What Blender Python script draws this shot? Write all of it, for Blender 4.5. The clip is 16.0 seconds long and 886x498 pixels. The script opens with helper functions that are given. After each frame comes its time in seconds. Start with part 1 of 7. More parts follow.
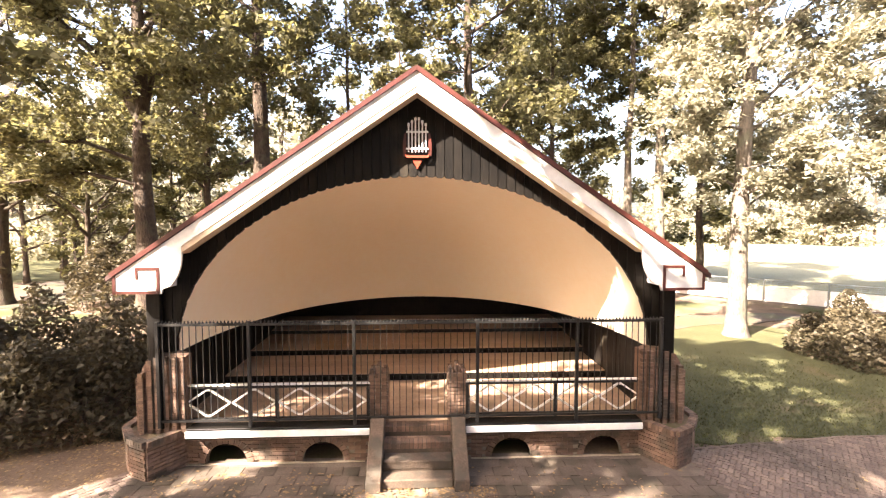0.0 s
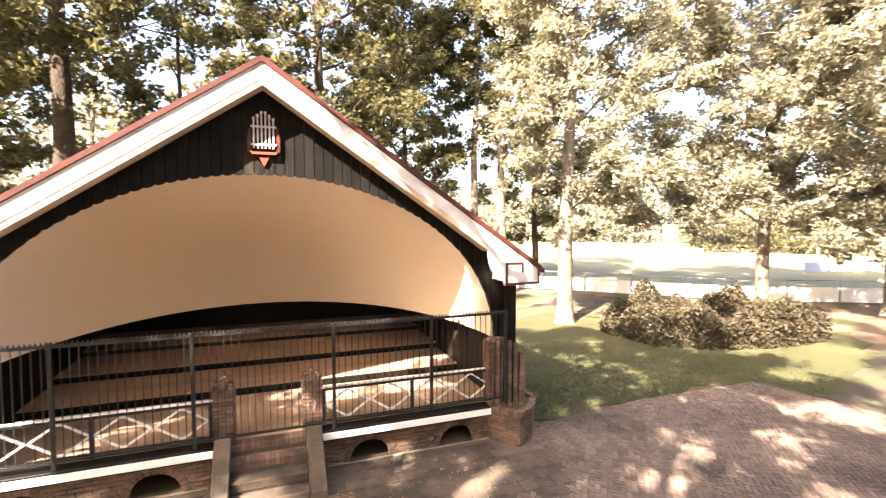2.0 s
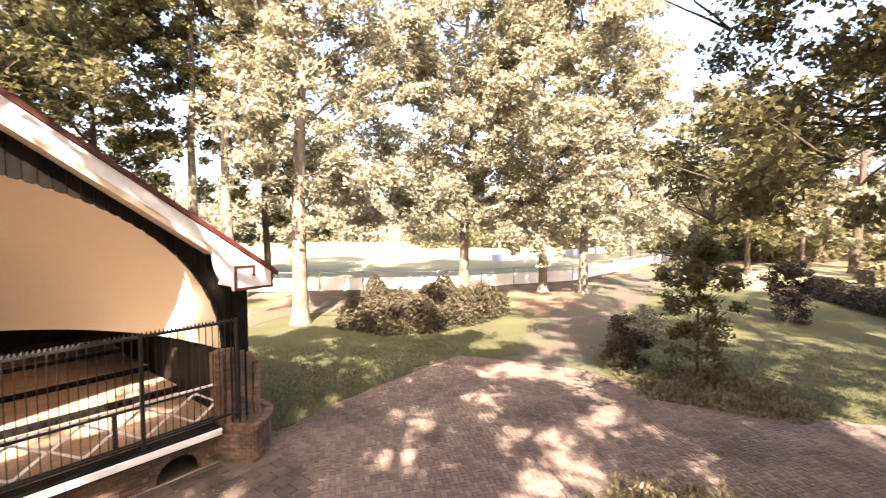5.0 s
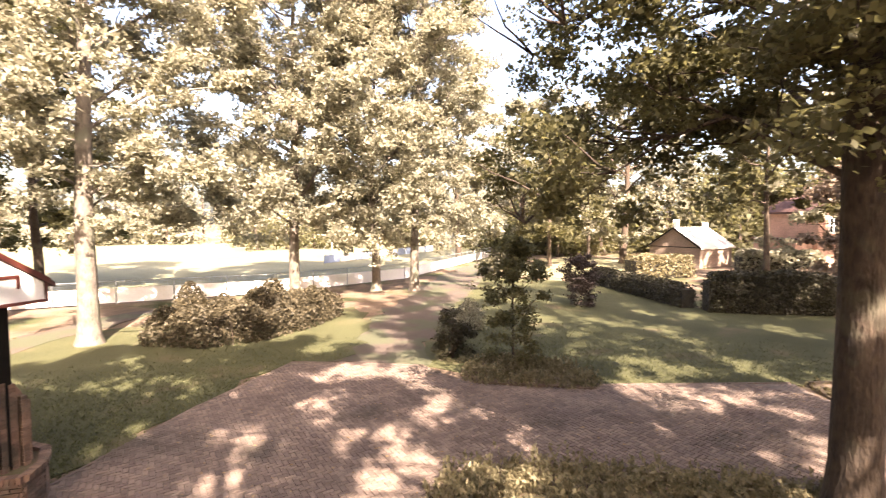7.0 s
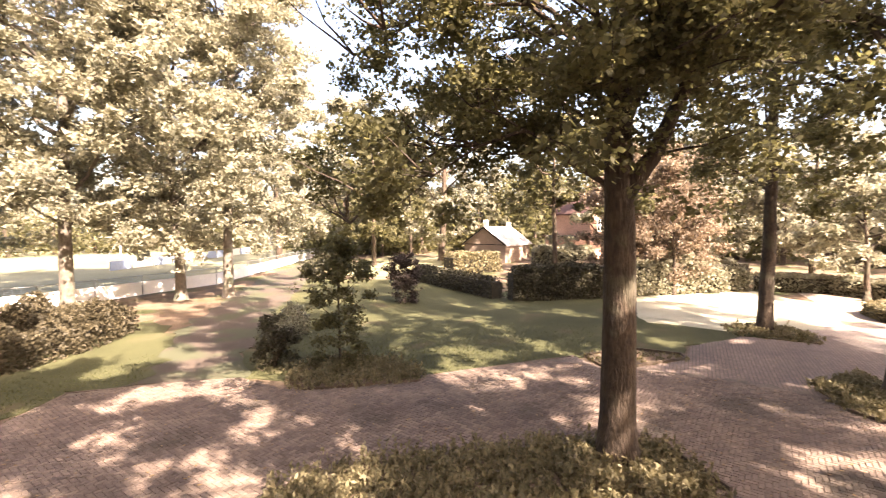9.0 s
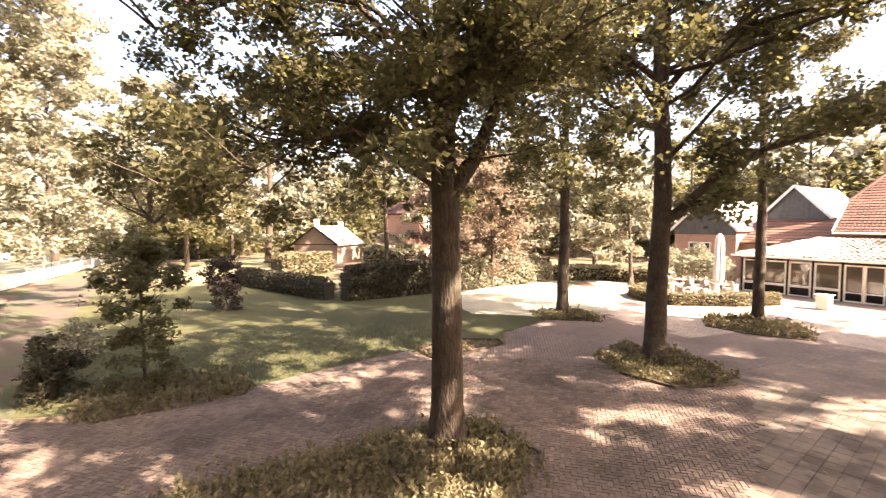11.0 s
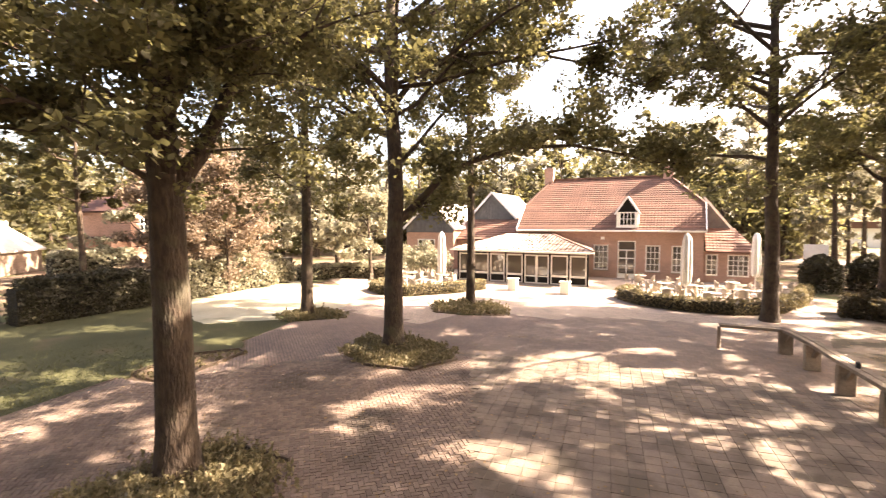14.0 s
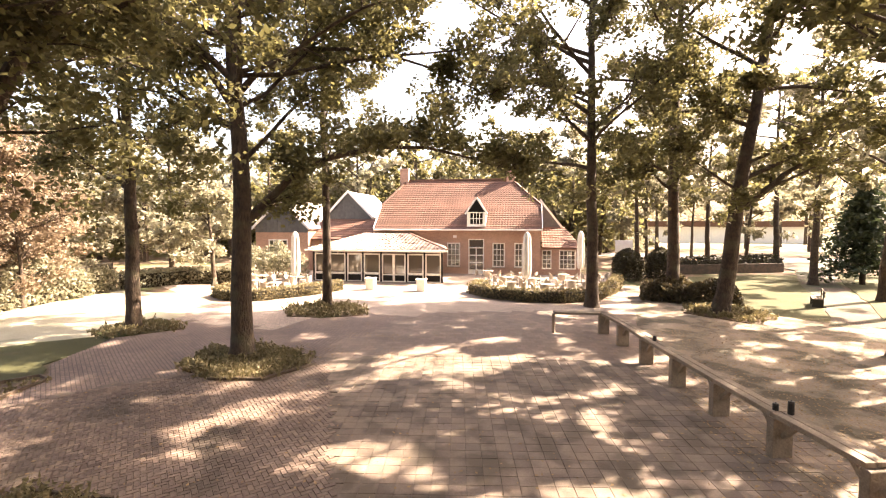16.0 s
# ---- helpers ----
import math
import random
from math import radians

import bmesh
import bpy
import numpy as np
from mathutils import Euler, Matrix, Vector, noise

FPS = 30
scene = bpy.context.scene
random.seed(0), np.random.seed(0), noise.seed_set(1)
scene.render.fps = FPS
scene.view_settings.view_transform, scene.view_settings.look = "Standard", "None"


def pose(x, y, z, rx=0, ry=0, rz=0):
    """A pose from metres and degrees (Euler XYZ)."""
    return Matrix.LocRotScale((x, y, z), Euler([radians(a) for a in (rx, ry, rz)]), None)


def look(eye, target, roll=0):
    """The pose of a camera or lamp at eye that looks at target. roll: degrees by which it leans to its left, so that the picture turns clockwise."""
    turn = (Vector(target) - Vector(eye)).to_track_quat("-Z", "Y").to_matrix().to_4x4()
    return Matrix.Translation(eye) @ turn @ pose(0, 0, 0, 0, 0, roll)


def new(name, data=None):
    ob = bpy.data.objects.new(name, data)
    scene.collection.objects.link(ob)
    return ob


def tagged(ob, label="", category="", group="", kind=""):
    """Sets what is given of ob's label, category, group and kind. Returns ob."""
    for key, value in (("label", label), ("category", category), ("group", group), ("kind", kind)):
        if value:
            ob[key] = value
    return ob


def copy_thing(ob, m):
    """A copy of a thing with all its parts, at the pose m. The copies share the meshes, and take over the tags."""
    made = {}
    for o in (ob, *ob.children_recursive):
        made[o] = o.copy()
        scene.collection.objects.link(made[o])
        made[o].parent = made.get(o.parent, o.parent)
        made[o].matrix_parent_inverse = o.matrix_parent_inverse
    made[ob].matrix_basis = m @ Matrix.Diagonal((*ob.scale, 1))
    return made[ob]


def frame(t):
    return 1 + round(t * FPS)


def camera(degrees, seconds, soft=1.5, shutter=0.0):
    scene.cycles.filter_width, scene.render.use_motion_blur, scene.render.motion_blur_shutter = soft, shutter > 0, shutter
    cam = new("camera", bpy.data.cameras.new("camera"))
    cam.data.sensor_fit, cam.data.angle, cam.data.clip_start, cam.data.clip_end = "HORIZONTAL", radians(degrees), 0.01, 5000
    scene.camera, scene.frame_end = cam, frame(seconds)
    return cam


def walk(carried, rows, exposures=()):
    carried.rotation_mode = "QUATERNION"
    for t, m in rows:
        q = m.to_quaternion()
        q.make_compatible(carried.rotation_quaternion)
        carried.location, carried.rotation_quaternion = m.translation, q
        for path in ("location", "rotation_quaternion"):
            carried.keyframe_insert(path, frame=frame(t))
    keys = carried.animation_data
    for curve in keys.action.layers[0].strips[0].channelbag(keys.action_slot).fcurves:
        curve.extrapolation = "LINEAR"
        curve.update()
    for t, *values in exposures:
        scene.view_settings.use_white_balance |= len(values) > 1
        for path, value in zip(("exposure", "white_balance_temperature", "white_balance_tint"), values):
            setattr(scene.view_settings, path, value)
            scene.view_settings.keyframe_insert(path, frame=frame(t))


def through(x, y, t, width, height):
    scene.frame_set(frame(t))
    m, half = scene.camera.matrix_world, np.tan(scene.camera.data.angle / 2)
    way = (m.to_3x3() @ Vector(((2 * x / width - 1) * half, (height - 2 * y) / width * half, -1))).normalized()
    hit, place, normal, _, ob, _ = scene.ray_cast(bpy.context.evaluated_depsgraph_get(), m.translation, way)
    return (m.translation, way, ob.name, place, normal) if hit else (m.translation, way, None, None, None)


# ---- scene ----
EXPOSURE, KELVIN, TINT = 3.14, 7350, 18
cam = camera(87.23, 16.0, soft=1.15, shutter=0.4)
EYE = (0.0, 0.0, 4.5)
PATH = [
    (0.0, pose(*EYE, 86.68, 0.00, 0.00)),
    (0.5, pose(*EYE, 86.74, 0.00, -2.84)),
    (1.0, pose(*EYE, 86.79, 0.00, -7.16)),
    (1.5, pose(*EYE, 86.81, 0.00, -12.29)),
    (2.0, pose(*EYE, 86.82, 0.00, -17.73)),
    (2.5, pose(*EYE, 86.81, 0.00, -23.23)),
    (3.0, pose(*EYE, 86.85, 0.00, -28.66)),
    (3.5, pose(*EYE, 86.84, 0.00, -34.13)),
    (6.0, pose(*EYE, 86.86, 0.00, -59.79)),
    (6.5, pose(*EYE, 86.84, 0.00, -64.89)),
    (7.0, pose(*EYE, 86.84, 0.00, -70.09)),
    (7.5, pose(*EYE, 86.85, 0.00, -75.55)),
    (8.0, pose(*EYE, 86.81, 0.00, -81.04)),
    (8.5, pose(*EYE, 86.81, 0.00, -86.41)),
    (9.0, pose(*EYE, 86.83, 0.00, -91.44)),
    (11.5, pose(*EYE, 86.74, 0.00, -117.05)),
    (12.0, pose(*EYE, 86.73, 0.00, -122.14)),
    (12.5, pose(*EYE, 86.70, 0.00, -127.12)),
    (13.0, pose(*EYE, 86.69, 0.00, -132.33)),
    (13.5, pose(*EYE, 86.68, 0.00, -137.55)),
    (14.0, pose(*EYE, 86.69, 0.00, -142.83)),
    (14.5, pose(*EYE, 86.67, 0.00, -148.16)),
    (15.0, pose(*EYE, 86.64, 0.00, -153.50)),
    (15.5, pose(*EYE, 86.62, 0.00, -158.52)),
    (16.0, pose(*EYE, 86.62, 0.00, -160.32)),
]
walk(cam, PATH, [(0.0, EXPOSURE + 0.3, KELVIN - 400, TINT), (3.0, EXPOSURE + 0.13, KELVIN - 400, TINT), (6.5, EXPOSURE - 0.09, KELVIN - 200, TINT + 4), (9.0, EXPOSURE - 0.08, KELVIN - 50, TINT + 4), (13.0, EXPOSURE - 0.03, KELVIN + 300, TINT + 3), (16.0, EXPOSURE - 0.01, KELVIN + 450, TINT + 2)])

# ---- light ----
SUN_FROM, SUN_UP = 231.0, 40.0  # degrees clockwise from +y, and above the horizon
world = bpy.data.worlds.new("world")
scene.world = world
world.use_nodes = True
sky = world.node_tree.nodes.new("ShaderNodeTexSky")
sky.sky_type = "NISHITA"
sky.sun_disc = False
sky.sun_elevation = radians(SUN_UP)
sky.sun_rotation = radians(SUN_FROM)
sky.dust_density = 5.0
sky.air_density = 1.0
sky.ozone_density = 0.3
world.node_tree.links.new(sky.outputs[0], world.node_tree.nodes["Background"].inputs[0])
world.node_tree.nodes["Background"].inputs[1].default_value = 0.098
lamp = bpy.data.lights.new("sun", "SUN")
lamp.energy, lamp.angle, lamp.color = 5.0, radians(0.53), (1.0, 0.93, 0.82)
sun = new("sun", lamp)
a, e = radians(SUN_FROM), radians(SUN_UP)
sun.matrix_world = look((60 * math.sin(a) * math.cos(e), 60 * math.cos(a) * math.cos(e), 60 * math.sin(e)), (0, 0, 0))

# ---- materials ----
def mat(name, dark, light, rough=0.8, metal=0.0, scale=3.0, fine=40.0, bump=0.15, spread=0.12, stain=None, stain_at=0.62, stain_scale=0.8, upright=1.0, relief=0.02):
    """A surface that varies between two colours at a coarse and a fine scale, from piece to piece, with relief and optional stains."""
    m = bpy.data.materials.new(name)
    m.use_nodes = True
    nt = m.node_tree
    n, l = nt.nodes, nt.links
    bsdf = n["Principled BSDF"]
    geo = n.new("ShaderNodeNewGeometry")
    big, small = n.new("ShaderNodeTexNoise"), n.new("ShaderNodeTexNoise")
    big.inputs["Scale"].default_value, big.inputs["Detail"].default_value = scale, 5
    small.inputs["Scale"].default_value, small.inputs["Detail"].default_value = fine, 3
    l.new(geo.outputs["Position"], big.inputs["Vector"])
    squash = n.new("ShaderNodeVectorMath")
    squash.operation = "MULTIPLY"
    squash.inputs[1].default_value = (1, 1, upright)
    l.new(geo.outputs["Position"], squash.inputs[0])
    l.new(squash.outputs[0], small.inputs["Vector"])
    info = n.new("ShaderNodeObjectInfo")
    piece = n.new("ShaderNodeMath")
    piece.operation = "ADD"
    l.new(info.outputs["Random"], piece.inputs[0])
    l.new(geo.outputs["Random Per Island"], piece.inputs[1])
    frac = n.new("ShaderNodeMath")
    frac.operation = "FRACT"
    l.new(piece.outputs[0], frac.inputs[0])
    mixf = n.new("ShaderNodeMix")
    mixf.data_type = "FLOAT"
    mixf.inputs[0].default_value = 0.45
    l.new(big.outputs["Fac"], mixf.inputs[2])
    l.new(small.outputs["Fac"], mixf.inputs[3])
    stretch = n.new("ShaderNodeMapRange")
    stretch.inputs[1].default_value, stretch.inputs[2].default_value = 0.33, 0.67
    l.new(mixf.outputs[0], stretch.inputs[0])
    col = n.new("ShaderNodeMix")
    col.data_type = "RGBA"
    col.inputs[6].default_value, col.inputs[7].default_value = (*dark, 1), (*light, 1)
    l.new(stretch.outputs[0], col.inputs[0])
    out = col.outputs[2]
    if stain:
        sn = n.new("ShaderNodeTexNoise")
        sn.inputs["Scale"].default_value, sn.inputs["Detail"].default_value = stain_scale, 8
        l.new(geo.outputs["Position"], sn.inputs["Vector"])
        ramp = n.new("ShaderNodeMapRange")
        ramp.inputs[1].default_value, ramp.inputs[2].default_value = stain_at - 0.06, stain_at + 0.06
        l.new(sn.outputs["Fac"], ramp.inputs[0])
        over = n.new("ShaderNodeMix")
        over.data_type = "RGBA"
        over.inputs[7].default_value = (*stain, 1)
        l.new(ramp.outputs[0], over.inputs[0])
        l.new(out, over.inputs[6])
        out = over.outputs[2]
    hsv = n.new("ShaderNodeHueSaturation")
    val = n.new("ShaderNodeMapRange")
    val.inputs[3].default_value, val.inputs[4].default_value = 1 - spread, 1 + spread
    l.new(frac.outputs[0], val.inputs[0])
    l.new(val.outputs[0], hsv.inputs["Value"])
    l.new(out, hsv.inputs["Color"])
    l.new(hsv.outputs[0], bsdf.inputs["Base Color"])
    bsdf.inputs["Roughness"].default_value, bsdf.inputs["Metallic"].default_value = rough, metal
    if bump:
        b = n.new("ShaderNodeBump")
        b.inputs["Strength"].default_value, b.inputs["Distance"].default_value = bump, relief
        l.new(small.outputs["Fac"], b.inputs["Height"])
        l.new(b.outputs[0], bsdf.inputs["Normal"])
    return m


def leaf_mat(name, dark, light, through=0.35):
    """Leaves: each one its own tint, matt with a little gloss, and letting light through."""
    m = bpy.data.materials.new(name)
    m.use_nodes = True
    n, l = m.node_tree.nodes, m.node_tree.links
    bsdf, out = n["Principled BSDF"], n["Material Output"]
    geo = n.new("ShaderNodeNewGeometry")
    big = n.new("ShaderNodeTexNoise")
    big.inputs["Scale"].default_value = 0.5
    l.new(geo.outputs["Position"], big.inputs["Vector"])
    mixf = n.new("ShaderNodeMix")
    mixf.data_type = "FLOAT"
    mixf.inputs[0].default_value = 0.6
    l.new(big.outputs["Fac"], mixf.inputs[2])
    l.new(geo.outputs["Random Per Island"], mixf.inputs[3])
    col = n.new("ShaderNodeMix")
    col.data_type = "RGBA"
    col.inputs[6].default_value, col.inputs[7].default_value = (*dark, 1), (*light, 1)
    l.new(mixf.outputs[0], col.inputs[0])
    l.new(col.outputs[2], bsdf.inputs["Base Color"])
    bsdf.inputs["Roughness"].default_value = 0.62
    bsdf.inputs["Specular IOR Level"].default_value = 0.3
    tr = n.new("ShaderNodeBsdfTranslucent")
    bright = n.new("ShaderNodeHueSaturation")
    bright.inputs["Value"].default_value, bright.inputs["Saturation"].default_value = 1.65, 1.15
    l.new(col.outputs[2], bright.inputs["Color"])
    l.new(bright.outputs[0], tr.inputs["Color"])
    mix = n.new("ShaderNodeMixShader")
    mix.inputs[0].default_value = through
    l.new(bsdf.outputs[0], mix.inputs[1])
    l.new(tr.outputs[0], mix.inputs[2])
    l.new(mix.outputs[0], out.inputs["Surface"])
    return m


def pattern_mat(name, c1, c2, joint, width, height, turn=0.0, rough=0.85, gap=0.012, upright=False):
    """Small paving seen from afar: rows of bricks on the sheet."""
    m = mat(name, c1, c2, rough=rough, scale=0.6, fine=25)
    n, l = m.node_tree.nodes, m.node_tree.links
    bsdf = n["Principled BSDF"]
    geo, rot, br = n.new("ShaderNodeNewGeometry"), n.new("ShaderNodeMapping"), n.new("ShaderNodeTexBrick")
    rot.inputs["Rotation"].default_value = (0, 0, radians(turn))
    if upright:
        sep, add, com = n.new("ShaderNodeSeparateXYZ"), n.new("ShaderNodeMath"), n.new("ShaderNodeCombineXYZ")
        l.new(geo.outputs["Position"], sep.inputs[0])
        l.new(sep.outputs[0], add.inputs[0])
        l.new(sep.outputs[1], add.inputs[1])
        l.new(add.outputs[0], com.inputs[0])
        l.new(sep.outputs[2], com.inputs[1])
        l.new(com.outputs[0], br.inputs["Vector"])
    else:
        l.new(geo.outputs["Position"], rot.inputs["Vector"])
        l.new(rot.outputs[0], br.inputs["Vector"])
    br.inputs["Scale"].default_value = 1.0
    br.inputs["Brick Width"].default_value, br.inputs["Row Height"].default_value = width, height
    br.inputs["Mortar Size"].default_value = gap
    br.inputs["Color1"].default_value, br.inputs["Color2"].default_value = (0.8, 0.8, 0.8, 1), (1.15, 1.1, 1.1, 1)
    br.inputs["Mortar"].default_value = (*joint, 1)
    mul = n.new("ShaderNodeMix")
    mul.data_type, mul.blend_type = "RGBA", "MULTIPLY"
    mul.inputs[0].default_value = 1.0
    src = bsdf.inputs["Base Color"].links[0].from_socket
    l.new(src, mul.inputs[6])
    l.new(br.outputs["Color"], mul.inputs[7])
    l.new(mul.outputs[2], bsdf.inputs["Base Color"])
    return m


BLACK_WOOD = mat("black_stained_boards", (0.003, 0.0025, 0.002), (0.012, 0.0094, 0.007), 0.55, fine=30, bump=0.25, spread=0.35, upright=0.1, stain=(0.036, 0.028, 0.019), stain_at=0.68, stain_scale=1.1)
BLACK_PAINT = mat("black_painted_steel", (0.012, 0.012, 0.012), (0.03, 0.028, 0.026), 0.4, fine=60, bump=0.05)
WHITE_PAINT = mat("white_paint", (0.74, 0.71, 0.67), (0.84, 0.82, 0.79), 0.5, fine=12, bump=0.03, spread=0.04, stain=(0.6, 0.55, 0.48), stain_at=0.72)
RED_PAINT = mat("oxide_red_paint", (0.055, 0.013, 0.009), (0.09, 0.021, 0.014), 0.45, bump=0.05)
ORANGE_PAINT = mat("orange_red_paint", (0.3, 0.042, 0.02), (0.38, 0.06, 0.028), 0.45, bump=0.03)
TAN_WOOD = mat("tan_soffit_wood", (0.6, 0.46, 0.31), (0.72, 0.58, 0.42), 0.6, fine=30)
CREAM = mat("cream_plaster", (0.92, 0.79, 0.6), (0.94, 0.84, 0.68), 0.7, scale=0.5, fine=6, bump=0.02, spread=0.0)
BRICK = mat("red_brown_brick", (0.11, 0.064, 0.044), (0.225, 0.14, 0.096), 0.9, scale=4, fine=60, bump=0.4, spread=0.28, stain=(0.075, 0.055, 0.04), stain_at=0.55, stain_scale=2)
MORTAR = mat("mortar", (0.13, 0.105, 0.08), (0.22, 0.18, 0.14), 0.95, fine=50, bump=0.3)
STONE = mat("weathered_coping", (0.22, 0.17, 0.12), (0.42, 0.34, 0.26), 0.9, fine=30, bump=0.4, stain=(0.1, 0.085, 0.06))
STEP_STONE = mat("dirty_step_masonry", (0.052, 0.036, 0.025), (0.125, 0.088, 0.061), 0.92, scale=5, fine=35, bump=0.4, stain=(0.06, 0.048, 0.035), stain_at=0.55, stain_scale=3)
STAGE = mat("red_brown_stage_boards", (0.26, 0.165, 0.108), (0.38, 0.26, 0.18), 0.6, scale=1.2, fine=18, bump=0.1)
# near-black that stands in for shade in the vents and under the stage
DARK = mat("void_shade_black", (0.004, 0.004, 0.004), (0.01, 0.009, 0.008), 0.9, bump=0)
PAVER = mat("brown_paving_brick", (0.108, 0.077, 0.061), (0.208, 0.151, 0.118), 0.85, scale=0.7, fine=45, bump=0.3, spread=0.22, stain=(0.085, 0.065, 0.05), stain_at=0.6, stain_scale=0.5)
PAVER_FAR = pattern_mat("brown_paving_far", (0.11, 0.079, 0.062), (0.21, 0.152, 0.119), (0.5, 0.48, 0.45), 0.21, 0.105, 30)
# the far paving again, lightened to look sunlit near the terrace
PAVER_SUNLIT = pattern_mat("sunlit_terrace_paving", (0.22, 0.172, 0.138), (0.36, 0.292, 0.236), (0.6, 0.58, 0.55), 0.21, 0.105, 10)
SLAB_FAR = pattern_mat("worn_slab_far", (0.115, 0.085, 0.064), (0.22, 0.163, 0.124), (0.8, 0.78, 0.75), 0.3, 0.3, -17.8)
JOINT = mat("sandy_joint", (0.075, 0.056, 0.042), (0.165, 0.125, 0.094), 0.95, fine=50, bump=0.3)
TILE = mat("grey_brown_paving_tile", (0.115, 0.085, 0.064), (0.215, 0.159, 0.121), 0.85, scale=1.2, fine=45, bump=0.3, spread=0.2, stain=(0.088, 0.066, 0.046), stain_at=0.53, stain_scale=1.3)
DIRTY_TILE = mat("dirty_brown_tile", (0.078, 0.056, 0.04), (0.16, 0.117, 0.086), 0.9, scale=1.2, fine=40, bump=0.35, spread=0.2, stain=(0.06, 0.045, 0.03), stain_at=0.5, stain_scale=1.2)
GRASS = mat("mown_grass", (0.046, 0.046, 0.021), (0.085, 0.083, 0.039), 0.9, scale=0.5, fine=30, bump=0.7, spread=0.0, stain=(0.1, 0.08, 0.045), stain_at=0.65, stain_scale=0.5)
# field grass made lighter so that it looks fully sunlit
FIELD = mat("sunlit_field_grass", (0.11, 0.105, 0.05), (0.22, 0.2, 0.11), 0.9, scale=0.1, fine=4, bump=0.3, spread=0.0)
# grass whitened to stand for a strip in glaring sun
LIT_LAWN = mat("sunlit_pale_lawn", (0.27, 0.245, 0.165), (0.4, 0.365, 0.265), 0.9, scale=0.5, fine=14, bump=0.4, spread=0.0, stain=(0.13, 0.125, 0.065), stain_at=0.66, stain_scale=0.45)
EARTH = mat("leafy_earth", (0.09, 0.06, 0.04), (0.2, 0.14, 0.095), 0.95, scale=0.8, fine=25, bump=0.6, spread=0.0, stain=(0.06, 0.065, 0.025), stain_at=0.56, stain_scale=0.3)
# earth lightened for sun patches; dark stains serve as litter and dappled shade
YARD = mat("pale_dappled_earth", (0.155, 0.117, 0.085), (0.32, 0.25, 0.185), 0.95, scale=0.9, fine=22, bump=0.6, spread=0.0, stain=(0.075, 0.06, 0.036), stain_at=0.51, stain_scale=0.9)
PATH_DIRT = mat("trodden_path", (0.045, 0.031, 0.022), (0.09, 0.063, 0.045), 0.95, scale=1, fine=25, bump=0.5, spread=0.0, stain=(0.058, 0.058, 0.028), stain_at=0.51, stain_scale=0.6)
BARK = mat("oak_bark", (0.021, 0.0135, 0.0085), (0.088, 0.059, 0.038), 0.95, scale=3.5, fine=20, bump=1.0, spread=0.1, upright=0.3, relief=0.06, stain=(0.074, 0.061, 0.038), stain_at=0.6, stain_scale=1.5)
# lighter bark: sun on the trunks is put into the colour
PALE_LIT_BARK = mat("pale_sunlit_oak_bark", (0.07, 0.056, 0.042), (0.2, 0.165, 0.13), 0.95, scale=3.5, fine=20, bump=0.9, spread=0.1, upright=0.3, relief=0.05, stain=(0.12, 0.115, 0.08), stain_at=0.6, stain_scale=1.5)
# dark brown for hedge twigs together with the shade between them
TWIG_SHADE = mat("hedge_twig_shade", (0.02, 0.017, 0.011), (0.06, 0.05, 0.03), 0.95, scale=4, fine=30, bump=1.0, relief=0.08)
OAK_LEAF = leaf_mat("oak_leaves", (0.042, 0.04, 0.021), (0.16, 0.145, 0.07), 0.55)
DARK_LEAF = leaf_mat("rhododendron_leaves", (0.026, 0.024, 0.013), (0.07, 0.062, 0.034), 0.2)
RHODO_LEAF = leaf_mat("loose_shrub_leaves", (0.028, 0.023, 0.013), (0.11, 0.088, 0.05), 0.28)
# lighter leaves: the colour stands in for foliage in full sun
PALE_LIT_LEAF = leaf_mat("pale_sunlit_leaves", (0.085, 0.08, 0.05), (0.37, 0.345, 0.25), 0.4)
RED_LEAF = leaf_mat("copper_leaves", (0.09, 0.066, 0.046), (0.3, 0.228, 0.162), 0.35)
COVER_LEAF = leaf_mat("ground_cover_leaves", (0.075, 0.064, 0.032), (0.25, 0.208, 0.118), 0.3)
DRY_LEAF = leaf_mat("fallen_leaves", (0.12, 0.07, 0.03), (0.3, 0.2, 0.1), 0.1)
BLADE = leaf_mat("grass_blades", (0.055, 0.059, 0.024), (0.112, 0.113, 0.05), 0.4)
PURPLE_LEAF = leaf_mat("dark_purple_leaves", (0.024, 0.017, 0.014), (0.068, 0.049, 0.04), 0.2)
NEEDLE = leaf_mat("conifer_needles", (0.025, 0.036, 0.02), (0.065, 0.08, 0.042), 0.15)
OAK_WOOD = mat("weathered_oak", (0.15, 0.115, 0.08), (0.3, 0.235, 0.17), 0.85, scale=3, fine=25, bump=0.4, stain=(0.14, 0.11, 0.08))
ROOF_TILE = mat("red_roof_tile", (0.088, 0.042, 0.027), (0.165, 0.08, 0.053), 0.85, scale=1.0, fine=8, bump=0.2, spread=0.25)
GREY_TILE = mat("grey_roof_tile", (0.3, 0.27, 0.24), (0.42, 0.38, 0.34), 0.6, scale=1.5, fine=8, bump=0.2, spread=0.2)
PALE_TILE = mat("weathered_pantile", (0.24, 0.19, 0.155), (0.44, 0.37, 0.31), 0.75, scale=2.5, fine=10, bump=0.3, spread=0.25, stain=(0.12, 0.07, 0.05), stain_at=0.56, stain_scale=1.5)
SLATE = mat("grey_gable_boards", (0.07, 0.07, 0.07), (0.12, 0.12, 0.118), 0.7, fine=15, spread=0.1)
HOUSE_BRICK = pattern_mat("house_brick", (0.32, 0.195, 0.14), (0.47, 0.31, 0.235), (1.25, 1.2, 1.15), 0.22, 0.075, upright=True)
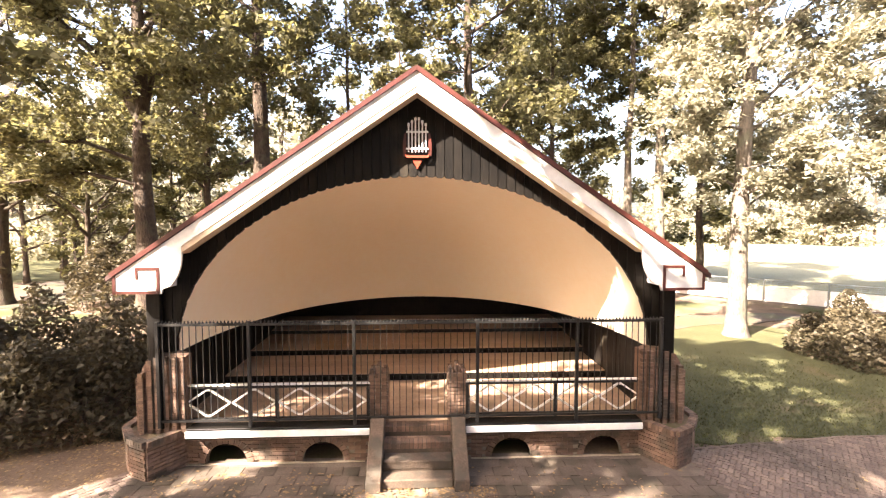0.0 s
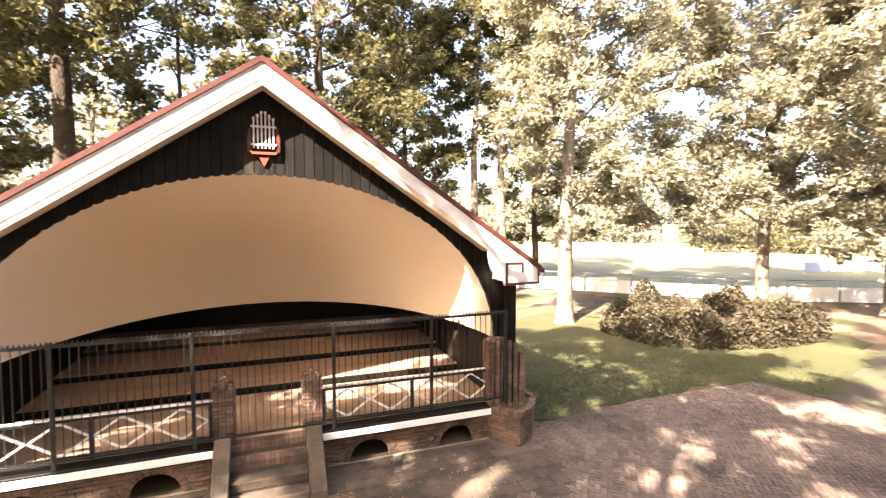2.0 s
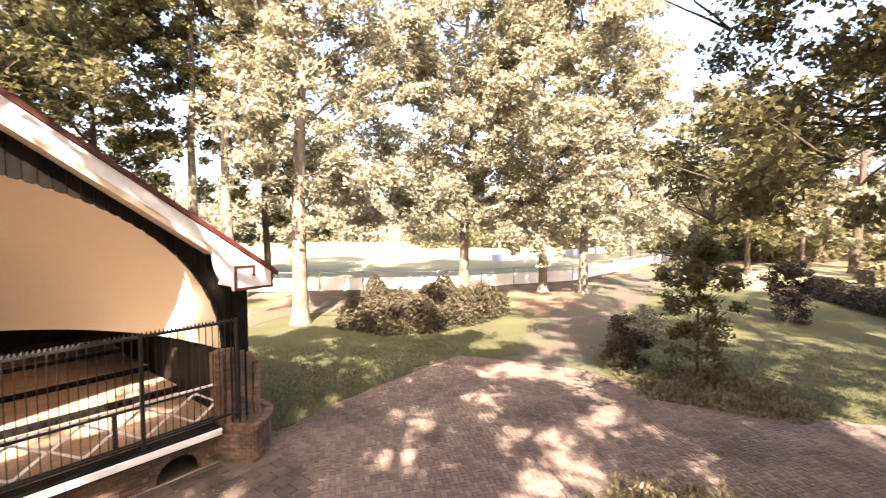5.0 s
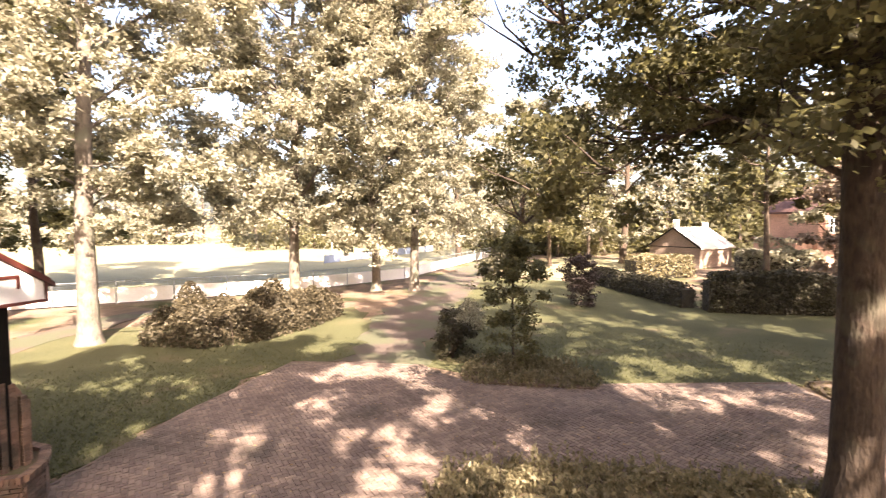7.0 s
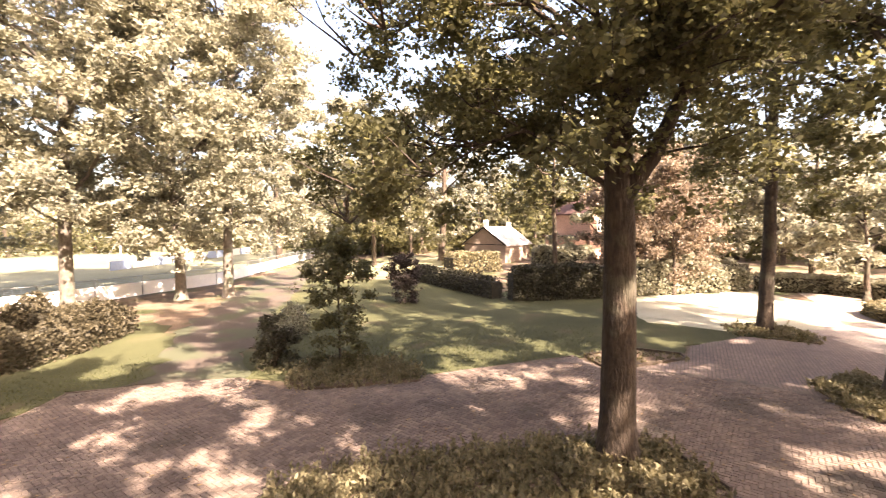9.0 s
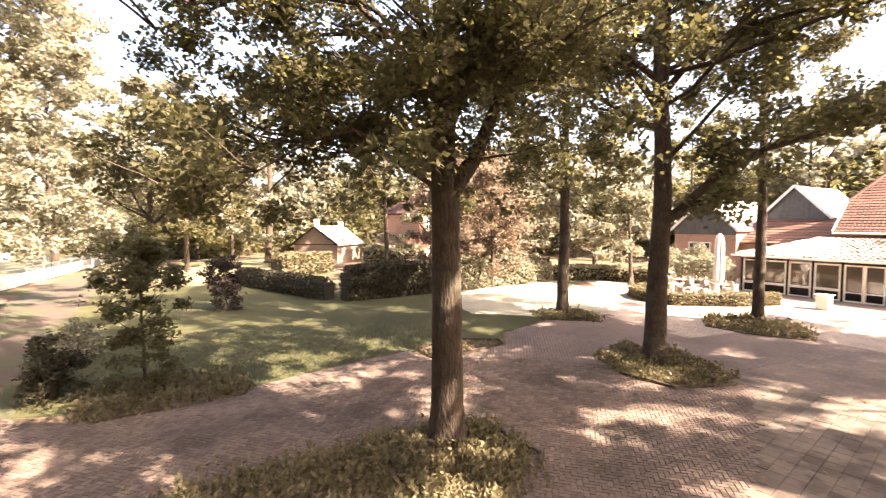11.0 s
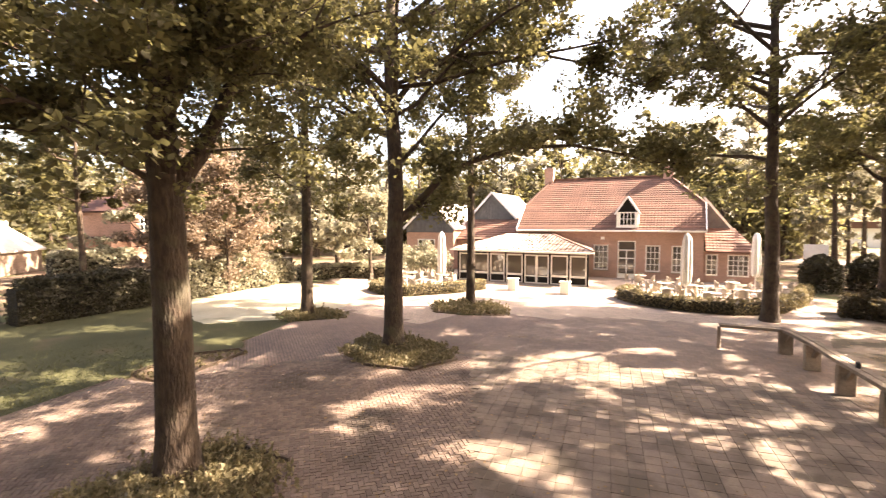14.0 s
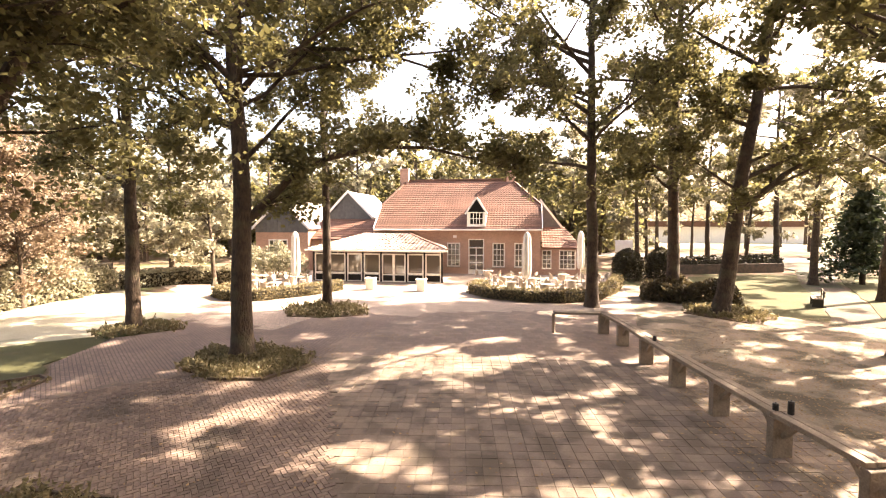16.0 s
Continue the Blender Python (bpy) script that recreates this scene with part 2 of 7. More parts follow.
BEIGE_BRICK = pattern_mat("beige_brick", (0.15, 0.108, 0.08), (0.23, 0.17, 0.125), (1.2, 1.2, 1.2), 0.22, 0.075, upright=True)
STAND_TILE = mat("dark_red_roof_tile", (0.045, 0.02, 0.015), (0.085, 0.037, 0.027), 0.8)
FRAME = mat("cream_painted_frame", (0.75, 0.71, 0.63), (0.84, 0.81, 0.74), 0.5, bump=0.03, spread=0.03)
CANVAS = mat("off_white_canvas", (0.62, 0.58, 0.52), (0.76, 0.73, 0.67), 0.85, scale=2, fine=20, bump=0.15)
RATTAN = mat("pale_rattan", (0.3, 0.25, 0.19), (0.46, 0.39, 0.31), 0.7, fine=60, bump=0.3)
ASPHALT = mat("pale_road", (0.16, 0.15, 0.14), (0.24, 0.22, 0.2), 0.9)
BLUE_BOARD = mat("blue_board", (0.2, 0.25, 0.36), (0.3, 0.35, 0.45), 0.5)
GALV = mat("galvanised_steel", (0.2, 0.2, 0.19), (0.3, 0.3, 0.28), 0.5, 0.4)

for _m, _k in ((DARK, 0.0), (BLACK_WOOD, 0.18), (BLACK_PAINT, 0.25), (EARTH, 0.2), (GRASS, 0.15), (PAVER, 0.3)):
    _m.node_tree.nodes["Principled BSDF"].inputs["Specular IOR Level"].default_value = _k
GLASS = bpy.data.materials.new("window_glass")
GLASS.use_nodes = True
_g = GLASS.node_tree.nodes["Principled BSDF"]
_g.inputs["Base Color"].default_value = (0.02, 0.022, 0.022, 1)
_g.inputs["Roughness"].default_value = 0.04
_g.inputs["IOR"].default_value = 1.52
_g.inputs["Specular IOR Level"].default_value = 0.8

# copy of the glass with bright reflections painted into its base colour
LIT_GLASS = GLASS.copy()
LIT_GLASS.name = "pale_reflecting_glass"
LIT_GLASS.node_tree.nodes["Principled BSDF"].inputs["Base Color"].default_value = (0.085, 0.07, 0.055, 1)


# ---- building helpers ----
def link_mesh(name, verts, faces, material, parent=None, label="", smooth=False):
    me = bpy.data.meshes.new(name)
    me.from_pydata([tuple(v) for v in verts], [], [tuple(f) for f in faces])
    me.materials.append(material)
    if smooth:
        me.shade_smooth()
    ob = new(name, me)
    if parent:
        ob.parent = parent
    if label:
        ob["label"] = label
    return ob


def part(name, bm, material, parent=None, label=""):
    """Links a bmesh as one mesh object under a thing or a part."""
    bmesh.ops.recalc_face_normals(bm, faces=bm.faces[:])
    me = bpy.data.meshes.new(name)
    bm.to_mesh(me)
    bm.free()
    me.materials.append(material)
    ob = new(name, me)
    if parent:
        ob.parent = parent
    if label:
        ob["label"] = label
    return ob


def box(bm, lo, hi, m=None, bevel=0.0):
    """A box between two corners, turned by m, with chamfered edges."""
    vs = [bm.verts.new((x, y, z)) for x in (lo[0], hi[0]) for y in (lo[1], hi[1]) for z in (lo[2], hi[2])]
    fs = [bm.faces.new([vs[i] for i in q]) for q in ((0, 1, 3, 2), (4, 6, 7, 5), (0, 4, 5, 1), (2, 3, 7, 6), (0, 2, 6, 4), (1, 5, 7, 3))]
    if bevel:
        edges = list({e for f in fs for e in f.edges})
        made = bmesh.ops.bevel(bm, geom=edges, offset=bevel, segments=1, affect="EDGES")
        vs = list({v for v in vs if v.is_valid} | set(made["verts"]))
    if m:
        bmesh.ops.transform(bm, matrix=m, verts=vs)
    return bm


def boxes(*pairs, bevel=0.0, m=None):
    bm = bmesh.new()
    for lo, hi in pairs:
        box(bm, lo, hi, m, bevel)
    return bm


def prism(outline, y0, y1, bm=None):
    """An outline in x and z, drawn out along y."""
    bm = bm or bmesh.new()
    a = [bm.verts.new((x, y0, z)) for x, z in outline]
    b = [bm.verts.new((x, y1, z)) for x, z in outline]
    bm.faces.new(a)
    bm.faces.new(b[::-1])
    for i in range(len(a)):
        j = (i + 1) % len(a)
        bm.faces.new((a[i], b[i], b[j], a[j]))
    return bm


def slab(outline, z0, z1, bm=None):
    """An outline in x and y, drawn up from z0 to z1."""
    bm = bm or bmesh.new()
    a = [bm.verts.new((x, y, z0)) for x, y in outline]
    b = [bm.verts.new((x, y, z1)) for x, y in outline]
    bm.faces.new(a[::-1])
    bm.faces.new(b)
    for i in range(len(a)):
        j = (i + 1) % len(a)
        bm.faces.new((a[i], a[j], b[j], b[i]))
    return bm


def lathe(profile, sides=16, m=None, bm=None):
    """A turned shape from (radius, height) pairs."""
    bm = bm or bmesh.new()
    rings = []
    for r, z in profile:
        rings.append([bm.verts.new((r * math.cos(2 * math.pi * k / sides), r * math.sin(2 * math.pi * k / sides), z)) for k in range(sides)])
    for lo, hi in zip(rings, rings[1:]):
        for k in range(sides):
            bm.faces.new((lo[k], lo[(k + 1) % sides], hi[(k + 1) % sides], hi[k]))
    bm.faces.new(rings[0][::-1])
    bm.faces.new(rings[-1])
    if m:
        bmesh.ops.transform(bm, matrix=m, verts=[v for r in rings for v in r])
    return bm


def bar(bm, p, q, w, d=None):
    """A square bar from p to q."""
    p, q = Vector(p), Vector(q)
    m = Matrix.Translation((p + q) / 2) @ (q - p).to_track_quat("Z", "Y").to_matrix().to_4x4()
    h = (q - p).length / 2
    d = d or w
    return box(bm, (-w / 2, -d / 2, -h), (w / 2, d / 2, h), m)


def thing(name, label, category, m=None, group="", kind=""):
    ob = new(name)
    ob.empty_display_size = 0.2
    if m is not None:
        ob.matrix_world = m
    return tagged(ob, label, category, group, kind)


def inside(px, py, poly):
    """Which of the points lie in the polygon."""
    px, py = np.asarray(px, float), np.asarray(py, float)
    hit = np.zeros(px.shape, bool)
    for (x0, y0), (x1, y1) in zip(poly, poly[1:] + poly[:1]):
        cross = (y0 > py) != (y1 > py)
        at = (x1 - x0) * (py - y0) / (y1 - y0 + 1e-12) + x0
        hit ^= cross & (px < at)
    return hit


def quads(name, centres, along, across, material, parent=None, label="", corners=4):
    """Many small pointed leaves in one mesh: centre, half length and half width vectors."""
    n, k = len(centres), corners
    v = np.empty((n, k, 3), np.float32)
    v[:, 0] = centres + along
    if k == 4:
        v[:, 2] = centres - along
        v[:, 1], v[:, 3] = centres - across - 0.15 * along, centres + across - 0.15 * along
    else:
        v[:, 1], v[:, 2] = centres - across - 0.9 * along, centres + across - 0.9 * along
    me = bpy.data.meshes.new(name)
    me.vertices.add(k * n)
    me.vertices.foreach_set("co", v.ravel())
    me.loops.add(k * n)
    me.loops.foreach_set("vertex_index", np.arange(k * n, dtype=np.int32))
    me.polygons.add(n)
    me.polygons.foreach_set("loop_start", np.arange(0, k * n, k, dtype=np.int32))
    me.update(calc_edges=True)
    me.materials.append(material)
    ob = new(name, me)
    if parent:
        ob.parent = parent
    if label:
        ob["label"] = label
    return ob


def leaf_cloud(rng, tips, per_tip, spread, size, flat=0.6, tuft=False):
    """Leaves scattered round the twig ends."""
    c = np.repeat(tips, per_tip, 0)
    off = rng.normal(0, 1, c.shape)
    if tuft:
        off *= 1.9 * rng.uniform(0, 1, (len(c), 1)) ** 0.45 / np.linalg.norm(off, axis=1)[:, None]
        off *= np.repeat(rng.uniform(0.6, 1.25, (len(tips), 1)), per_tip, 0)
    c = c + off * np.array([spread, spread, spread * flat])
    n = len(c)
    d = rng.normal(0, 1, (n, 3))
    d[:, 2] *= 0.75
    d /= np.linalg.norm(d, axis=1)[:, None]
    up = rng.normal(0, 0.8, (n, 3)) + np.array([0, 0, 1.0])
    w = np.cross(d, up)
    w /= np.linalg.norm(w, axis=1)[:, None] + 1e-9
    s = size * rng.uniform(0.6, 1.3, (n, 1))
    return c, d * s * 0.5, w * s * 0.33


def sprays(rng, ends, want, wide):
    """Gathers tufts into uneven, hanging sprays of foliage round the twig ends, with gaps between them."""
    m = max(5, want // 7)
    centre = ends[rng.integers(0, len(ends), m)] + rng.normal(0, 0.3, (m, 3)) * wide
    size = rng.uniform(0.4, 1.4, (m, 1)) * wide
    i = rng.integers(0, m, want)
    d = rng.normal(0, 1, (want, 3))
    d *= rng.uniform(0.1, 1, (want, 1)) ** 0.5 / np.linalg.norm(d, axis=1)[:, None]
    return centre[i] + d * size[i] * np.array([1, 1, 0.75])


def crown_fill(rng, n, crown, base, height, lean):
    """Places all through a rounded crown, more of them near its outside."""
    k = rng.uniform(0, 1, n)
    z = base - 0.6 + (height + 0.4 - base) * k
    r = crown * np.sqrt(np.clip(1 - np.abs(2 * k ** 0.8 - 0.85) ** 2.4, 0.12, 1)) * rng.uniform(0.2, 1, n) ** 0.5
    a = rng.uniform(0, 2 * math.pi, n)
    lump = np.array([1 + 0.35 * noise.noise((2 * math.cos(q), 2 * math.sin(q), p * 0.3)) for q, p in zip(a, z)])
    return np.column_stack([lean[0] * z + r * lump * np.cos(a), lean[1] * z + r * lump * np.sin(a), z])


def tube(path, radii, sides, verts, faces):
    """A tapered, bending tube added to the lists."""
    path = [Vector(p) for p in path]
    base = len(verts)
    side = None
    for i, p in enumerate(path):
        d = (path[min(i + 1, len(path) - 1)] - path[max(i - 1, 0)]).normalized()
        ref = side if side is not None else (Vector((1, 0, 0)) if abs(d.x) < 0.9 else Vector((0, 1, 0)))
        u = (ref - d * ref.dot(d)).normalized()
        side = u
        w = d.cross(u)
        for k in range(sides):
            a = 2 * math.pi * k / sides
            verts.append(p + (u * math.cos(a) + w * math.sin(a)) * radii[i])
    for i in range(len(path) - 1):
        for k in range(sides):
            j = (k + 1) % sides
            faces.append((base + i * sides + k, base + i * sides + j, base + (i + 1) * sides + j, base + (i + 1) * sides + k))
    faces.append(tuple(base + (len(path) - 1) * sides + k for k in range(sides)))


def limb(rng, start, heading, length, radius, rise, bend=0.25, steps=6):
    """Points and radii of a crooked limb."""
    pts, rad = [Vector(start)], [radius]
    d = Vector(heading).normalized()
    for i in range(steps):
        d = (d + Vector(rng.normal(0, bend, 3)) * 0.6 + Vector((0, 0, rise / steps))).normalized()
        pts.append(pts[-1] + d * length / steps)
        rad.append(radius * (1 - 0.82 * (i + 1) / steps))
    return pts, rad


def tree(x, y, girth, height, crown, base, leaves, leaf, seed, label, lean=(0, 0), limbs=None, count=11, leaf_m=None, group="", category="tree", spread=0.3, sides=10, top=1.0, tips=5, name="oak_tree", per_tip=16, wide=None, fill=0.45, bark=None, paths=(), cling=2, corners=3):
    """A broadleaf tree: flared tapered trunk, crooked limbs with branches, and leaves round the twig ends."""
    rng = np.random.default_rng(seed)
    t = thing(name, label, category, pose(x, y, 0), group)
    v, f = [], []
    r = girth / 2
    n = 12
    zs = [height * 0.92 * (i / n) ** 1.25 for i in range(n + 1)]
    wob = np.cumsum(rng.normal(0, 0.05, (n + 1, 2)), 0)
    wob[:3] = 0
    trunk = [Vector((lean[0] * z + wob[i][0] * min(1, z / 6), lean[1] * z + wob[i][1] * min(1, z / 6), z - (0.1 if i == 0 else 0))) for i, z in enumerate(zs)]
    rad = [max(0.03, r * (1 - 0.85 * (z / height) ** 0.9)) * (1.45 if i == 0 else 1.0) for i, z in enumerate(zs)]
    trunk.insert(1, trunk[0] + Vector((0, 0, 0.45)))
    rad.insert(1, r * 1.08)
    tube(trunk, rad, sides, v, f)

    def on_trunk(z):
        for p, q, ra, rb in zip(trunk, trunk[1:], rad, rad[1:]):
            if p.z <= z <= q.z:
                k = (z - p.z) / (q.z - p.z + 1e-9)
                return p.lerp(q, k), ra + (rb - ra) * k
        return trunk[-1], rad[-1]

    ends = []
    plan = list(limbs or [])
    for i in range(count):
        k = (i + 0.5) / count
        z = base + (height * 0.9 - base) * k ** 0.9
        out = crown * math.sqrt(max(0.1, 1 - abs(2 * k ** 1.1 - 0.75) ** 2 * 0.75)) * rng.uniform(0.75, 1.1) * (top if k > 0.5 else 1)
        plan.append((z, math.degrees(2.399 * i) + rng.uniform(-25, 25), out, rng.uniform(0.15, 0.75), None))
    for z, turn, out, rise, thick in plan:
        p, ra = on_trunk(z)
        a = radians(turn)
        lp, lr = limb(rng, p, (math.cos(a), math.sin(a), rise), out, thick or min(ra * 0.7, 0.02 + out * 0.016), 0.25)
        tube(lp, lr, 6, v, f)
        for j in range(tips):
            k = rng.integers(2, len(lp))
            b = a + rng.choice((-1, 1)) * rng.uniform(0.4, 1.3)
            bp, br = limb(rng, lp[k], (math.cos(b), math.sin(b), rng.uniform(-0.2, 0.6)), out * rng.uniform(0.3, 0.55), max(0.012, lr[k] * 0.6), 0.3, 0.3, 4)
            tube(bp, br, 4, v, f)
            for q in bp[1:]:
                ends.append(q)
            ends.append(bp[-1])
        ends += lp[3:]
    for turn, thick, line in paths:
        a = radians(turn)
        q, _ = on_trunk(line[0][1])
        lp = [Vector((q.x + o * math.cos(a) + rng.normal(0, 0.06), q.y + o * math.sin(a) + rng.normal(0, 0.06), z)) for o, z in line]
        tube(lp, [thick * (1 - 0.85 * i / (len(lp) - 1)) for i in range(len(lp))], 8, v, f)
        for k in range(1, len(lp)):
            for _ in range(3):
                b = a + rng.uniform(-1.4, 1.4)
                bp, br = limb(rng, lp[k], (math.cos(b), math.sin(b), rng.uniform(-0.1, 0.7)), rng.uniform(0.9, 2.2), 0.03, 0.3, 0.3, 4)
                tube(bp, br, 4, v, f)
                ends += cling * bp[1:] + 2 * bp[-1:]
    ends += [p for p in trunk if p.z > base + (height - base) * 0.5]
    ends = np.array([tuple(q) for q in ends])
    ends = ends[(np.hypot(ends[:, 0] - lean[0] * ends[:, 2], ends[:, 1] - lean[1] * ends[:, 2]) > crown * 0.16) | (ends[:, 2] > base + 0.4 * (height - base))]
    want = max(20, leaves // per_tip)
    ends = ends[rng.integers(0, len(ends), want)]
    ends = np.concatenate([ends, crown_fill(rng, int(want * fill / (1 - fill)), crown, base, height, lean)])
    ends = sprays(rng, ends, want, wide or min(0.62, crown * 0.115))
    link_mesh("trunk", v, f, bark or BARK, t, smooth=True)
    quads("crown", *leaf_cloud(rng, ends, per_tip, spread, leaf, 0.65, tuft=True), leaf_m or OAK_LEAF, t, corners=corners)
    return t


def bough(turn, thick, z, reach, rise, drop):
    """An arching limb for tree(): climbs from the trunk, then hangs towards its end."""
    return turn, thick, [(0.2 + (reach - 0.2) * k / 5, z + rise * math.sin(min(1, k / 2.5) * math.pi / 2) - drop * max(0, (k - 2) / 3) ** 1.5) for k in range(6)]


def area(poly):
    return sum(a[0] * b[1] - b[0] * a[1] for a, b in zip(poly, poly[1:] + poly[:1])) / 2


def sprigs(name, label, category, outline, height, seed, material, count, leaf, group=""):
    """Loose low planting: many upright, leafy sprigs of uneven height."""
    rng = np.random.default_rng(seed)
    xs, ys = [p[0] for p in outline], [p[1] for p in outline]
    cx, cy = sum(xs) / len(xs), sum(ys) / len(ys)
    t = thing(name, label, category, pose(cx, cy, 0), group)
    pts = rng.uniform((min(xs) - 0.15, min(ys) - 0.15), (max(xs) + 0.15, max(ys) + 0.15), (count * 3, 2))
    wob = rng.normal(0, 0.16, pts.shape)
    pts = pts[inside(pts[:, 0] + wob[:, 0], pts[:, 1] + wob[:, 1], outline)][:count]
    lump = np.array([noise.noise((px * 1.3, py * 1.3, seed)) + 0.6 * noise.noise((px * 4, py * 4, seed)) for px, py in pts])
    tall = height * (0.55 + 0.75 * lump + rng.uniform(0, 0.5, len(pts)))
    tall = np.clip(tall, 0.07, height * 1.7)
    k = 9
    up = np.repeat(np.linspace(0.15, 1, k)[None], len(pts), 0)
    leanv = rng.normal(0, 0.3, (len(pts), 2))
    c = np.empty((len(pts), k, 3))
    c[:, :, 0] = pts[:, :1] - cx + leanv[:, :1] * up * tall[:, None] + rng.normal(0, 0.02, up.shape)
    c[:, :, 1] = pts[:, 1:] - cy + leanv[:, 1:] * up * tall[:, None] + rng.normal(0, 0.02, up.shape)
    c[:, :, 2] = up * tall[:, None]
    c = c.reshape(-1, 3)
    n = len(c)
    d = rng.normal(0, 0.7, (n, 3)) + np.array([0, 0, 0.75])
    d /= np.linalg.norm(d, axis=1)[:, None]
    w = np.cross(d, rng.normal(0, 1, (n, 3)))
    w /= np.linalg.norm(w, axis=1)[:, None] + 1e-9
    s = leaf * rng.uniform(0.6, 1.3, (n, 1))
    quads("foliage", c, d * s * 0.5, w * s * 0.24, material, t)
    part("soil", slab([(x - cx, y - cy) for x, y in (outline if area(outline) > 0 else outline[::-1])], -0.05, 0.05), EARTH, t, "dark bed soil")
    return t


def shrub(name, label, category, outline, height, seed, material, leaves, leaf, group="", ragged=0.25, kind="", flat_top=False):
    """Foliage that fills an outline on the ground up to an uneven height, over a mesh of stems."""
    rng = np.random.default_rng(seed)
    xs, ys = [p[0] for p in outline], [p[1] for p in outline]
    cx, cy = sum(xs) / len(xs), sum(ys) / len(ys)
    t = thing(name, label, category, pose(cx, cy, 0), group, kind)
    pts = rng.uniform((min(xs), min(ys)), (max(xs), max(ys)), (leaves * 3, 2))
    pts = pts[inside(pts[:, 0], pts[:, 1], outline)]
    # distance to the rim rounds the shoulders
    rim = np.full(len(pts), 1e9)
    for (x0, y0), (x1, y1) in zip(outline, outline[1:] + outline[:1]):
        d = np.array([x1 - x0, y1 - y0])
        k = np.clip(((pts - (x0, y0)) @ d) / (d @ d + 1e-9), 0, 1)
        rim = np.minimum(rim, np.linalg.norm(pts - (np.array([x0, y0]) + k[:, None] * d), axis=1))
    round_at = 0.12 if flat_top else height * 0.6
    lump = np.array([noise.noise((px * 0.9, py * 0.9, seed)) for px, py in pts]) * (0.35 if flat_top else 1.0)
    topz = height * (1 - 0.45 * np.exp(-(rim / round_at) * 2)) * (1 + ragged * lump)
    # most leaves near the outer skin, the rest inside
    k = 1 - rng.beta(1, 3.2, len(pts))
    near_rim = rim < 0.3
    k[near_rim] = rng.uniform(0.02, 1, near_rim.sum())
    c = np.column_stack([pts[:, 0] - cx, pts[:, 1] - cy, topz * k])[:leaves]
    n = len(c)
    d = rng.normal(0, 1, (n, 3))
    d /= np.linalg.norm(d, axis=1)[:, None]
    w = np.cross(d, rng.normal(0, 0.7, (n, 3)) + np.array([0, 0, 0.8]))
    w /= np.linalg.norm(w, axis=1)[:, None] + 1e-9
    s = leaf * rng.uniform(0.6, 1.3, (n, 1))
    quads("foliage", c, d * s * 0.5, w * s * 0.36, material, t, corners=3)
    v, f = [], []
    for i in range(min(40, 6 + leaves // 900)):
        q = c[rng.integers(n)]
        tube([(q[0] * 0.92, q[1] * 0.92, -0.05), (q[0] * 0.96, q[1] * 0.96, q[2] * 0.5), (q[0], q[1], q[2] * 0.9)], [0.03, 0.022, 0.008], 5, v, f)
    tagged(link_mesh("stem", v, f, BARK, t), kind="stuff")
    return t

# ---- ground ----
def wobble(outline, amount=0.16):
    """The outline with worn, uneven edges."""
    out = []
    for (x0, y0), (x1, y1) in zip(outline, outline[1:] + outline[:1]):
        n = max(1, round(math.hypot(x1 - x0, y1 - y0) / 0.6))
        for k in range(n):
            x, y = x0 + (x1 - x0) * k / n, y0 + (y1 - y0) * k / n
            out.append((x + amount * noise.noise((x * 0.9, y * 0.9, 1.0)), y + amount * noise.noise((x * 0.9, y * 0.9, 7.0))))
    return out


def sheet(name, outline, z, material, label="", category="ground", thick=0.06, ragged=0.16):
    if max(abs(c) for p in outline for c in p) < 80:
        outline = wobble(outline, ragged)
    ob = part(name, slab(outline, z - thick, z), material)
    return tagged(ob, label, category, kind="structure")


sheet("ground", [(-1500, -1500), (1500, -1500), (1500, 1500), (-1500, 1500)], -0.02, EARTH, "brown leaf-strewn earth with patches of thin grass", "ground", 0.5)
sheet("lawn_1", [(4.75, 8.95), (8.3, 9.5), (12.25, 9.66), (13.0, 8.2), (15.5, 8.8), (18.0, 9.9), (20.6, 11.6), (21.4, 13.0), (17, 17.2), (12, 21), (8, 24), (3.5, 20), (4.4, 10)], 0.012, GRASS, "shaded mown lawn beside the bandstand", "lawn", ragged=0.9)
sheet("lawn_2", [(13.3, 0.3), (12.9, 3.3), (13.5, 5.3), (15.0, 6.1), (22, 7.6), (38, 9.8), (37, 0.8), (27.6, -3.6), (27.8, -10.4), (30.5, -20.7), (24, -20.9), (21.2, -19.2), (19.8, -14.9), (17.8, -12.0), (16.5, -9.3), (15.2, -8.4), (15.9, -5.6), (15.4, -4.9)], 0.012, GRASS, "green mown lawn dappled with sun", "lawn", ragged=0.4)
sheet("lawn_3", [(-6.2, -27), (-9.0, -25), (-26, -22), (-30, -46), (-18.5, -49), (-16, -41), (-13.6, -32), (-11.5, -25.2), (-9.4, -25.2), (-11.4, -32), (-12.8, -39), (-15.4, -47), (-6, -42), (-5.5, -30)], 0.012, GRASS, "thin grass beside a trodden path", "lawn")
sheet("lawn_4", [(-70, 34), (-34, 34), (-20, 40), (-10, 60), (-20, 90), (-90, 90)], 0.012, GRASS, "far sunlit lawn beyond the trees", "lawn")
sheet("sports_field", [(15.5, 30), (24.3, 21.6), (34.3, 16.9), (62, 16.6), (170, 40), (170, 190), (10, 190), (2, 45)], 0.005, FIELD, "sunlit grass sports field behind a low fence", "sports field")
sheet("path_1", [(12.9, 8.5), (13.4, 5.4), (15.0, 6.0), (22, 7.4), (38, 9.7), (62, 12.5), (62, 15.2), (38, 13.8), (30, 12.6), (20, 10.8)], 0.003, PATH_DIRT, "trodden brown earth path strewn with leaves", "path", ragged=0.7)
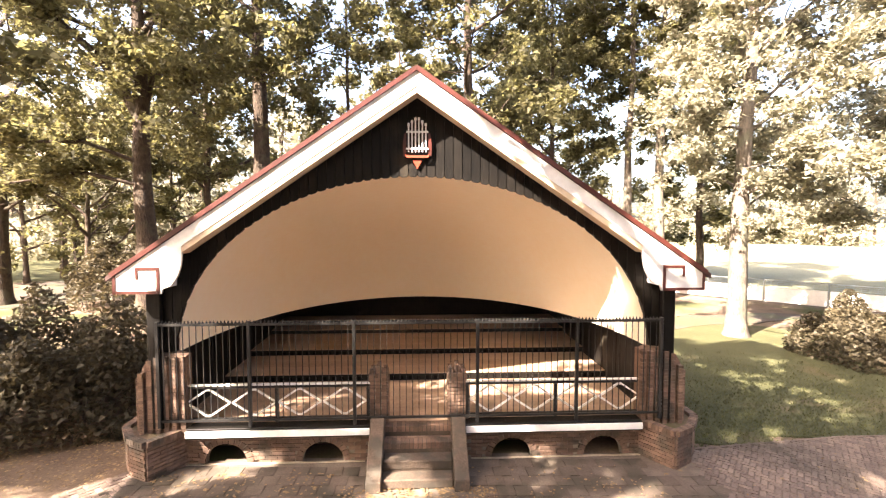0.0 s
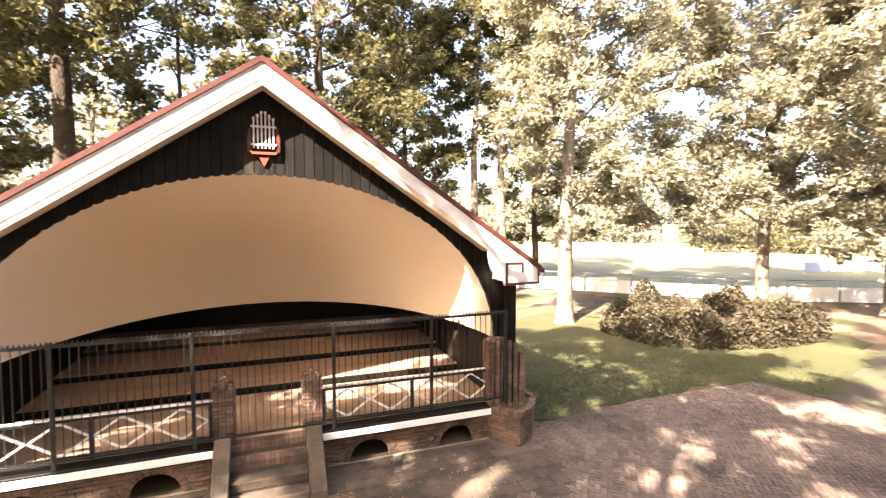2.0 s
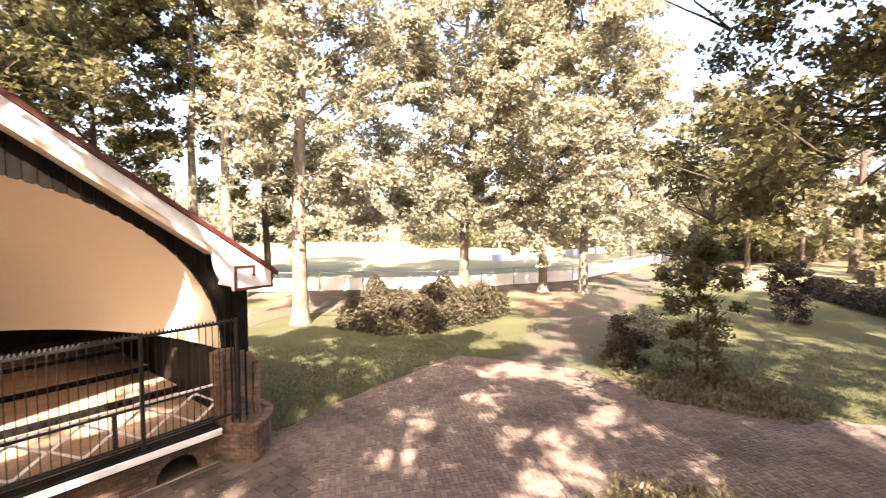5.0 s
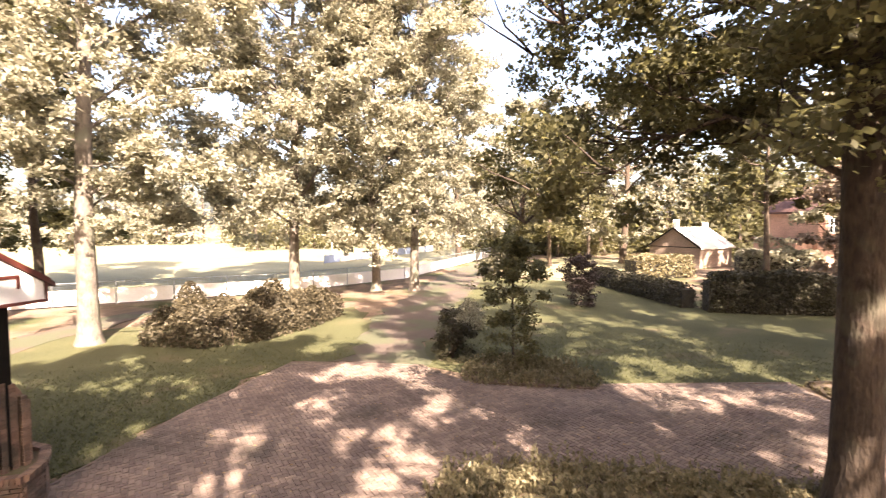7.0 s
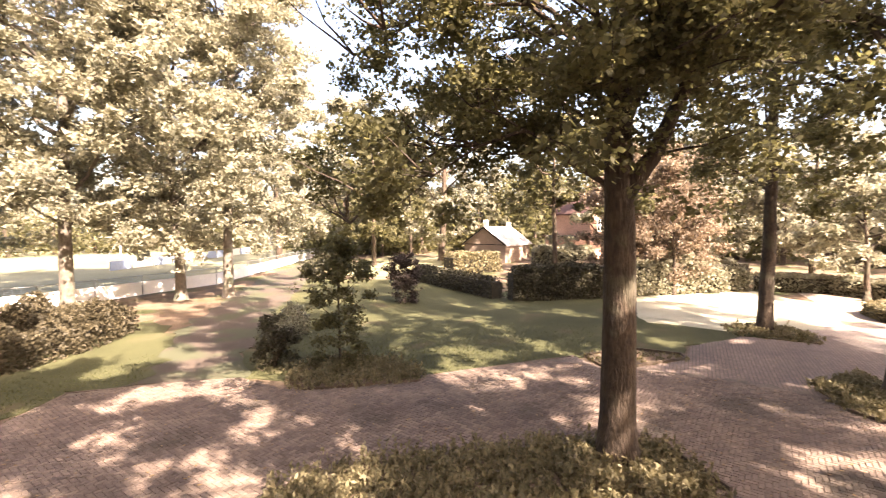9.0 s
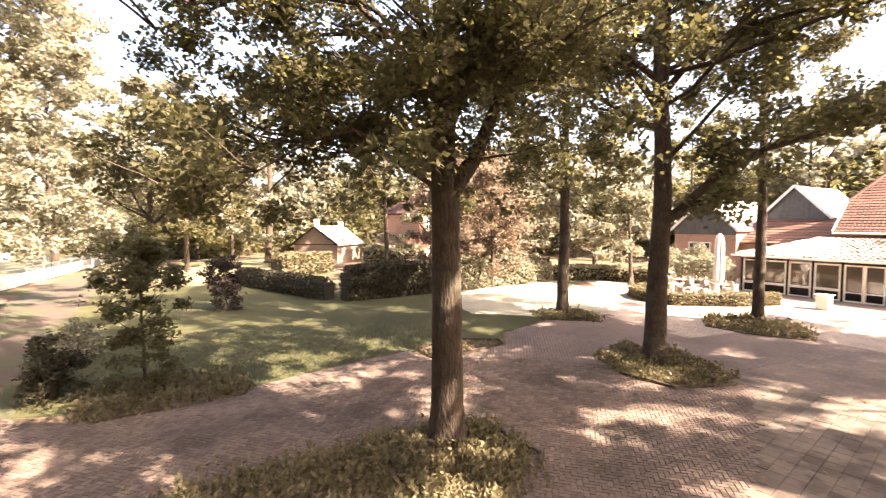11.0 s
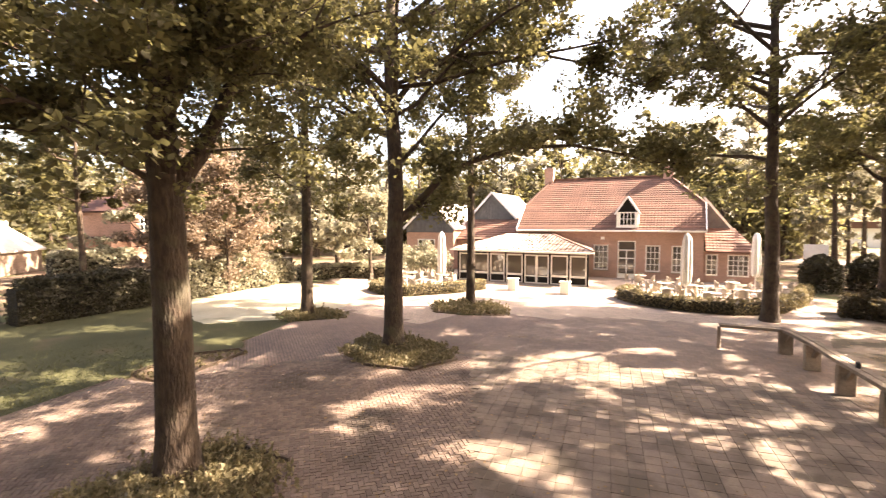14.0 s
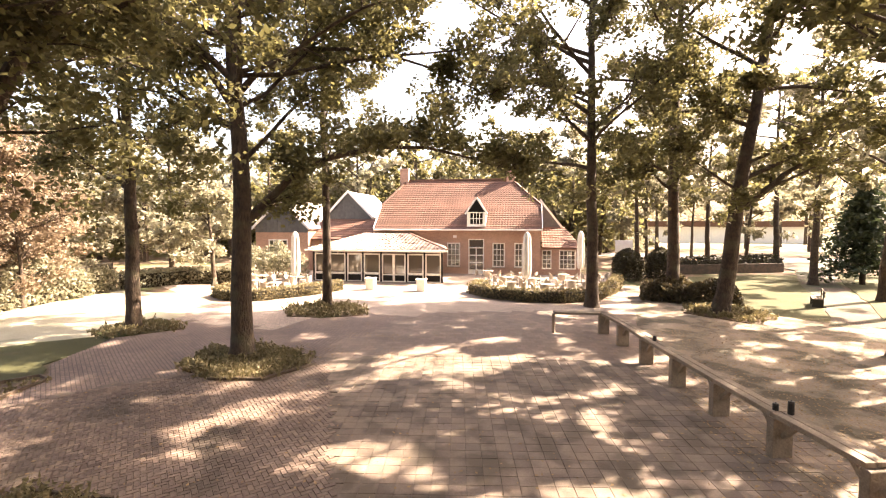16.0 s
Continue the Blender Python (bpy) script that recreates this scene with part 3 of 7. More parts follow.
sheet("path_2", [(2, 19.2), (9.5, 19.4), (16, 21.2), (22, 19), (22.4, 20.2), (16, 22.9), (9.3, 21.2), (2, 21)], 0.024, PATH_DIRT, "narrow reddish path across the lawn", "path", ragged=0.4)
sheet("path_3", [(-40, 18), (-24, 23.4), (-12, 31), (-13, 35), (-22, 30), (-28, 40), (-33, 52), (-38, 52), (-31, 38), (-27, 28), (-42, 23)], 0.0, PATH_DIRT, "reddish path through the trees", "path")
sheet("path_4", [(-9.0, -24.2), (-11.3, -24.6), (-13.4, -32), (-15.8, -42), (-19.4, -51.5), (-22, -60), (-15.5, -60), (-16.0, -50.5), (-12.6, -38.5), (-11.2, -31), (-10.0, -27)], 0.016, PATH_DIRT, "earth path leading to the road", "path")
# the sunlit strip, its light put into the grass colour
sheet("lawn_6", [(20.6, -9.8), (23.5, -10.6), (27.4, -10.3), (28.4, -14.6), (30.4, -21.2), (24, -21.6), (20.6, -19.8), (19.0, -15.4), (18.6, -12.6)], 0.022, LIT_LAWN, "edge of the lawn coloured pale for full sun", "lawn", ragged=0.8)
sheet("lawn_5", [(39, 4), (39.5, -3.4), (43, -4.6), (60, -5), (66, 5), (50, 9.5), (40, 9)], 0.012, FIELD, "lawn beyond the hedge, lightened in colour for sun", "lawn")
sheet("yard", [(-0.6, -36), (-1.0, -24), (-0.8, -20), (-1.7, -16), (-3.6, -11.4), (-6.1, -5.5), (-9.2, -1), (-17, -5), (-16, -18), (-10.5, -24.6), (-6, -28.4), (-4, -33)], 0.009, YARD, "trodden earth strewn with leaves, sun and dapple in its colour", "ground", ragged=0.5)
sheet("far_field", [(-150, -82), (0, -84), (4, -190), (-190, -190)], 0.004, FIELD, "sunlit open field beyond the road", "field")
sheet("road", [(-60, -58), (60, -70), (60, -77), (-60, -65)], 0.02, ASPHALT, "pale asphalt road beyond the park", "road")

SLABS = [(1.2, -3.2), (3.2, -4.9), (9.4, -14.2), (8.6, -21.0), (3.0, -23.5), (-1.3, -24), (-1.1, -20), (-2.0, -16), (-3.9, -11.4), (-6.4, -5.5), (-5.0, -3.0)]
SLAB_TURN = 17.8
PLAZA = [(4.75, 8.9), (8.3, 9.45), (12.3, 9.6), (12.95, 7.3), (13.4, 5.5), (12.6, 4.4), (12.3, 3.4), (12.9, 0.4), (13.4, 0.3), (15.4, -4.8), (13.8, -5.4), (14.9, -8.4), (16.5, -9.4), (17.8, -12.1), (19.8, -15), (21.2, -19.3), (24, -21), (30, -24), (32, -34), (24, -37), (0, -41), (-1, -33), (-1.3, -24), (-1.1, -20), (-2.0, -16), (-3.9, -11.4), (-6.4, -5.5), (-9.5, -1), (-12, 4), (-6.5, 7.2), (-5.7, 8.0), (-5.4, 8.5)]
NEAR = 15.5
cells = {"near": [], "far": [], "pale": [], "slab": []}
vert_at = {}
verts = []
for i in range(-28, 68):
    for j in range(-84, 22):
        corners = inside([i * 0.5, i * 0.5 + 0.5, i * 0.5 + 0.5, i * 0.5], [j * 0.5, j * 0.5, j * 0.5 + 0.5, j * 0.5 + 0.5], PLAZA)
        if not any(corners):
            continue
        # whole cells inside, small ones along the rim
        n = 1 if all(corners) else 5
        for a, b in [(p, q) for p in range(n) for q in range(n)]:
            cx, cy = (i + (a + 0.5) / n) * 0.5, (j + (b + 0.5) / n) * 0.5
            if n > 1 and not inside([cx], [cy], PLAZA)[0]:
                continue
            ids = []
            for dx, dy in ((0, 0), (1, 0), (1, 1), (0, 1)):
                key = (i * 5 + (a + dx) * 5 // n, j * 5 + (b + dy) * 5 // n)
                if key not in vert_at:
                    vert_at[key] = len(verts)
                    verts.append((key[0] * 0.1, key[1] * 0.1, 0.016))
                ids.append(vert_at[key])
            # pale cells: sunlight painted on the paving beyond a ragged shade edge
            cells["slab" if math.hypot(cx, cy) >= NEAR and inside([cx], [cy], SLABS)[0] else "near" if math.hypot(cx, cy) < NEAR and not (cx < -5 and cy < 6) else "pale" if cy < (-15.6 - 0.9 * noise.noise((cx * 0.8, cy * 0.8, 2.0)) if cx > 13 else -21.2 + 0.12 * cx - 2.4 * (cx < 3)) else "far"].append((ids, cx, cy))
me = bpy.data.meshes.new("pavement")
me.from_pydata(verts, [], [c[0] for k in ("near", "far", "pale", "slab") for c in cells[k]])
me.materials.append(JOINT)
me.materials.append(PAVER_FAR)
me.materials.append(PAVER_SUNLIT)
me.materials.append(SLAB_FAR)
me.polygons.foreach_set("material_index", [0] * len(cells["near"]) + [1] * len(cells["far"]) + [2] * len(cells["pale"]) + [3] * len(cells["slab"]))
pavement = tagged(new("pavement", me), "brown brick paving laid in herringbone, dappled with sun", "paving", kind="structure")

# edging kerb between the paving and the lawns
bm = bmesh.new()
for run in (PLAZA[0:5], PLAZA[8:10]):
    for (x0, y0), (x1, y1) in zip(run, run[1:]):
        bar(bm, (x0, y0, 0.005), (x1, y1, 0.005), 0.05, 0.07)
tagged(part("kerb", bm, PAVER), "low worn brick edging round the paving", "kerb", kind="structure")

# field fence with white boards, and the boards on its far side
def field_fence(points, label):
    t = thing("field_fence", label, "fence")
    for (x0, y0), (x1, y1) in zip(points, points[1:]):
        n = max(1, round(math.hypot(x1 - x0, y1 - y0) / 2.6))
        for k in range(n + 1):
            x, y = x0 + (x1 - x0) * k / n, y0 + (y1 - y0) * k / n
            part("post", lathe([(0.035, -0.05), (0.035, 1.3), (0.02, 1.33)], 8, pose(x, y, 0)), GALV, t)
            if k < n:
                xa, ya = x0 + (x1 - x0) * (k + 1) / n, y0 + (y1 - y0) * (k + 1) / n
                part("top_rail", bar(bmesh.new(), (x, y, 1.27), (xa, ya, 1.27), 0.045), GALV, t)
                ux, uy = (xa - x) / 2.6 * 0.05, (ya - y) / 2.6 * 0.05
                part("board", bar(bmesh.new(), (x + ux, y + uy, 0.48), (xa - ux, ya - uy, 0.48), 0.035, 0.82), WHITE_PAINT, t, "white board")
                bm = bmesh.new()
                for s in range(1, 9):
                    px, py = x + (xa - x) * s / 9, y + (ya - y) * s / 9
                    bar(bm, (px, py, 0.9), (px, py, 1.26), 0.006)
                for z in (0.98, 1.08, 1.18):
                    bar(bm, (x, y, z), (xa, ya, z), 0.006)
                part("wire", bm, GALV, t)
    return t


field_fence([(8.5, 33.5), (16.0, 27.9), (24.2, 20.2), (34.0, 15.6), (48.0, 15.4), (61.0, 15.2)], "low field fence with steel top rail and white boards")
boards = thing("advertising_boards", "row of pale blue and white boards along the field", "boards")
for k in range(9):
    a = Vector((44, 30, 0)).lerp(Vector((70, 27, 0)), k / 9)
    b = Vector((44, 30, 0)).lerp(Vector((70, 27, 0)), (k + 0.93) / 9)
    part("board", bar(bmesh.new(), a + Vector((0, 0, 0.5)), b + Vector((0, 0, 0.5)), 0.05, 0.9), (BLUE_BOARD, WHITE_PAINT, BLUE_BOARD)[k % 3], boards)
goal = thing("football_goal", "white tubular football goal on the field", "goal", pose(70, 48, 0, 0, 0, 60))
bm = bmesh.new()
for p, q in (((-3.6, 0, 0), (-3.6, 0, 2.44)), ((3.6, 0, 0), (3.6, 0, 2.44)), ((-3.6, 0, 2.44), (3.6, 0, 2.44))):
    bar(bm, p, q, 0.12)
part("goal_frame", bm, WHITE_PAINT, goal)
bm = bmesh.new()
for s in (-3.6, 3.6):
    bar(bm, (s, 0, 2.4), (s, 1.6, 0.05), 0.05)
bar(bm, (-3.6, 1.6, 0.05), (3.6, 1.6, 0.05), 0.05)
part("net_stay", bm, GALV, goal)
net = thing("ball_stop_fence", "tall wire ball-stop fence behind the field", "fence")
for k in range(12):
    x, y = 60 + 2.8 * k, 20 + 1.1 * k
    part("post", lathe([(0.05, 0), (0.05, 3.6)], 6, pose(x, y, 0)), GALV, net)
bm = bmesh.new()
for z in (1.2, 2.4, 3.55):
    bar(bm, (60, 20, z), (60 + 2.8 * 11, 20 + 1.1 * 11, z), 0.04)
part("rail", bm, GALV, net)

# ---- bandstand ----
STAND = pose(-0.47, 8.6, 0, 0, 0, 2.7)
stand = thing("bandstand", "open-air bandstand with black gable, cream shell and white verge boards", "bandstand", STAND)
ARCH_W, ARCH_Z, ARCH_H, SHELL_D = 4.42, 2.1, 3.26, 6.3
HALF, FRONT = 4.77, -0.5
APEX, EAVE_X, EAVE_TOP = 7.13, 5.18, 3.6
SLOPE = (APEX - EAVE_TOP) / EAVE_X
FLOOR = 0.76


def arch(x):
    return ARCH_Z + ARCH_H * math.sqrt(max(0, 1 - (x / ARCH_W) ** 2)) if abs(x) < ARCH_W else None


# gable boards, each cut to the arch with a rounded foot
step = 2 * HALF / 58
for k in range(58):
    x0, x1 = -HALF + k * step, -HALF + (k + 1) * step
    g = 0.006
    roof0, roof1 = APEX - 0.16 - abs(x0) * SLOPE, APEX - 0.16 - abs(x1) * SLOPE
    xm = (x0 + x1) / 2
    if abs(xm) < ARCH_W - 0.03:
        b = arch(min(abs(x0), abs(x1), key=lambda q: -q)) if max(abs(x0), abs(x1)) < ARCH_W else ARCH_Z
        b0, b1 = (arch(x0) or ARCH_Z), (arch(x1) or ARCH_Z)
        low = [(x1 - g, b1 - 0.01), (xm + step * 0.25, b0 * 0.25 + b1 * 0.75 - 0.035), (xm - step * 0.25, b0 * 0.75 + b1 * 0.25 - 0.035), (x0 + g, b0 - 0.01)]
    else:
        low = [(x1 - g, 0.5), (x0 + g, 0.5)]
    part("gable_board", prism([(x0 + g, roof0), (x1 - g, roof1)] + low, -0.03 - 0.012 * (k % 2), 0.02), BLACK_WOOD, stand)
part("gable_backing", prism([(-HALF, 0.5), (-HALF, APEX - 0.2 - HALF * SLOPE), (0, APEX - 0.2), (HALF, APEX - 0.2 - HALF * SLOPE), (HALF, 0.5), (ARCH_W, 0.5)] +
                            [(ARCH_W * math.cos(math.pi * i / 32), ARCH_Z + (ARCH_H - 0.0) * math.sin(math.pi * i / 32)) for i in range(33)] + [(-ARCH_W, 0.5)], 0.025, 0.1), BLACK_WOOD, stand)

# shell: a quarter of an ellipsoid, with thickness
vs, fs = [], []
NU, NV = 48, 20
for lift in (0.0, 0.08):
    for j in range(NV + 1):
        b = math.pi / 2 * j / NV
        for i in range(NU + 1):
            a = math.pi * i / NU
            # a: across from right to left, b: from the front arch down to the rear rim
            x = (ARCH_W + lift) * math.cos(a)
            up = math.sin(a)
            vs.append((x, 0.03 + (SHELL_D + lift) * up * math.sin(b), ARCH_Z + (ARCH_H + lift) * up * math.cos(b)))
w = NU + 1
half = w * (NV + 1)
for j in range(NV):
    for i in range(NU):
        q = (j * w + i, j * w + i + 1, (j + 1) * w + i + 1, (j + 1) * w + i)
        fs.append(q)
        fs.append(tuple(half + k for k in q[::-1]))
link_mesh("shell", vs, fs, CREAM, stand, "smooth cream plaster shell", smooth=True)
# ledge behind the shell's rear rim
vs = [((ARCH_W + 0.02) * math.cos(math.pi * i / 40), 0.05 + (SHELL_D + 0.02) * math.sin(math.pi * i / 40), ARCH_Z + 0.03) for i in range(41)]
vs += [(4.7 * (1 if i < 20 else -1) if i not in range(14, 27) else 4.7 * (20 - i) / 6.5, 7.25 if i in range(14, 27) else 0.05 + 7.2 * (i if i < 20 else 40 - i) / 14, ARCH_Z + 0.03) for i in range(41)]
link_mesh("shell_ledge", vs, [(i, i + 1, 41 + i + 1, 41 + i) for i in range(40)], BLACK_WOOD, stand)

# inner and outer walls
for s in (-1, 1):
    for k in range(9):
        y0 = 0.12 + k * 0.79
        part("side_panel", boxes(((s * 4.55 - 0.03, y0, 0.3), (s * 4.55 + 0.03, y0 + 0.775, 2.1)), bevel=0.008), BLACK_WOOD, stand)
    part("outer_wall", boxes(((s * HALF - 0.06, 0.11, 0.0), (s * HALF + 0.06, 7.3, 3.7))), BLACK_WOOD, stand)
    part("corner_post", boxes(((s * 4.72 - 0.12, -0.16, 0.75), (s * 4.72 + 0.12, -0.05, 3.6)), bevel=0.01), BLACK_WOOD, stand, "weathered dark corner post")
part("rear_wall", boxes(((-HALF, 7.25, 0.0), (HALF, 7.37, 6.3))), BLACK_WOOD, stand)

# stage in four rising levels, boards across
levels = [(-0.02, FLOOR), (2.25, 0.93), (3.85, 1.08), (5.65, 1.2), (6.5, 1.31)]
for (y0, z), (y1, _) in zip(levels, levels[1:] + [(7.25, 0)]):
    n = max(3, round((y1 - y0) / 0.2))
    for k in range(n):
        d = (y1 - y0) / n
        part("stage_board", boxes(((-4.5, y0 + k * d + 0.004, z - 0.05), (4.5, y0 + (k + 1) * d - 0.004, z)), bevel=0.004), STAGE, stand)
    if y0 > 0:
        bm = boxes(((-4.5, y0 - 0.012, z - 0.2), (4.5, y0 + 0.0, z - 0.02)))
        part("riser", bm, BLACK_WOOD, stand)
        slat = None
        for k in range(45):
            if slat is None:
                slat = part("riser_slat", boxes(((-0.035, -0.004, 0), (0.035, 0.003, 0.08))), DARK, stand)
                q = slat
            else:
                q = new("riser_slat", slat.data)
                q.parent = stand
            q.location = (-4.4 + k * 0.2, y0 - 0.017, z - 0.15)
    # black filling in place of the shade below the boards
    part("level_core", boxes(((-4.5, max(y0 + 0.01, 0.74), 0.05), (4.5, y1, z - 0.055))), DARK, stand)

# roof slabs and soffits
for s in (-1, 1):
    o = [(0, APEX + 0.04), (s * (EAVE_X + 0.1), APEX + 0.04 - (EAVE_X + 0.1) * SLOPE), (s * (EAVE_X + 0.1), APEX - 0.04 - (EAVE_X + 0.1) * SLOPE), (0, APEX - 0.04)]
    part("roof", prism(o, FRONT - 0.03, 7.7), STAND_TILE, stand, "red-brown tiled roof slope")
    o = [(0, APEX - 0.07), (s * EAVE_X, APEX - 0.07 - EAVE_X * SLOPE), (s * EAVE_X, APEX - 0.13 - EAVE_X * SLOPE), (0, APEX - 0.13)]
    part("soffit", prism(o, FRONT + 0.06, 7.6), TAN_WOOD, stand)
    part("soffit_lining", prism([(0, 6.74), (s * 4.1, 6.74 - 4.1 * SLOPE), (s * 4.1, 6.80 - 4.1 * SLOPE), (0, 6.80)], FRONT + 0.051, -0.05), TAN_WOOD, stand, "tan boarded underside")
    # verge board with a boxed, scrolled foot
    inner = 6.72
    curve = [(4.02 + 0.34 * (1 - math.cos(q)), inner - 4.02 * SLOPE - 0.62 * math.sin(q) * 1.0) for q in [math.pi / 2 * i / 7 for i in range(8)]]
    o = [(0, APEX - 0.05), (EAVE_X, EAVE_TOP - 0.05), (EAVE_X, 3.27), (4.38, 3.27)] + curve[::-1] + [(4.02, inner + 0.11 - 4.02 * SLOPE), (0, inner + 0.11)]
    part("verge_board", prism([(s * x, z) for x, z in o], FRONT, FRONT + 0.05), WHITE_PAINT, stand)
    part("verge_strip", prism([(s * x, z) for x, z in ((0, inner + 0.108), (4.02, inner + 0.108 - 4.02 * SLOPE), (4.02, inner - 4.02 * SLOPE), (0, inner))], FRONT + 0.012, FRONT + 0.05), TAN_WOOD, stand, "tan strip below the white board")
    part("verge_return", boxes(((s * 4.36 - 0.02, FRONT + 0.051, 3.36), (s * 4.36 + 0.02, -0.05, 4.0))), WHITE_PAINT, stand)
    part("eave_box", boxes(((s * 4.77, FRONT + 0.051, 3.28), (s * (EAVE_X - 0.01), 7.6, 3.33))), WHITE_PAINT, stand)
    # dark red trim: along the top, round the foot, and the hook
    bm = bmesh.new()
    bar(bm, (0, FRONT - 0.02, APEX + 0.0), (s * (EAVE_X + 0.02), FRONT - 0.02, EAVE_TOP + 0.0), 0.03, 0.075)
    part("verge_trim", bm, RED_PAINT, stand)
    w = 0.05
    for x0, z0, x1, z1 in ((EAVE_X - w, 3.27, EAVE_X, 3.58), (4.40, 3.27, EAVE_X, 3.27 + w), (4.40, 3.27, 4.40 + w, 3.68), (4.40, 3.68, 4.80, 3.68 + w), (4.76, 3.52, 4.80, 3.70)):
        part("scroll_trim", boxes(((min(s * x0, s * x1), FRONT - 0.014, z0), (max(s * x0, s * x1), FRONT - 0.002, z1))), RED_PAINT, stand)

# pan-flute emblem
emblem = part("emblem", prism([(-0.2, 5.72), (-0.16, 5.66), (0.16, 5.66), (0.2, 5.72), (0.2, 6.2), (-0.2, 6.2)], -0.075, -0.05), BLACK_WOOD, stand, "dark plaque with white pan pipes in a red frame")
for s in (-1, 1):
    part("side_frame", prism([(s * x, z) for x, z in ((0.2, 5.76), (0.215, 5.68), (0.255, 5.7), (0.262, 5.9), (0.235, 6.08), (0.2, 6.12))], -0.11, -0.05), RED_PAINT, emblem, "curved red frame")
for k in range(6):
    x = -0.155 + 0.062 * k
    topz = 6.22 + 0.13 * (1 - abs(k - 2.5) / 2.5)
    part("pipe", lathe([(0.013, 5.76), (0.013, topz), (0.022, topz + 0.01), (0.022, topz + 0.05), (0.008, topz + 0.06)], 8, pose(x, -0.11, 0)), WHITE_PAINT, emblem)
for z in (5.82, 6.12):
    part("crossbar", boxes(((-0.2, -0.135, z - 0.016), (0.2, -0.12, z + 0.016))), WHITE_PAINT, emblem)
part("emblem_foot", prism([(-0.22, 5.72), (-0.19, 5.66), (0.19, 5.66), (0.22, 5.72), (0.17, 5.7), (-0.17, 5.7)], -0.13, -0.092), ORANGE_PAINT, emblem)
part("pendant", prism([(-0.085, 5.62), (0.0, 5.46), (0.085, 5.62)], -0.09, -0.05), ORANGE_PAINT, emblem)

# edge of the stage
for x0, x1 in ((-4.16, -0.88), (0.88, 4.2)):
    part("stage_edge", boxes(((x0, -0.28, 0.72), (x1, 0.0, 0.79)), bevel=0.012), BLACK_WOOD, stand)
    part("fascia", boxes(((x0, -0.315, 0.63), (x1, -0.285, 0.755)), bevel=0.008), WHITE_PAINT, stand, "white fascia board")
    part("fascia_bearer", boxes(((x0, -0.28, 0.6), (x1, -0.03, 0.715))), BLACK_WOOD, stand)

# low railing with white lozenges
for s in (-1, 1):
    rail = thing("railing", "low black railing with white diamond pattern", "railing", STAND)
    x0, x1 = (-4.32, -0.9) if s < 0 else (0.9, 4.32)
    part("top_rail", boxes(((x0, -0.06, 1.44), (x1, 0.0, 1.49)), bevel=0.008), BLACK_PAINT, rail)
    part("cap", boxes(((x0, -0.065, 1.492), (x1, 0.005, 1.515))), WHITE_PAINT, rail)
    part("bottom_rail", boxes(((x0, -0.05, 0.84), (x1, -0.01, 0.89))), BLACK_PAINT, rail)
    for k in range(3):
        x = x0 + 0.03 + (x1 - x0 - 0.06) * k / 2
        part("post", boxes(((x - 0.03, -0.062, 0.792), (x + 0.03, -0.002, 1.439))), BLACK_PAINT, rail)
    for k in range(4):
        d = (x1 - x0 - 0.1) / 4
        cx = x0 + 0.05 + d * (k + 0.5)
        zc, hw, hh = 1.17, d / 2 - 0.02, 0.24
        bm = bmesh.new()
        outer = [(-hw, 0), (-0.035, hh), (0.035, hh), (hw, 0), (0.035, -hh), (-0.035, -hh)]
        for (ax, az), (bx, bz) in zip(outer, outer[1:] + outer[:1]):
            bar(bm, (cx + ax, -0.03, zc + az), (cx + bx, -0.03, zc + bz), 0.03, 0.032)
        part("lozenge", bm, WHITE_PAINT, rail, "white steel diamond")

# tall security fence
fence = thing("security_fence", "tall black steel bar fence across the stage front", "fence", STAND)
FY = -0.2
posts = [-4.64, -3.04, -1.16, 1.1, 2.96, 4.56]
for x in posts:
    part("post", boxes(((x - 0.03, FY - 0.03, 0.79), (x + 0.03, FY + 0.03, 2.72)), bevel=0.005), BLACK_PAINT, fence)
bm = boxes(((-0.0065, -0.0065, 0.93), (0.0065, 0.0065, 2.66)))
first = None
count = 78
for k in range(count):
    x = -4.61 + 9.14 * (k + 0.5) / count
    if any(abs(x - p) < 0.05 for p in posts):
        continue
    if first is None:
        first = part("bar", bm, BLACK_PAINT, fence)
        first.location = (x, FY, 0)
    else:
        b = new("bar", first.data)
        b.parent, b.location = fence, (x, FY, 0)
cone = lathe([(0.024, 0.0), (0.004, 0.052)], 4)
SPIKE = bpy.data.meshes.new("spike")
cone.to_mesh(SPIKE)
cone.free()
SPIKE.materials.append(BLACK_PAINT)
for p, q in zip(posts, posts[1:]):
    part("top_rail", boxes(((p + 0.03, FY - 0.02, 2.645), (q - 0.03, FY + 0.02, 2.69))), BLACK_PAINT, fence)
    part("bottom_rail", boxes(((p + 0.03, FY - 0.02, 0.89), (q - 0.03, FY + 0.02, 0.93))), BLACK_PAINT, fence)
    n = round((q - p) / 0.065)
    for k in range(n):
        spike = new("spike", SPIKE)
        spike.parent, spike.location = fence, (p + (q - p) * (k + 0.5) / n, FY, 2.69)


# ---- brickwork ----
def unit_brick():
    bm = boxes(((-0.5, -0.5, -0.5), (0.5, 0.5, 0.5)))
    me = bpy.data.meshes.new("brick")
    bmesh.ops.recalc_face_normals(bm, faces=bm.faces[:])
    bm.to_mesh(me)
    bm.free()
    me.materials.append(BRICK)
    return me


UNIT = unit_brick()
rb = np.random.default_rng(5)


def brick(parent, centre, size, turn=0.0, tilt=0.0):
    b = new("brick", UNIT)
    b.parent = parent
    b.matrix_local = pose(*centre, 0, tilt, turn) @ Matrix.Diagonal((*size, 1))
    return b


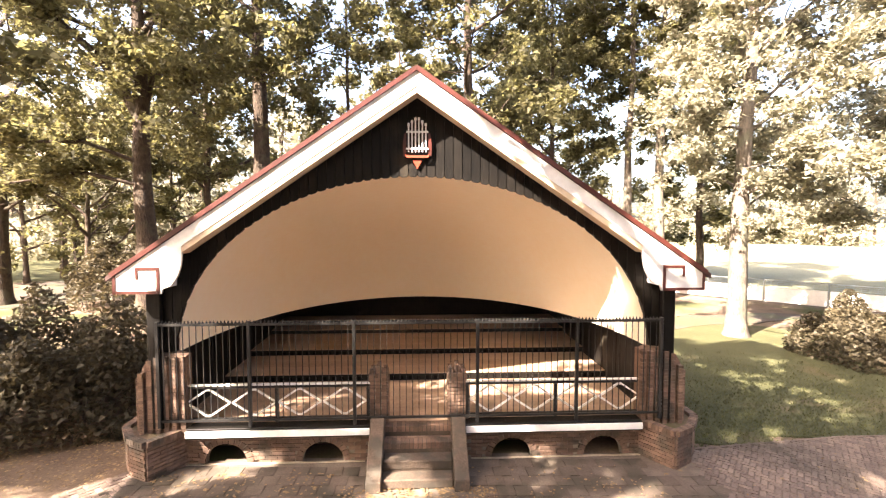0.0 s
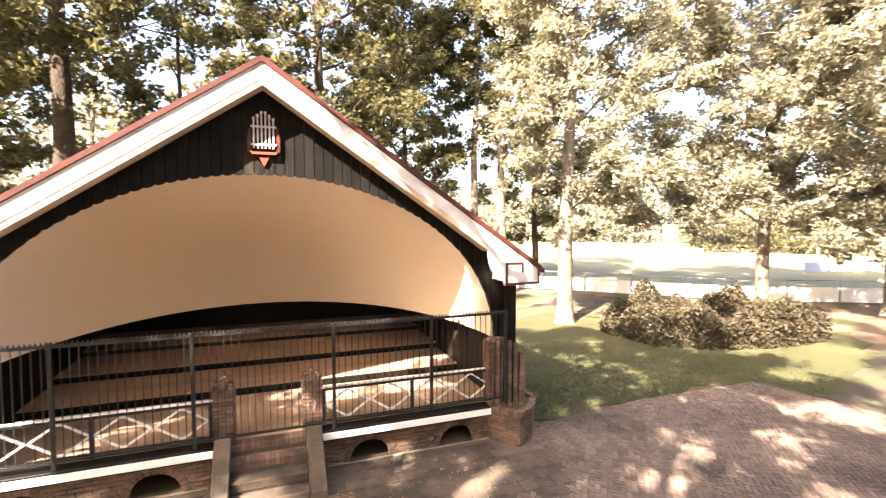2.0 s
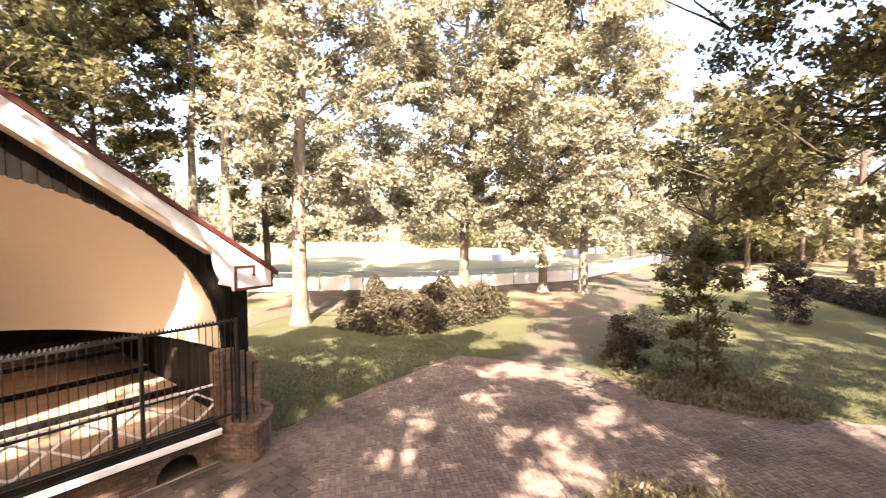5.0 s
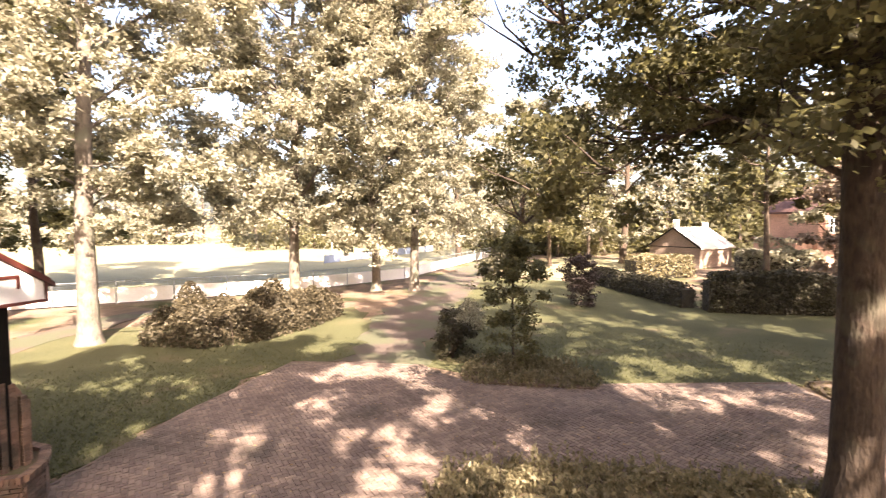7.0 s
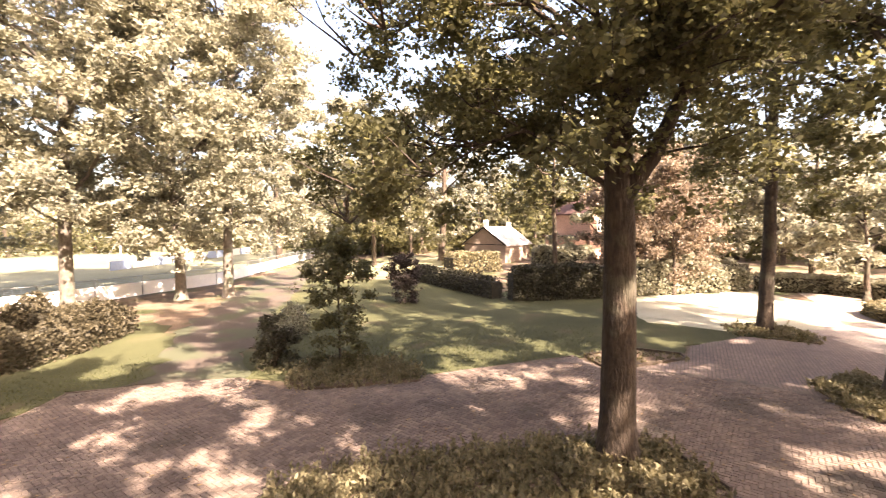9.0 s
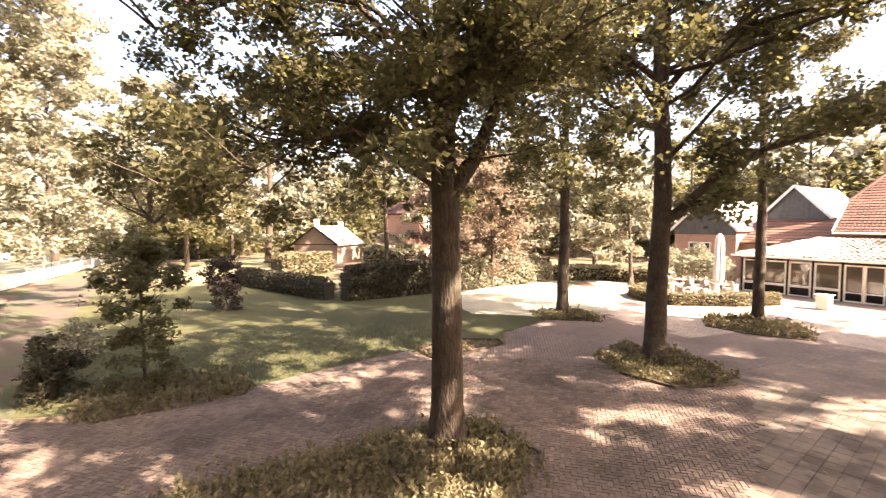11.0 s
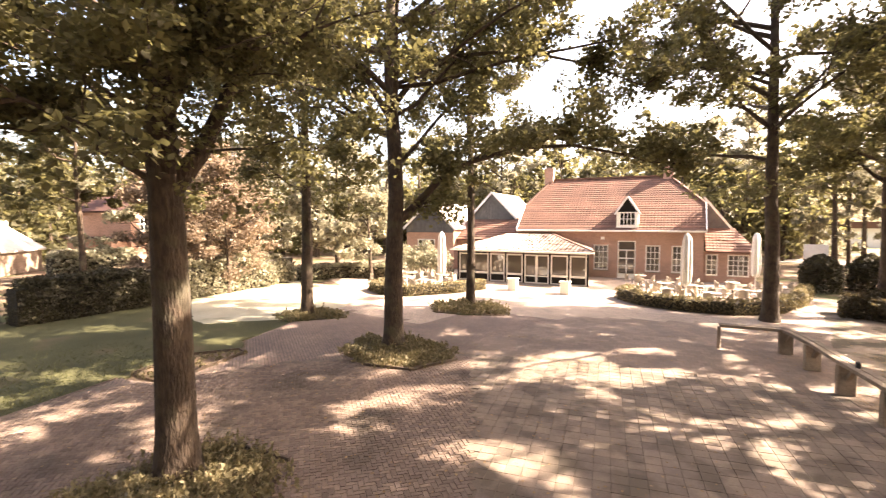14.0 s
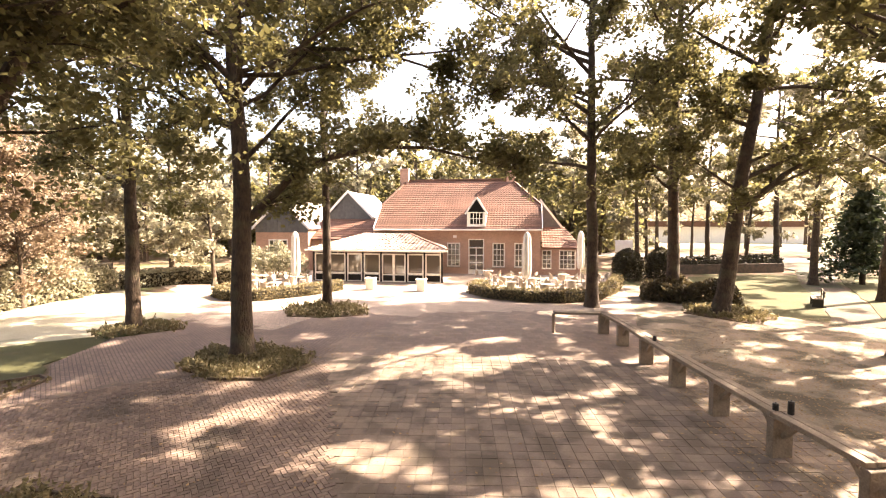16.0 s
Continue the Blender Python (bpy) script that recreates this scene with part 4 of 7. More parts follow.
def brick_face(parent, p, q, z0, z1, depth=0.06, course=0.072, length=0.22, skip=None):
    """Courses of bricks in running bond on the face from p to q (outside on the right of p to q)."""
    p, q = Vector((*p, 0)), Vector((*q, 0))
    run = (q - p).length
    d = (q - p) / run
    out = Vector((d.y, -d.x, 0))
    turn = math.degrees(math.atan2(d.y, d.x))
    rows = round((z1 - z0) / course)
    ch = (z1 - z0) / rows
    for r in range(rows):
        x = -length / 2 if r % 2 else 0.0
        while x < run - 0.03:
            a, b = max(0, x), min(run, x + length)
            x += length
            if b - a < 0.05:
                continue
            zc = z0 + (r + 0.5) * ch
            c = p + d * ((a + b) / 2) + out * (rb.uniform(-0.002, 0.004))
            if skip and skip((a + b) / 2, zc, (b - a) / 2):
                continue
            brick(parent, (c.x, c.y, zc), (b - a - 0.012, depth, ch - 0.012), turn)


# plinth wall with four half-round vents
plinth = thing("plinth_wall", "low brick plinth wall under the stage with arched vents", "wall", STAND)
vents = [-3.56, -1.78, 1.78, 3.56]
outline = [(-4.28, 0.0)]
for c in vents:
    outline += [(c - 0.38, 0.0)] + [(c - 0.38 * math.cos(math.pi * i / 12), 0.03 + 0.36 * math.sin(math.pi * i / 12)) for i in range(13)] + [(c + 0.38, 0.0)]
outline += [(4.28, 0.0), (4.28, 0.6), (-4.28, 0.6)]
part("mortar_core", prism(outline, 0.0, 0.12), MORTAR, plinth)


def in_vent(s, z, h):
    x = s - 4.28
    return abs(x) < 0.9 or any((abs(x - c) - h * 0.6) ** 2 + (z - 0.03) ** 2 < 0.44 ** 2 and abs(x - c) < 0.5 + h for c in vents)


brick_face(plinth, (-4.28, -0.012), (4.28, -0.012), 0.0, 0.6, 0.05, skip=in_vent)
for c in vents:
    for i in range(13):
        a = math.pi * (i + 0.5) / 13
        brick(plinth, (c - 0.445 * math.cos(a), -0.016, 0.03 + 0.425 * math.sin(a)), (0.12, 0.06, 0.085), 0, math.degrees(a))
    # black sheet set back in the opening, painted as its shade
    part("vent", prism([(c - 0.4, 0.01)] + [(c - 0.4 * math.cos(math.pi * i / 12), 0.02 + 0.38 * math.sin(math.pi * i / 12)) for i in range(13)] + [(c + 0.4, 0.01)], 0.7, 0.72), DARK, plinth, "black sheet for the shade inside a vent")
part("sill", boxes(((-4.28, -0.09, 0.0), (-1.0, -0.04, 0.03))), STONE, plinth)
part("sill", boxes(((1.0, -0.09, 0.0), (4.28, -0.09 + 0.05, 0.03))), STONE, plinth)

# corner piers: a low angled plinth bed and a fluted pier with a rounded shoulder
for s in (-1, 1):
    pier = thing("brick_pier", "weathered fluted brick corner pier with an angled planter base", "pier", STAND)
    o = [(4.26, -0.03), (4.66, -0.62), (5.06, -0.40), (5.40, 0.06), (5.40, 0.6), (4.26, 0.6)]
    o = [(s * x, y) for x, y in o]
    if s > 0:
        o = o[::-1]
    cen = (sum(p[0] for p in o) / 6, sum(p[1] for p in o) / 6)
    inner = [(cen[0] + (x - cen[0]) * 0.97, cen[1] + (y - cen[1]) * 0.97) for x, y in o]
    part("core", slab(inner if s > 0 else inner[::-1], 0, 0.66), MORTAR, pier)
    faces = [((4.26, -0.03), (4.66, -0.62)), ((4.66, -0.62), (5.06, -0.40)), ((5.06, -0.40), (5.40, 0.06)), ((5.40, 0.06), (5.40, 0.6))]
    for a, b in faces:
        a, b = (s * a[0], a[1]), (s * b[0], b[1])
        if s < 0:
            a, b = b, a
        brick_face(pier, a, b, 0.0, 0.63, 0.05)
        # upright coping bricks
        d = Vector((b[0] - a[0], b[1] - a[1], 0))
        n = max(2, round(d.length / 0.075))
        for k in range(n):
            c = Vector((*a, 0)) + d * (k + 0.5) / n
            brick(pier, (c.x, c.y, 0.685), (d.length / n - 0.01, 0.14, 0.1), math.degrees(math.atan2(d.y, d.x)))
    part("soil", slab([(cen[0] + (x - cen[0]) * 0.9, cen[1] + (y - cen[1]) * 0.9) for x, y in (o if s > 0 else o[::-1])], 0.6, 0.665), EARTH, pier)
    # shaft with a stepped, rounded outer shoulder
    prof = [(4.2, 0.665), (4.2, 2.08), (4.45, 2.14), (4.72, 2.12), (4.88, 2.02), (4.98, 1.86), (5.06, 1.66), (5.08, 1.4), (5.08, 0.665)]
    part("shaft", prism([(s * x, z) for x, z in prof], -0.1, 0.1), BRICK, pier)
    for k in range(6):
        x = 4.25 + 0.145 * k
        ztop = 2.07 if x < 4.8 else 2.07 - (x - 4.8) * 1.6
        rows = 20
        for r in range(rows):
            z0 = 0.67 + (ztop - 0.67) * r / rows
            brick(pier, (s * x, -0.12 - 0.02 * (k % 2), z0 + (ztop - 0.67) / rows / 2), (0.085, 0.1, (ztop - 0.67) / rows - 0.006))
    for r in range(15):
        z = 0.72 + 0.066 * r
        brick(pier, (s * 5.085, 0.0, z), (0.05, 0.19, 0.058))

# steps between cheek walls and finialed piers
steps = thing("stage_steps", "worn brick steps between sloping stone cheek walls", "steps", STAND)
for k in range(4):
    z1, y0 = 0.19 * (k + 1), -1.05 + 0.27 * k
    part("step_core", boxes(((-0.6, y0 + 0.02, 0.0 if k == 0 else 0.19 * k - 0.01), (0.6, 0.0, z1 - 0.03))), STEP_STONE, steps)
    if k < 2:
        part("worn_tread", boxes(((-0.6, y0, z1 - 0.16), (0.6, y0 + 0.3, z1)), bevel=0.02), STEP_STONE, steps, "dirty rendered lower step")
        continue
    for i in range(16):
        x = -0.585 + 0.078 * i
        brick(steps, (x, y0 + 0.1, z1 - 0.06), (0.066, 0.2, 0.11))
    for i in range(6):
        brick(steps, (-0.5 + 0.2 * i, y0 + 0.24, z1 - 0.03), (0.19, 0.07, 0.05))
for s in (-1, 1):
    bm = bmesh.new()
    o = [(0.0, 0.0), (0.0, 0.9), (-0.24, 0.9), (-1.14, 0.2), (-1.14, 0.0)]
    lo = [bm.verts.new((s * 0.61, y, z)) for y, z in o]
    hi = [bm.verts.new((s * 0.87, y, z)) for y, z in o]
    bm.faces.new(lo)
    bm.faces.new(hi[::-1])
    for i in range(5):
        bm.faces.new((lo[i], hi[i], hi[(i + 1) % 5], lo[(i + 1) % 5]))
    bmesh.ops.bevel(bm, geom=bm.edges[:], offset=0.015, segments=1, affect="EDGES")
    part("cheek_wall", bm, STEP_STONE, steps, "weathered dirty cheek")
    p = thing("step_pier", "square brick pier with stepped finial beside the steps", "pier", STAND)
    cx = s * 0.74
    part("core", boxes(((cx - 0.15, -0.02, 0.66), (cx + 0.15, 0.28, 1.62))), MORTAR, p)
    for a, b in (((cx - 0.165, -0.03), (cx + 0.165, -0.03)), ((cx + 0.165, -0.03), (cx + 0.165, 0.29)), ((cx - 0.165, 0.29), (cx - 0.165, -0.03))):
        brick_face(p, a, b, 0.7, 1.6, 0.04)
    for dx in (-0.13, -0.043, 0.043, 0.13):
        for dy in (-0.01, 0.13, 0.27):
            brick(p, (cx + dx, dy, 1.64), (0.08, 0.13, 0.07))
    for dx, top in ((-0.12, 1.74), (0.0, 1.82), (0.12, 1.74)):
        for dy in (0.02, 0.24):
            brick(p, (cx + dx, dy, (1.676 + top) / 2), (0.075, 0.11, top - 1.676))

# ---- farmhouse restaurant ----
HOUSE = pose(10.67, -38.30, 0, 0, 0, 190.14)
house = thing("farmhouse", "brick farmhouse restaurant with red tiled half-hipped roof", "house", HOUSE)


def wall_with_holes(parent, x0, x1, z0, z1, y0, y1, holes, material, name="wall"):
    """A wall in x and z whose openings go through it."""
    xs = sorted({x0, x1, *[h[0] for h in holes], *[h[1] for h in holes]})
    zs = sorted({z0, z1, *[h[2] for h in holes], *[h[3] for h in holes]})
    bm = bmesh.new()
    for a, b in zip(xs, xs[1:]):
        run = None
        for c, d in zip(zs, zs[1:]):
            mx, mz = (a + b) / 2, (c + d) / 2
            if any(h[0] < mx < h[1] and h[2] < mz < h[3] for h in holes):
                if run:
                    box(bm, (a, y0, run[0]), (b, y1, run[1]))
                run = None
            else:
                run = (run[0], d) if run else (c, d)
        if run:
            box(bm, (a, y0, run[0]), (b, y1, run[1]))
    bmesh.ops.remove_doubles(bm, verts=bm.verts[:], dist=0.0001)
    return part(name, bm, material, parent)


def window(parent, x0, x1, z0, z1, y, cols, rows, name="window", transom=0.0, solid=0.0, bar_w=0.05, glass=None, panel=None):
    """A framed window or glazed door with muntins and a pane in each light."""
    f = 0.085
    glass = glass or GLASS
    w = part(name, boxes(((x0, y - 0.05, z0), (x0 + f, y + 0.05, z1)), ((x1 - f, y - 0.05, z0), (x1, y + 0.05, z1)), ((x0 + f, y - 0.05, z1 - f), (x1 - f, y + 0.05, z1)), ((x0 + f, y - 0.05, z0), (x1 - f, y + 0.05, z0 + f)), bevel=0.006), FRAME, parent, "cream-painted timber frame")
    top = z1 - f
    if transom:
        part("transom_bar", boxes(((x0 + f, y - 0.045, top - transom - 0.08), (x1 - f, y + 0.04, top - transom))), FRAME, w)
        part("pane", boxes(((x0 + f, y - 0.005, top - transom), (x1 - f, y + 0.005, top))), glass, w)
        top -= transom + 0.08
    low = z0 + f
    if solid:
        part("panel", boxes(((x0 + f, y - 0.02, low), (x1 - f, y + 0.02, low + solid)), bevel=0.01), panel or FRAME, w)
        low += solid
        if panel:
            part("rail", boxes(((x0 + f, y - 0.045, low), (x1 - f, y + 0.04, low + 0.07))), FRAME, w)
            low += 0.07
    for i in range(cols):
        for j in range(rows):
            a, b = x0 + f + (x1 - x0 - 2 * f) * i / cols, x0 + f + (x1 - x0 - 2 * f) * (i + 1) / cols
            c, d = low + (top - low) * j / rows, low + (top - low) * (j + 1) / rows
            part("pane", boxes(((a + bar_w / 2, y - 0.005, c + bar_w / 2), (b - bar_w / 2, y + 0.005, d - bar_w / 2))), glass, w)
    bm = bmesh.new()
    for i in range(1, cols):
        x = x0 + f + (x1 - x0 - 2 * f) * i / cols
        box(bm, (x - bar_w / 2, y - 0.03, low), (x + bar_w / 2, y + 0.03, top))
    for j in range(1, rows):
        z = low + (top - low) * j / rows
        box(bm, (x0 + f, y - 0.026, z - bar_w / 2), (x1 - f, y + 0.026, z + bar_w / 2))
    if len(bm.verts):
        part("muntins", bm, FRAME, w)
    else:
        bm.free()
    return w


def pantiles(parent, rows, edge, at, material, wave=0.24, label="", swell=0.011):
    """A roof slope with courses of wavy tiles: edge(k) gives the ends of the course at k, at(x, k) its place."""
    corners = [at(edge(k)[i], k) for k in (0.0, 0.5, 1.0) for i in (0, 1)]
    roof = link_mesh("roof", [(x, y, z - 0.05) for x, y, z in corners], [(0, 1, 3, 2), (2, 3, 5, 4)], material, parent, label)
    for r in range(rows):
        v, f = [], []
        k0, k1 = r / rows, min(1.0, (r + 1.12) / rows)
        (x0, x1), (xa, xb) = edge(k0), edge(min(1, (r + 1) / rows))
        n = max(4, int((x1 - x0) / wave * 4))
        for i in range(n + 1):
            s = i / n
            lift = swell * math.sin(2 * math.pi * (x0 + (x1 - x0) * s) / wave)
            p, q = at(x0 + (x1 - x0) * s, k0), at(xa + (xb - xa) * s, k1)
            v += [(p[0], p[1], p[2] + 0.07 + lift), (q[0], q[1], q[2] + 0.025 + lift), (p[0], p[1], p[2] - 0.03 + lift)]
        for i in range(n):
            q = 3 * i
            f += [(q, q + 3, q + 4, q + 1), (q + 2, q + 5, q + 3, q)]
        link_mesh("tile_course", v, f, material, roof)
    return roof


EZ, RZ, DEEP = 3.95, 8.4, 5.0
openings = [(-2.55, -1.40, 0.62, 2.68), (-0.70, 0.66, 0.0, 3.02), (1.36, 2.42, 0.62, 2.70), (3.20, 4.22, 0.62, 2.70)]
wall_with_holes(house, -9.1, 5.36, 0.0, EZ, 0.0, 0.3, openings, HOUSE_BRICK)
window(house, -2.55, -1.40, 0.62, 2.68, 0.1, 3, 4, glass=LIT_GLASS)
window(house, 1.36, 2.42, 0.62, 2.70, 0.1, 3, 4, glass=LIT_GLASS)
window(house, 3.20, 4.22, 0.62, 2.70, 0.1, 3, 4, glass=LIT_GLASS)
window(house, -0.70, 0.66, 0.0, 3.02, 0.1, 2, 3, "door", transom=0.62, solid=0.3, bar_w=0.09, glass=LIT_GLASS)
for h in (openings[0], openings[2], openings[3]):
    part("sill", boxes(((h[0] - 0.06, -0.06, h[2] - 0.07), (h[1] + 0.06, 0.1, h[2]))), STONE, house)
part("rear_wall", boxes(((-9.1, 2 * DEEP - 0.3, 0.0), (5.36, 2 * DEEP, EZ))), HOUSE_BRICK, house)
part("ceiling", boxes(((-9.0, 0.31, 3.0), (5.3, 9.6, 3.1))), WHITE_PAINT, house)
part("inner_wall", boxes(((-9.0, 4.0, 0.0), (5.3, 4.1, 3.0))), TAN_WOOD, house)
HIP = 0.45
gable_top = EZ + (RZ - EZ) * HIP
for x0, x1 in ((-9.1, -8.8), (5.06, 5.36)):
    bm = bmesh.new()
    o = [(0.3, 0.0), (9.7, 0.0), (9.7, EZ), (10 - DEEP * HIP, gable_top), (DEEP * HIP, gable_top), (0.3, EZ)]
    a = [bm.verts.new((x0, y, z)) for y, z in o]
    b = [bm.verts.new((x1, y, z)) for y, z in o]
    bm.faces.new(a)
    bm.faces.new(b[::-1])
    for i in range(6):
        bm.faces.new((a[i], b[i], b[(i + 1) % 6], a[(i + 1) % 6]))
    part("gable_wall", bm, HOUSE_BRICK, house)
L, Rr = -9.0, 5.5
HIP_L, HIP_R = 1.75, 2.7


def main_edge(k):
    if k <= HIP:
        return L, Rr
    q = (k - HIP) / (1 - HIP)
    return L + q * HIP_L, Rr - q * HIP_R


pantiles(house, 24, main_edge, lambda x, k: (x, -0.35 + (DEEP + 0.35) * k, EZ - 0.1 + (RZ - EZ + 0.1) * k), ROOF_TILE, label="red pantile roof slope")
pantiles(house, 14, main_edge, lambda x, k: (x, 2 * DEEP + 0.35 - (DEEP + 0.35) * k, EZ - 0.1 + (RZ - EZ + 0.1) * k), ROOF_TILE, 0.5)
for x, s in ((L, HIP_L), (Rr, -HIP_R)):
    y0, y1 = -0.35 + (DEEP + 0.35) * HIP, 2 * DEEP + 0.35 - (DEEP + 0.35) * HIP
    z0 = EZ - 0.1 + (RZ - EZ + 0.1) * HIP
    link_mesh("hip", [(x, y0, z0), (x, y1, z0), (x + s, DEEP, RZ + 0.02)], [(0, 1, 2)], ROOF_TILE, house)
    bm = bmesh.new()
    bar(bm, (x, -0.38, EZ - 0.05), (x, y0, z0 + 0.06), 0.06, 0.2)
    part("verge_board", bm, WHITE_PAINT, house)
    bm = bmesh.new()
    bar(bm, (x, y0, z0 + 0.08), (x + s, DEEP, RZ + 0.1), 0.16, 0.12)
    part("hip_ridge", bm, ROOF_TILE, house)
part("ridge", bar(bmesh.new(), (L + HIP_L, DEEP, RZ + 0.1), (Rr - HIP_R, DEEP, RZ + 0.1), 0.22, 0.14), ROOF_TILE, house)
part("gutter", boxes(((L, -0.5, EZ - 0.22), (Rr, -0.36, EZ - 0.08)), bevel=0.02), FRAME, house, "cream painted gutter board")
for x in (-7.5, 2.75):
    ch = part("chimney", boxes(((x - 0.4, DEEP - 0.3, RZ - 0.5), (x + 0.4, DEEP + 0.3, RZ + 1.2)), ((x - 0.46, DEEP - 0.36, RZ + 1.05), (x + 0.46, DEEP + 0.36, RZ + 1.2)), bevel=0.01), HOUSE_BRICK, house)
    part("chimney_cap", boxes(((x - 0.3, DEEP - 0.2, RZ + 1.2), (x + 0.3, DEEP + 0.2, RZ + 1.32))), STONE, ch)
# dormer
d0 = -0.14
dorm = part("dormer", boxes(((-0.8, d0, 4.0), (-0.62, 2.0, 5.3)), ((0.62, d0, 4.0), (0.8, 2.0, 5.3)), ((-0.62, d0, 4.0), (0.62, d0 + 0.1, 4.2))), FRAME, house, "white dormer with dark pointed gable")
window(dorm, -0.62, 0.62, 4.2, 5.3, d0 + 0.06, 4, 2, bar_w=0.05)
part("dormer_gable", prism([(-0.8, 5.3), (0.8, 5.3), (0, 6.42)], d0 + 0.02, d0 + 0.1), BLACK_WOOD, dorm)
for s in (-1, 1):
    part("dormer_verge", bar(bmesh.new(), (s * 0.94, d0 - 0.05, 5.12), (0, d0 - 0.05, 6.52), 0.12, 0.13), WHITE_PAINT, dorm)
    link_mesh("dormer_roof", [(s * 0.94, d0 - 0.05, 5.14), (0, d0 - 0.05, 6.54), (0, 3.2, 6.54), (s * 0.94, 1.5, 5.14)], [(0, 1, 2, 3)], ROOF_TILE, dorm)
part("wall_box", boxes(((-2.0, -0.05, 3.1), (-1.7, 0.0, 3.32))), WHITE_PAINT, house, "small white box on the wall")

# low wing beside the house
wing = thing("side_wing", "low brick side wing with red tiled lean-to roof", "house", HOUSE)
wall_with_holes(wing, 5.37, 8.6, 0.0, 2.3, 0.25, 0.5, [(5.5, 6.3, 0.5, 2.12), (6.9, 8.28, 0.5, 2.12)], HOUSE_BRICK)
window(wing, 5.5, 6.3, 0.5, 2.12, 0.33, 2, 4, glass=LIT_GLASS)
window(wing, 6.9, 8.28, 0.5, 2.12, 0.33, 4, 4, glass=LIT_GLASS)
pantiles(wing, 9, lambda k: (5.5, 8.8 - 1.3 * k), lambda x, k: (x, 3.6 * k, 2.28 + 1.75 * k), ROOF_TILE, label="red pantile lean-to roof")
part("end_wall", boxes(((8.35, 0.5, 0.0), (8.6, 4.0, 2.3))), HOUSE_BRICK, wing)
part("slate_gable", prism([(5.4, 3.9), (7.4, 3.9), (5.4, 6.4)], 3.5, 3.7), SLATE, wing, "grey boarded gable end")
part("slate_verge", bar(bmesh.new(), (7.55, 3.42, 3.75), (5.4, 3.42, 6.5), 0.1, 0.16), FRAME, wing)

# barns with grey gables
def barn(x, y, half, eave, ridge, deep, group):
    b = thing("barn", "barn with grey boarded gable and pale tiled roof", "barn", HOUSE @ pose(x, y, 0), group)
    part("wall", boxes(((-half, 0, 0), (half, deep, eave - 0.05))), HOUSE_BRICK, b)
    n = 14
    for i in range(n):
        a, c = -half + 2 * half * i / n, -half + 2 * half * (i + 1) / n
        top = lambda q: ridge - (ridge - eave) * abs(q) / half
        part("gable_board", prism([(a + 0.008, eave - 0.5), (c - 0.008, eave - 0.5), (c - 0.008, top(c)), (a + 0.008, top(a))], -0.06, -0.02), SLATE, b)
    part("gable", prism([(-half, eave - 0.05), (half, eave - 0.05), (0, ridge)], -0.01, deep), SLATE, b)
    for s in (-1, 1):
        pantiles(b, 9, lambda k: (-0.3, deep + 0.3), lambda x, k: (s * (half + 0.25) * (1 - k), x, eave - 0.15 + (ridge - eave + 0.2) * k), GREY_TILE, label="pale sunlit tiled roof slope")
        part("verge_board", bar(bmesh.new(), (s * (half + 0.28), -0.3, eave - 0.18), (0, -0.3, ridge + 0.06), 0.05, 0.2), WHITE_PAINT, b)
    return b


b1 = barn(-18.1, 0.4, 2.6, 4.0, 6.4, 9, "barns")
window(b1, -1.3, 0.6, 0.95, 2.85, -0.03, 4, 3)
barn(-13.1, 4.5, 2.3, 5.0, 7.4, 8, "barns")
link = thing("link_building", "low brick link with red pantile roof", "house", HOUSE)
part("wall", boxes(((-15.6, 1.2, 0), (-9.2, 5.0, 2.9))), HOUSE_BRICK, link)
pantiles(link, 9, lambda k: (-15.7, -9.15), lambda x, k: (x, 0.9 + 3.4 * k, 2.85 + 1.9 * k), ROOF_TILE, label="red pantile roof")

# ---- conservatory in front of the house ----
cons = thing("conservatory", "glazed timber conservatory with pale pantile roof", "conservatory", HOUSE)
X0, X1, YF, GH = -11.8, -1.9, -6.4, 2.12
edges = [X0, -10.67, -9.2, -7.9, -6.5, -4.55, -3.2, X1]
for i, x in enumerate(edges):
    part("post", boxes(((x - 0.06, YF, 0.0), (x + 0.06, YF + 0.12, GH + 0.12)), bevel=0.008), BLACK_WOOD, cons)
for i, (a, b) in enumerate(zip(edges, edges[1:])):
    if i == 4:
        window(cons, a + 0.07, (a + b) / 2, 0.02, GH, YF + 0.06, 1, 1, "door", solid=0.42, glass=LIT_GLASS, panel=BLACK_WOOD)
        window(cons, (a + b) / 2, b - 0.07, 0.02, GH, YF + 0.06, 1, 1, "door", solid=0.42, glass=LIT_GLASS, panel=BLACK_WOOD)
        continue
    window(cons, a + 0.07, b - 0.07, 0.62, GH, YF + 0.06, 1, 1, glass=LIT_GLASS)
    part("base_panel", boxes(((a + 0.07, YF + 0.03, 0.05), (b - 0.07, YF + 0.09, 0.58)), bevel=0.01), BLACK_WOOD, cons, "dark panel below the glazing")
    part("base_frame", boxes(((a + 0.07, YF + 0.0, 0.56), (b - 0.07, YF + 0.029, 0.61)), ((a + 0.07, YF + 0.0, 0.04), (b - 0.07, YF + 0.029, 0.1)), ((a + 0.07, YF + 0.0, 0.1), (a + 0.14, YF + 0.029, 0.56)), ((b - 0.14, YF + 0.0, 0.1), (b - 0.07, YF + 0.029, 0.56))), FRAME, cons)
part("head_beam", boxes(((X0 - 0.1, YF - 0.02, GH + 0.121), (X1 + 0.1, YF + 0.14, GH + 0.3)), bevel=0.01), FRAME, cons)
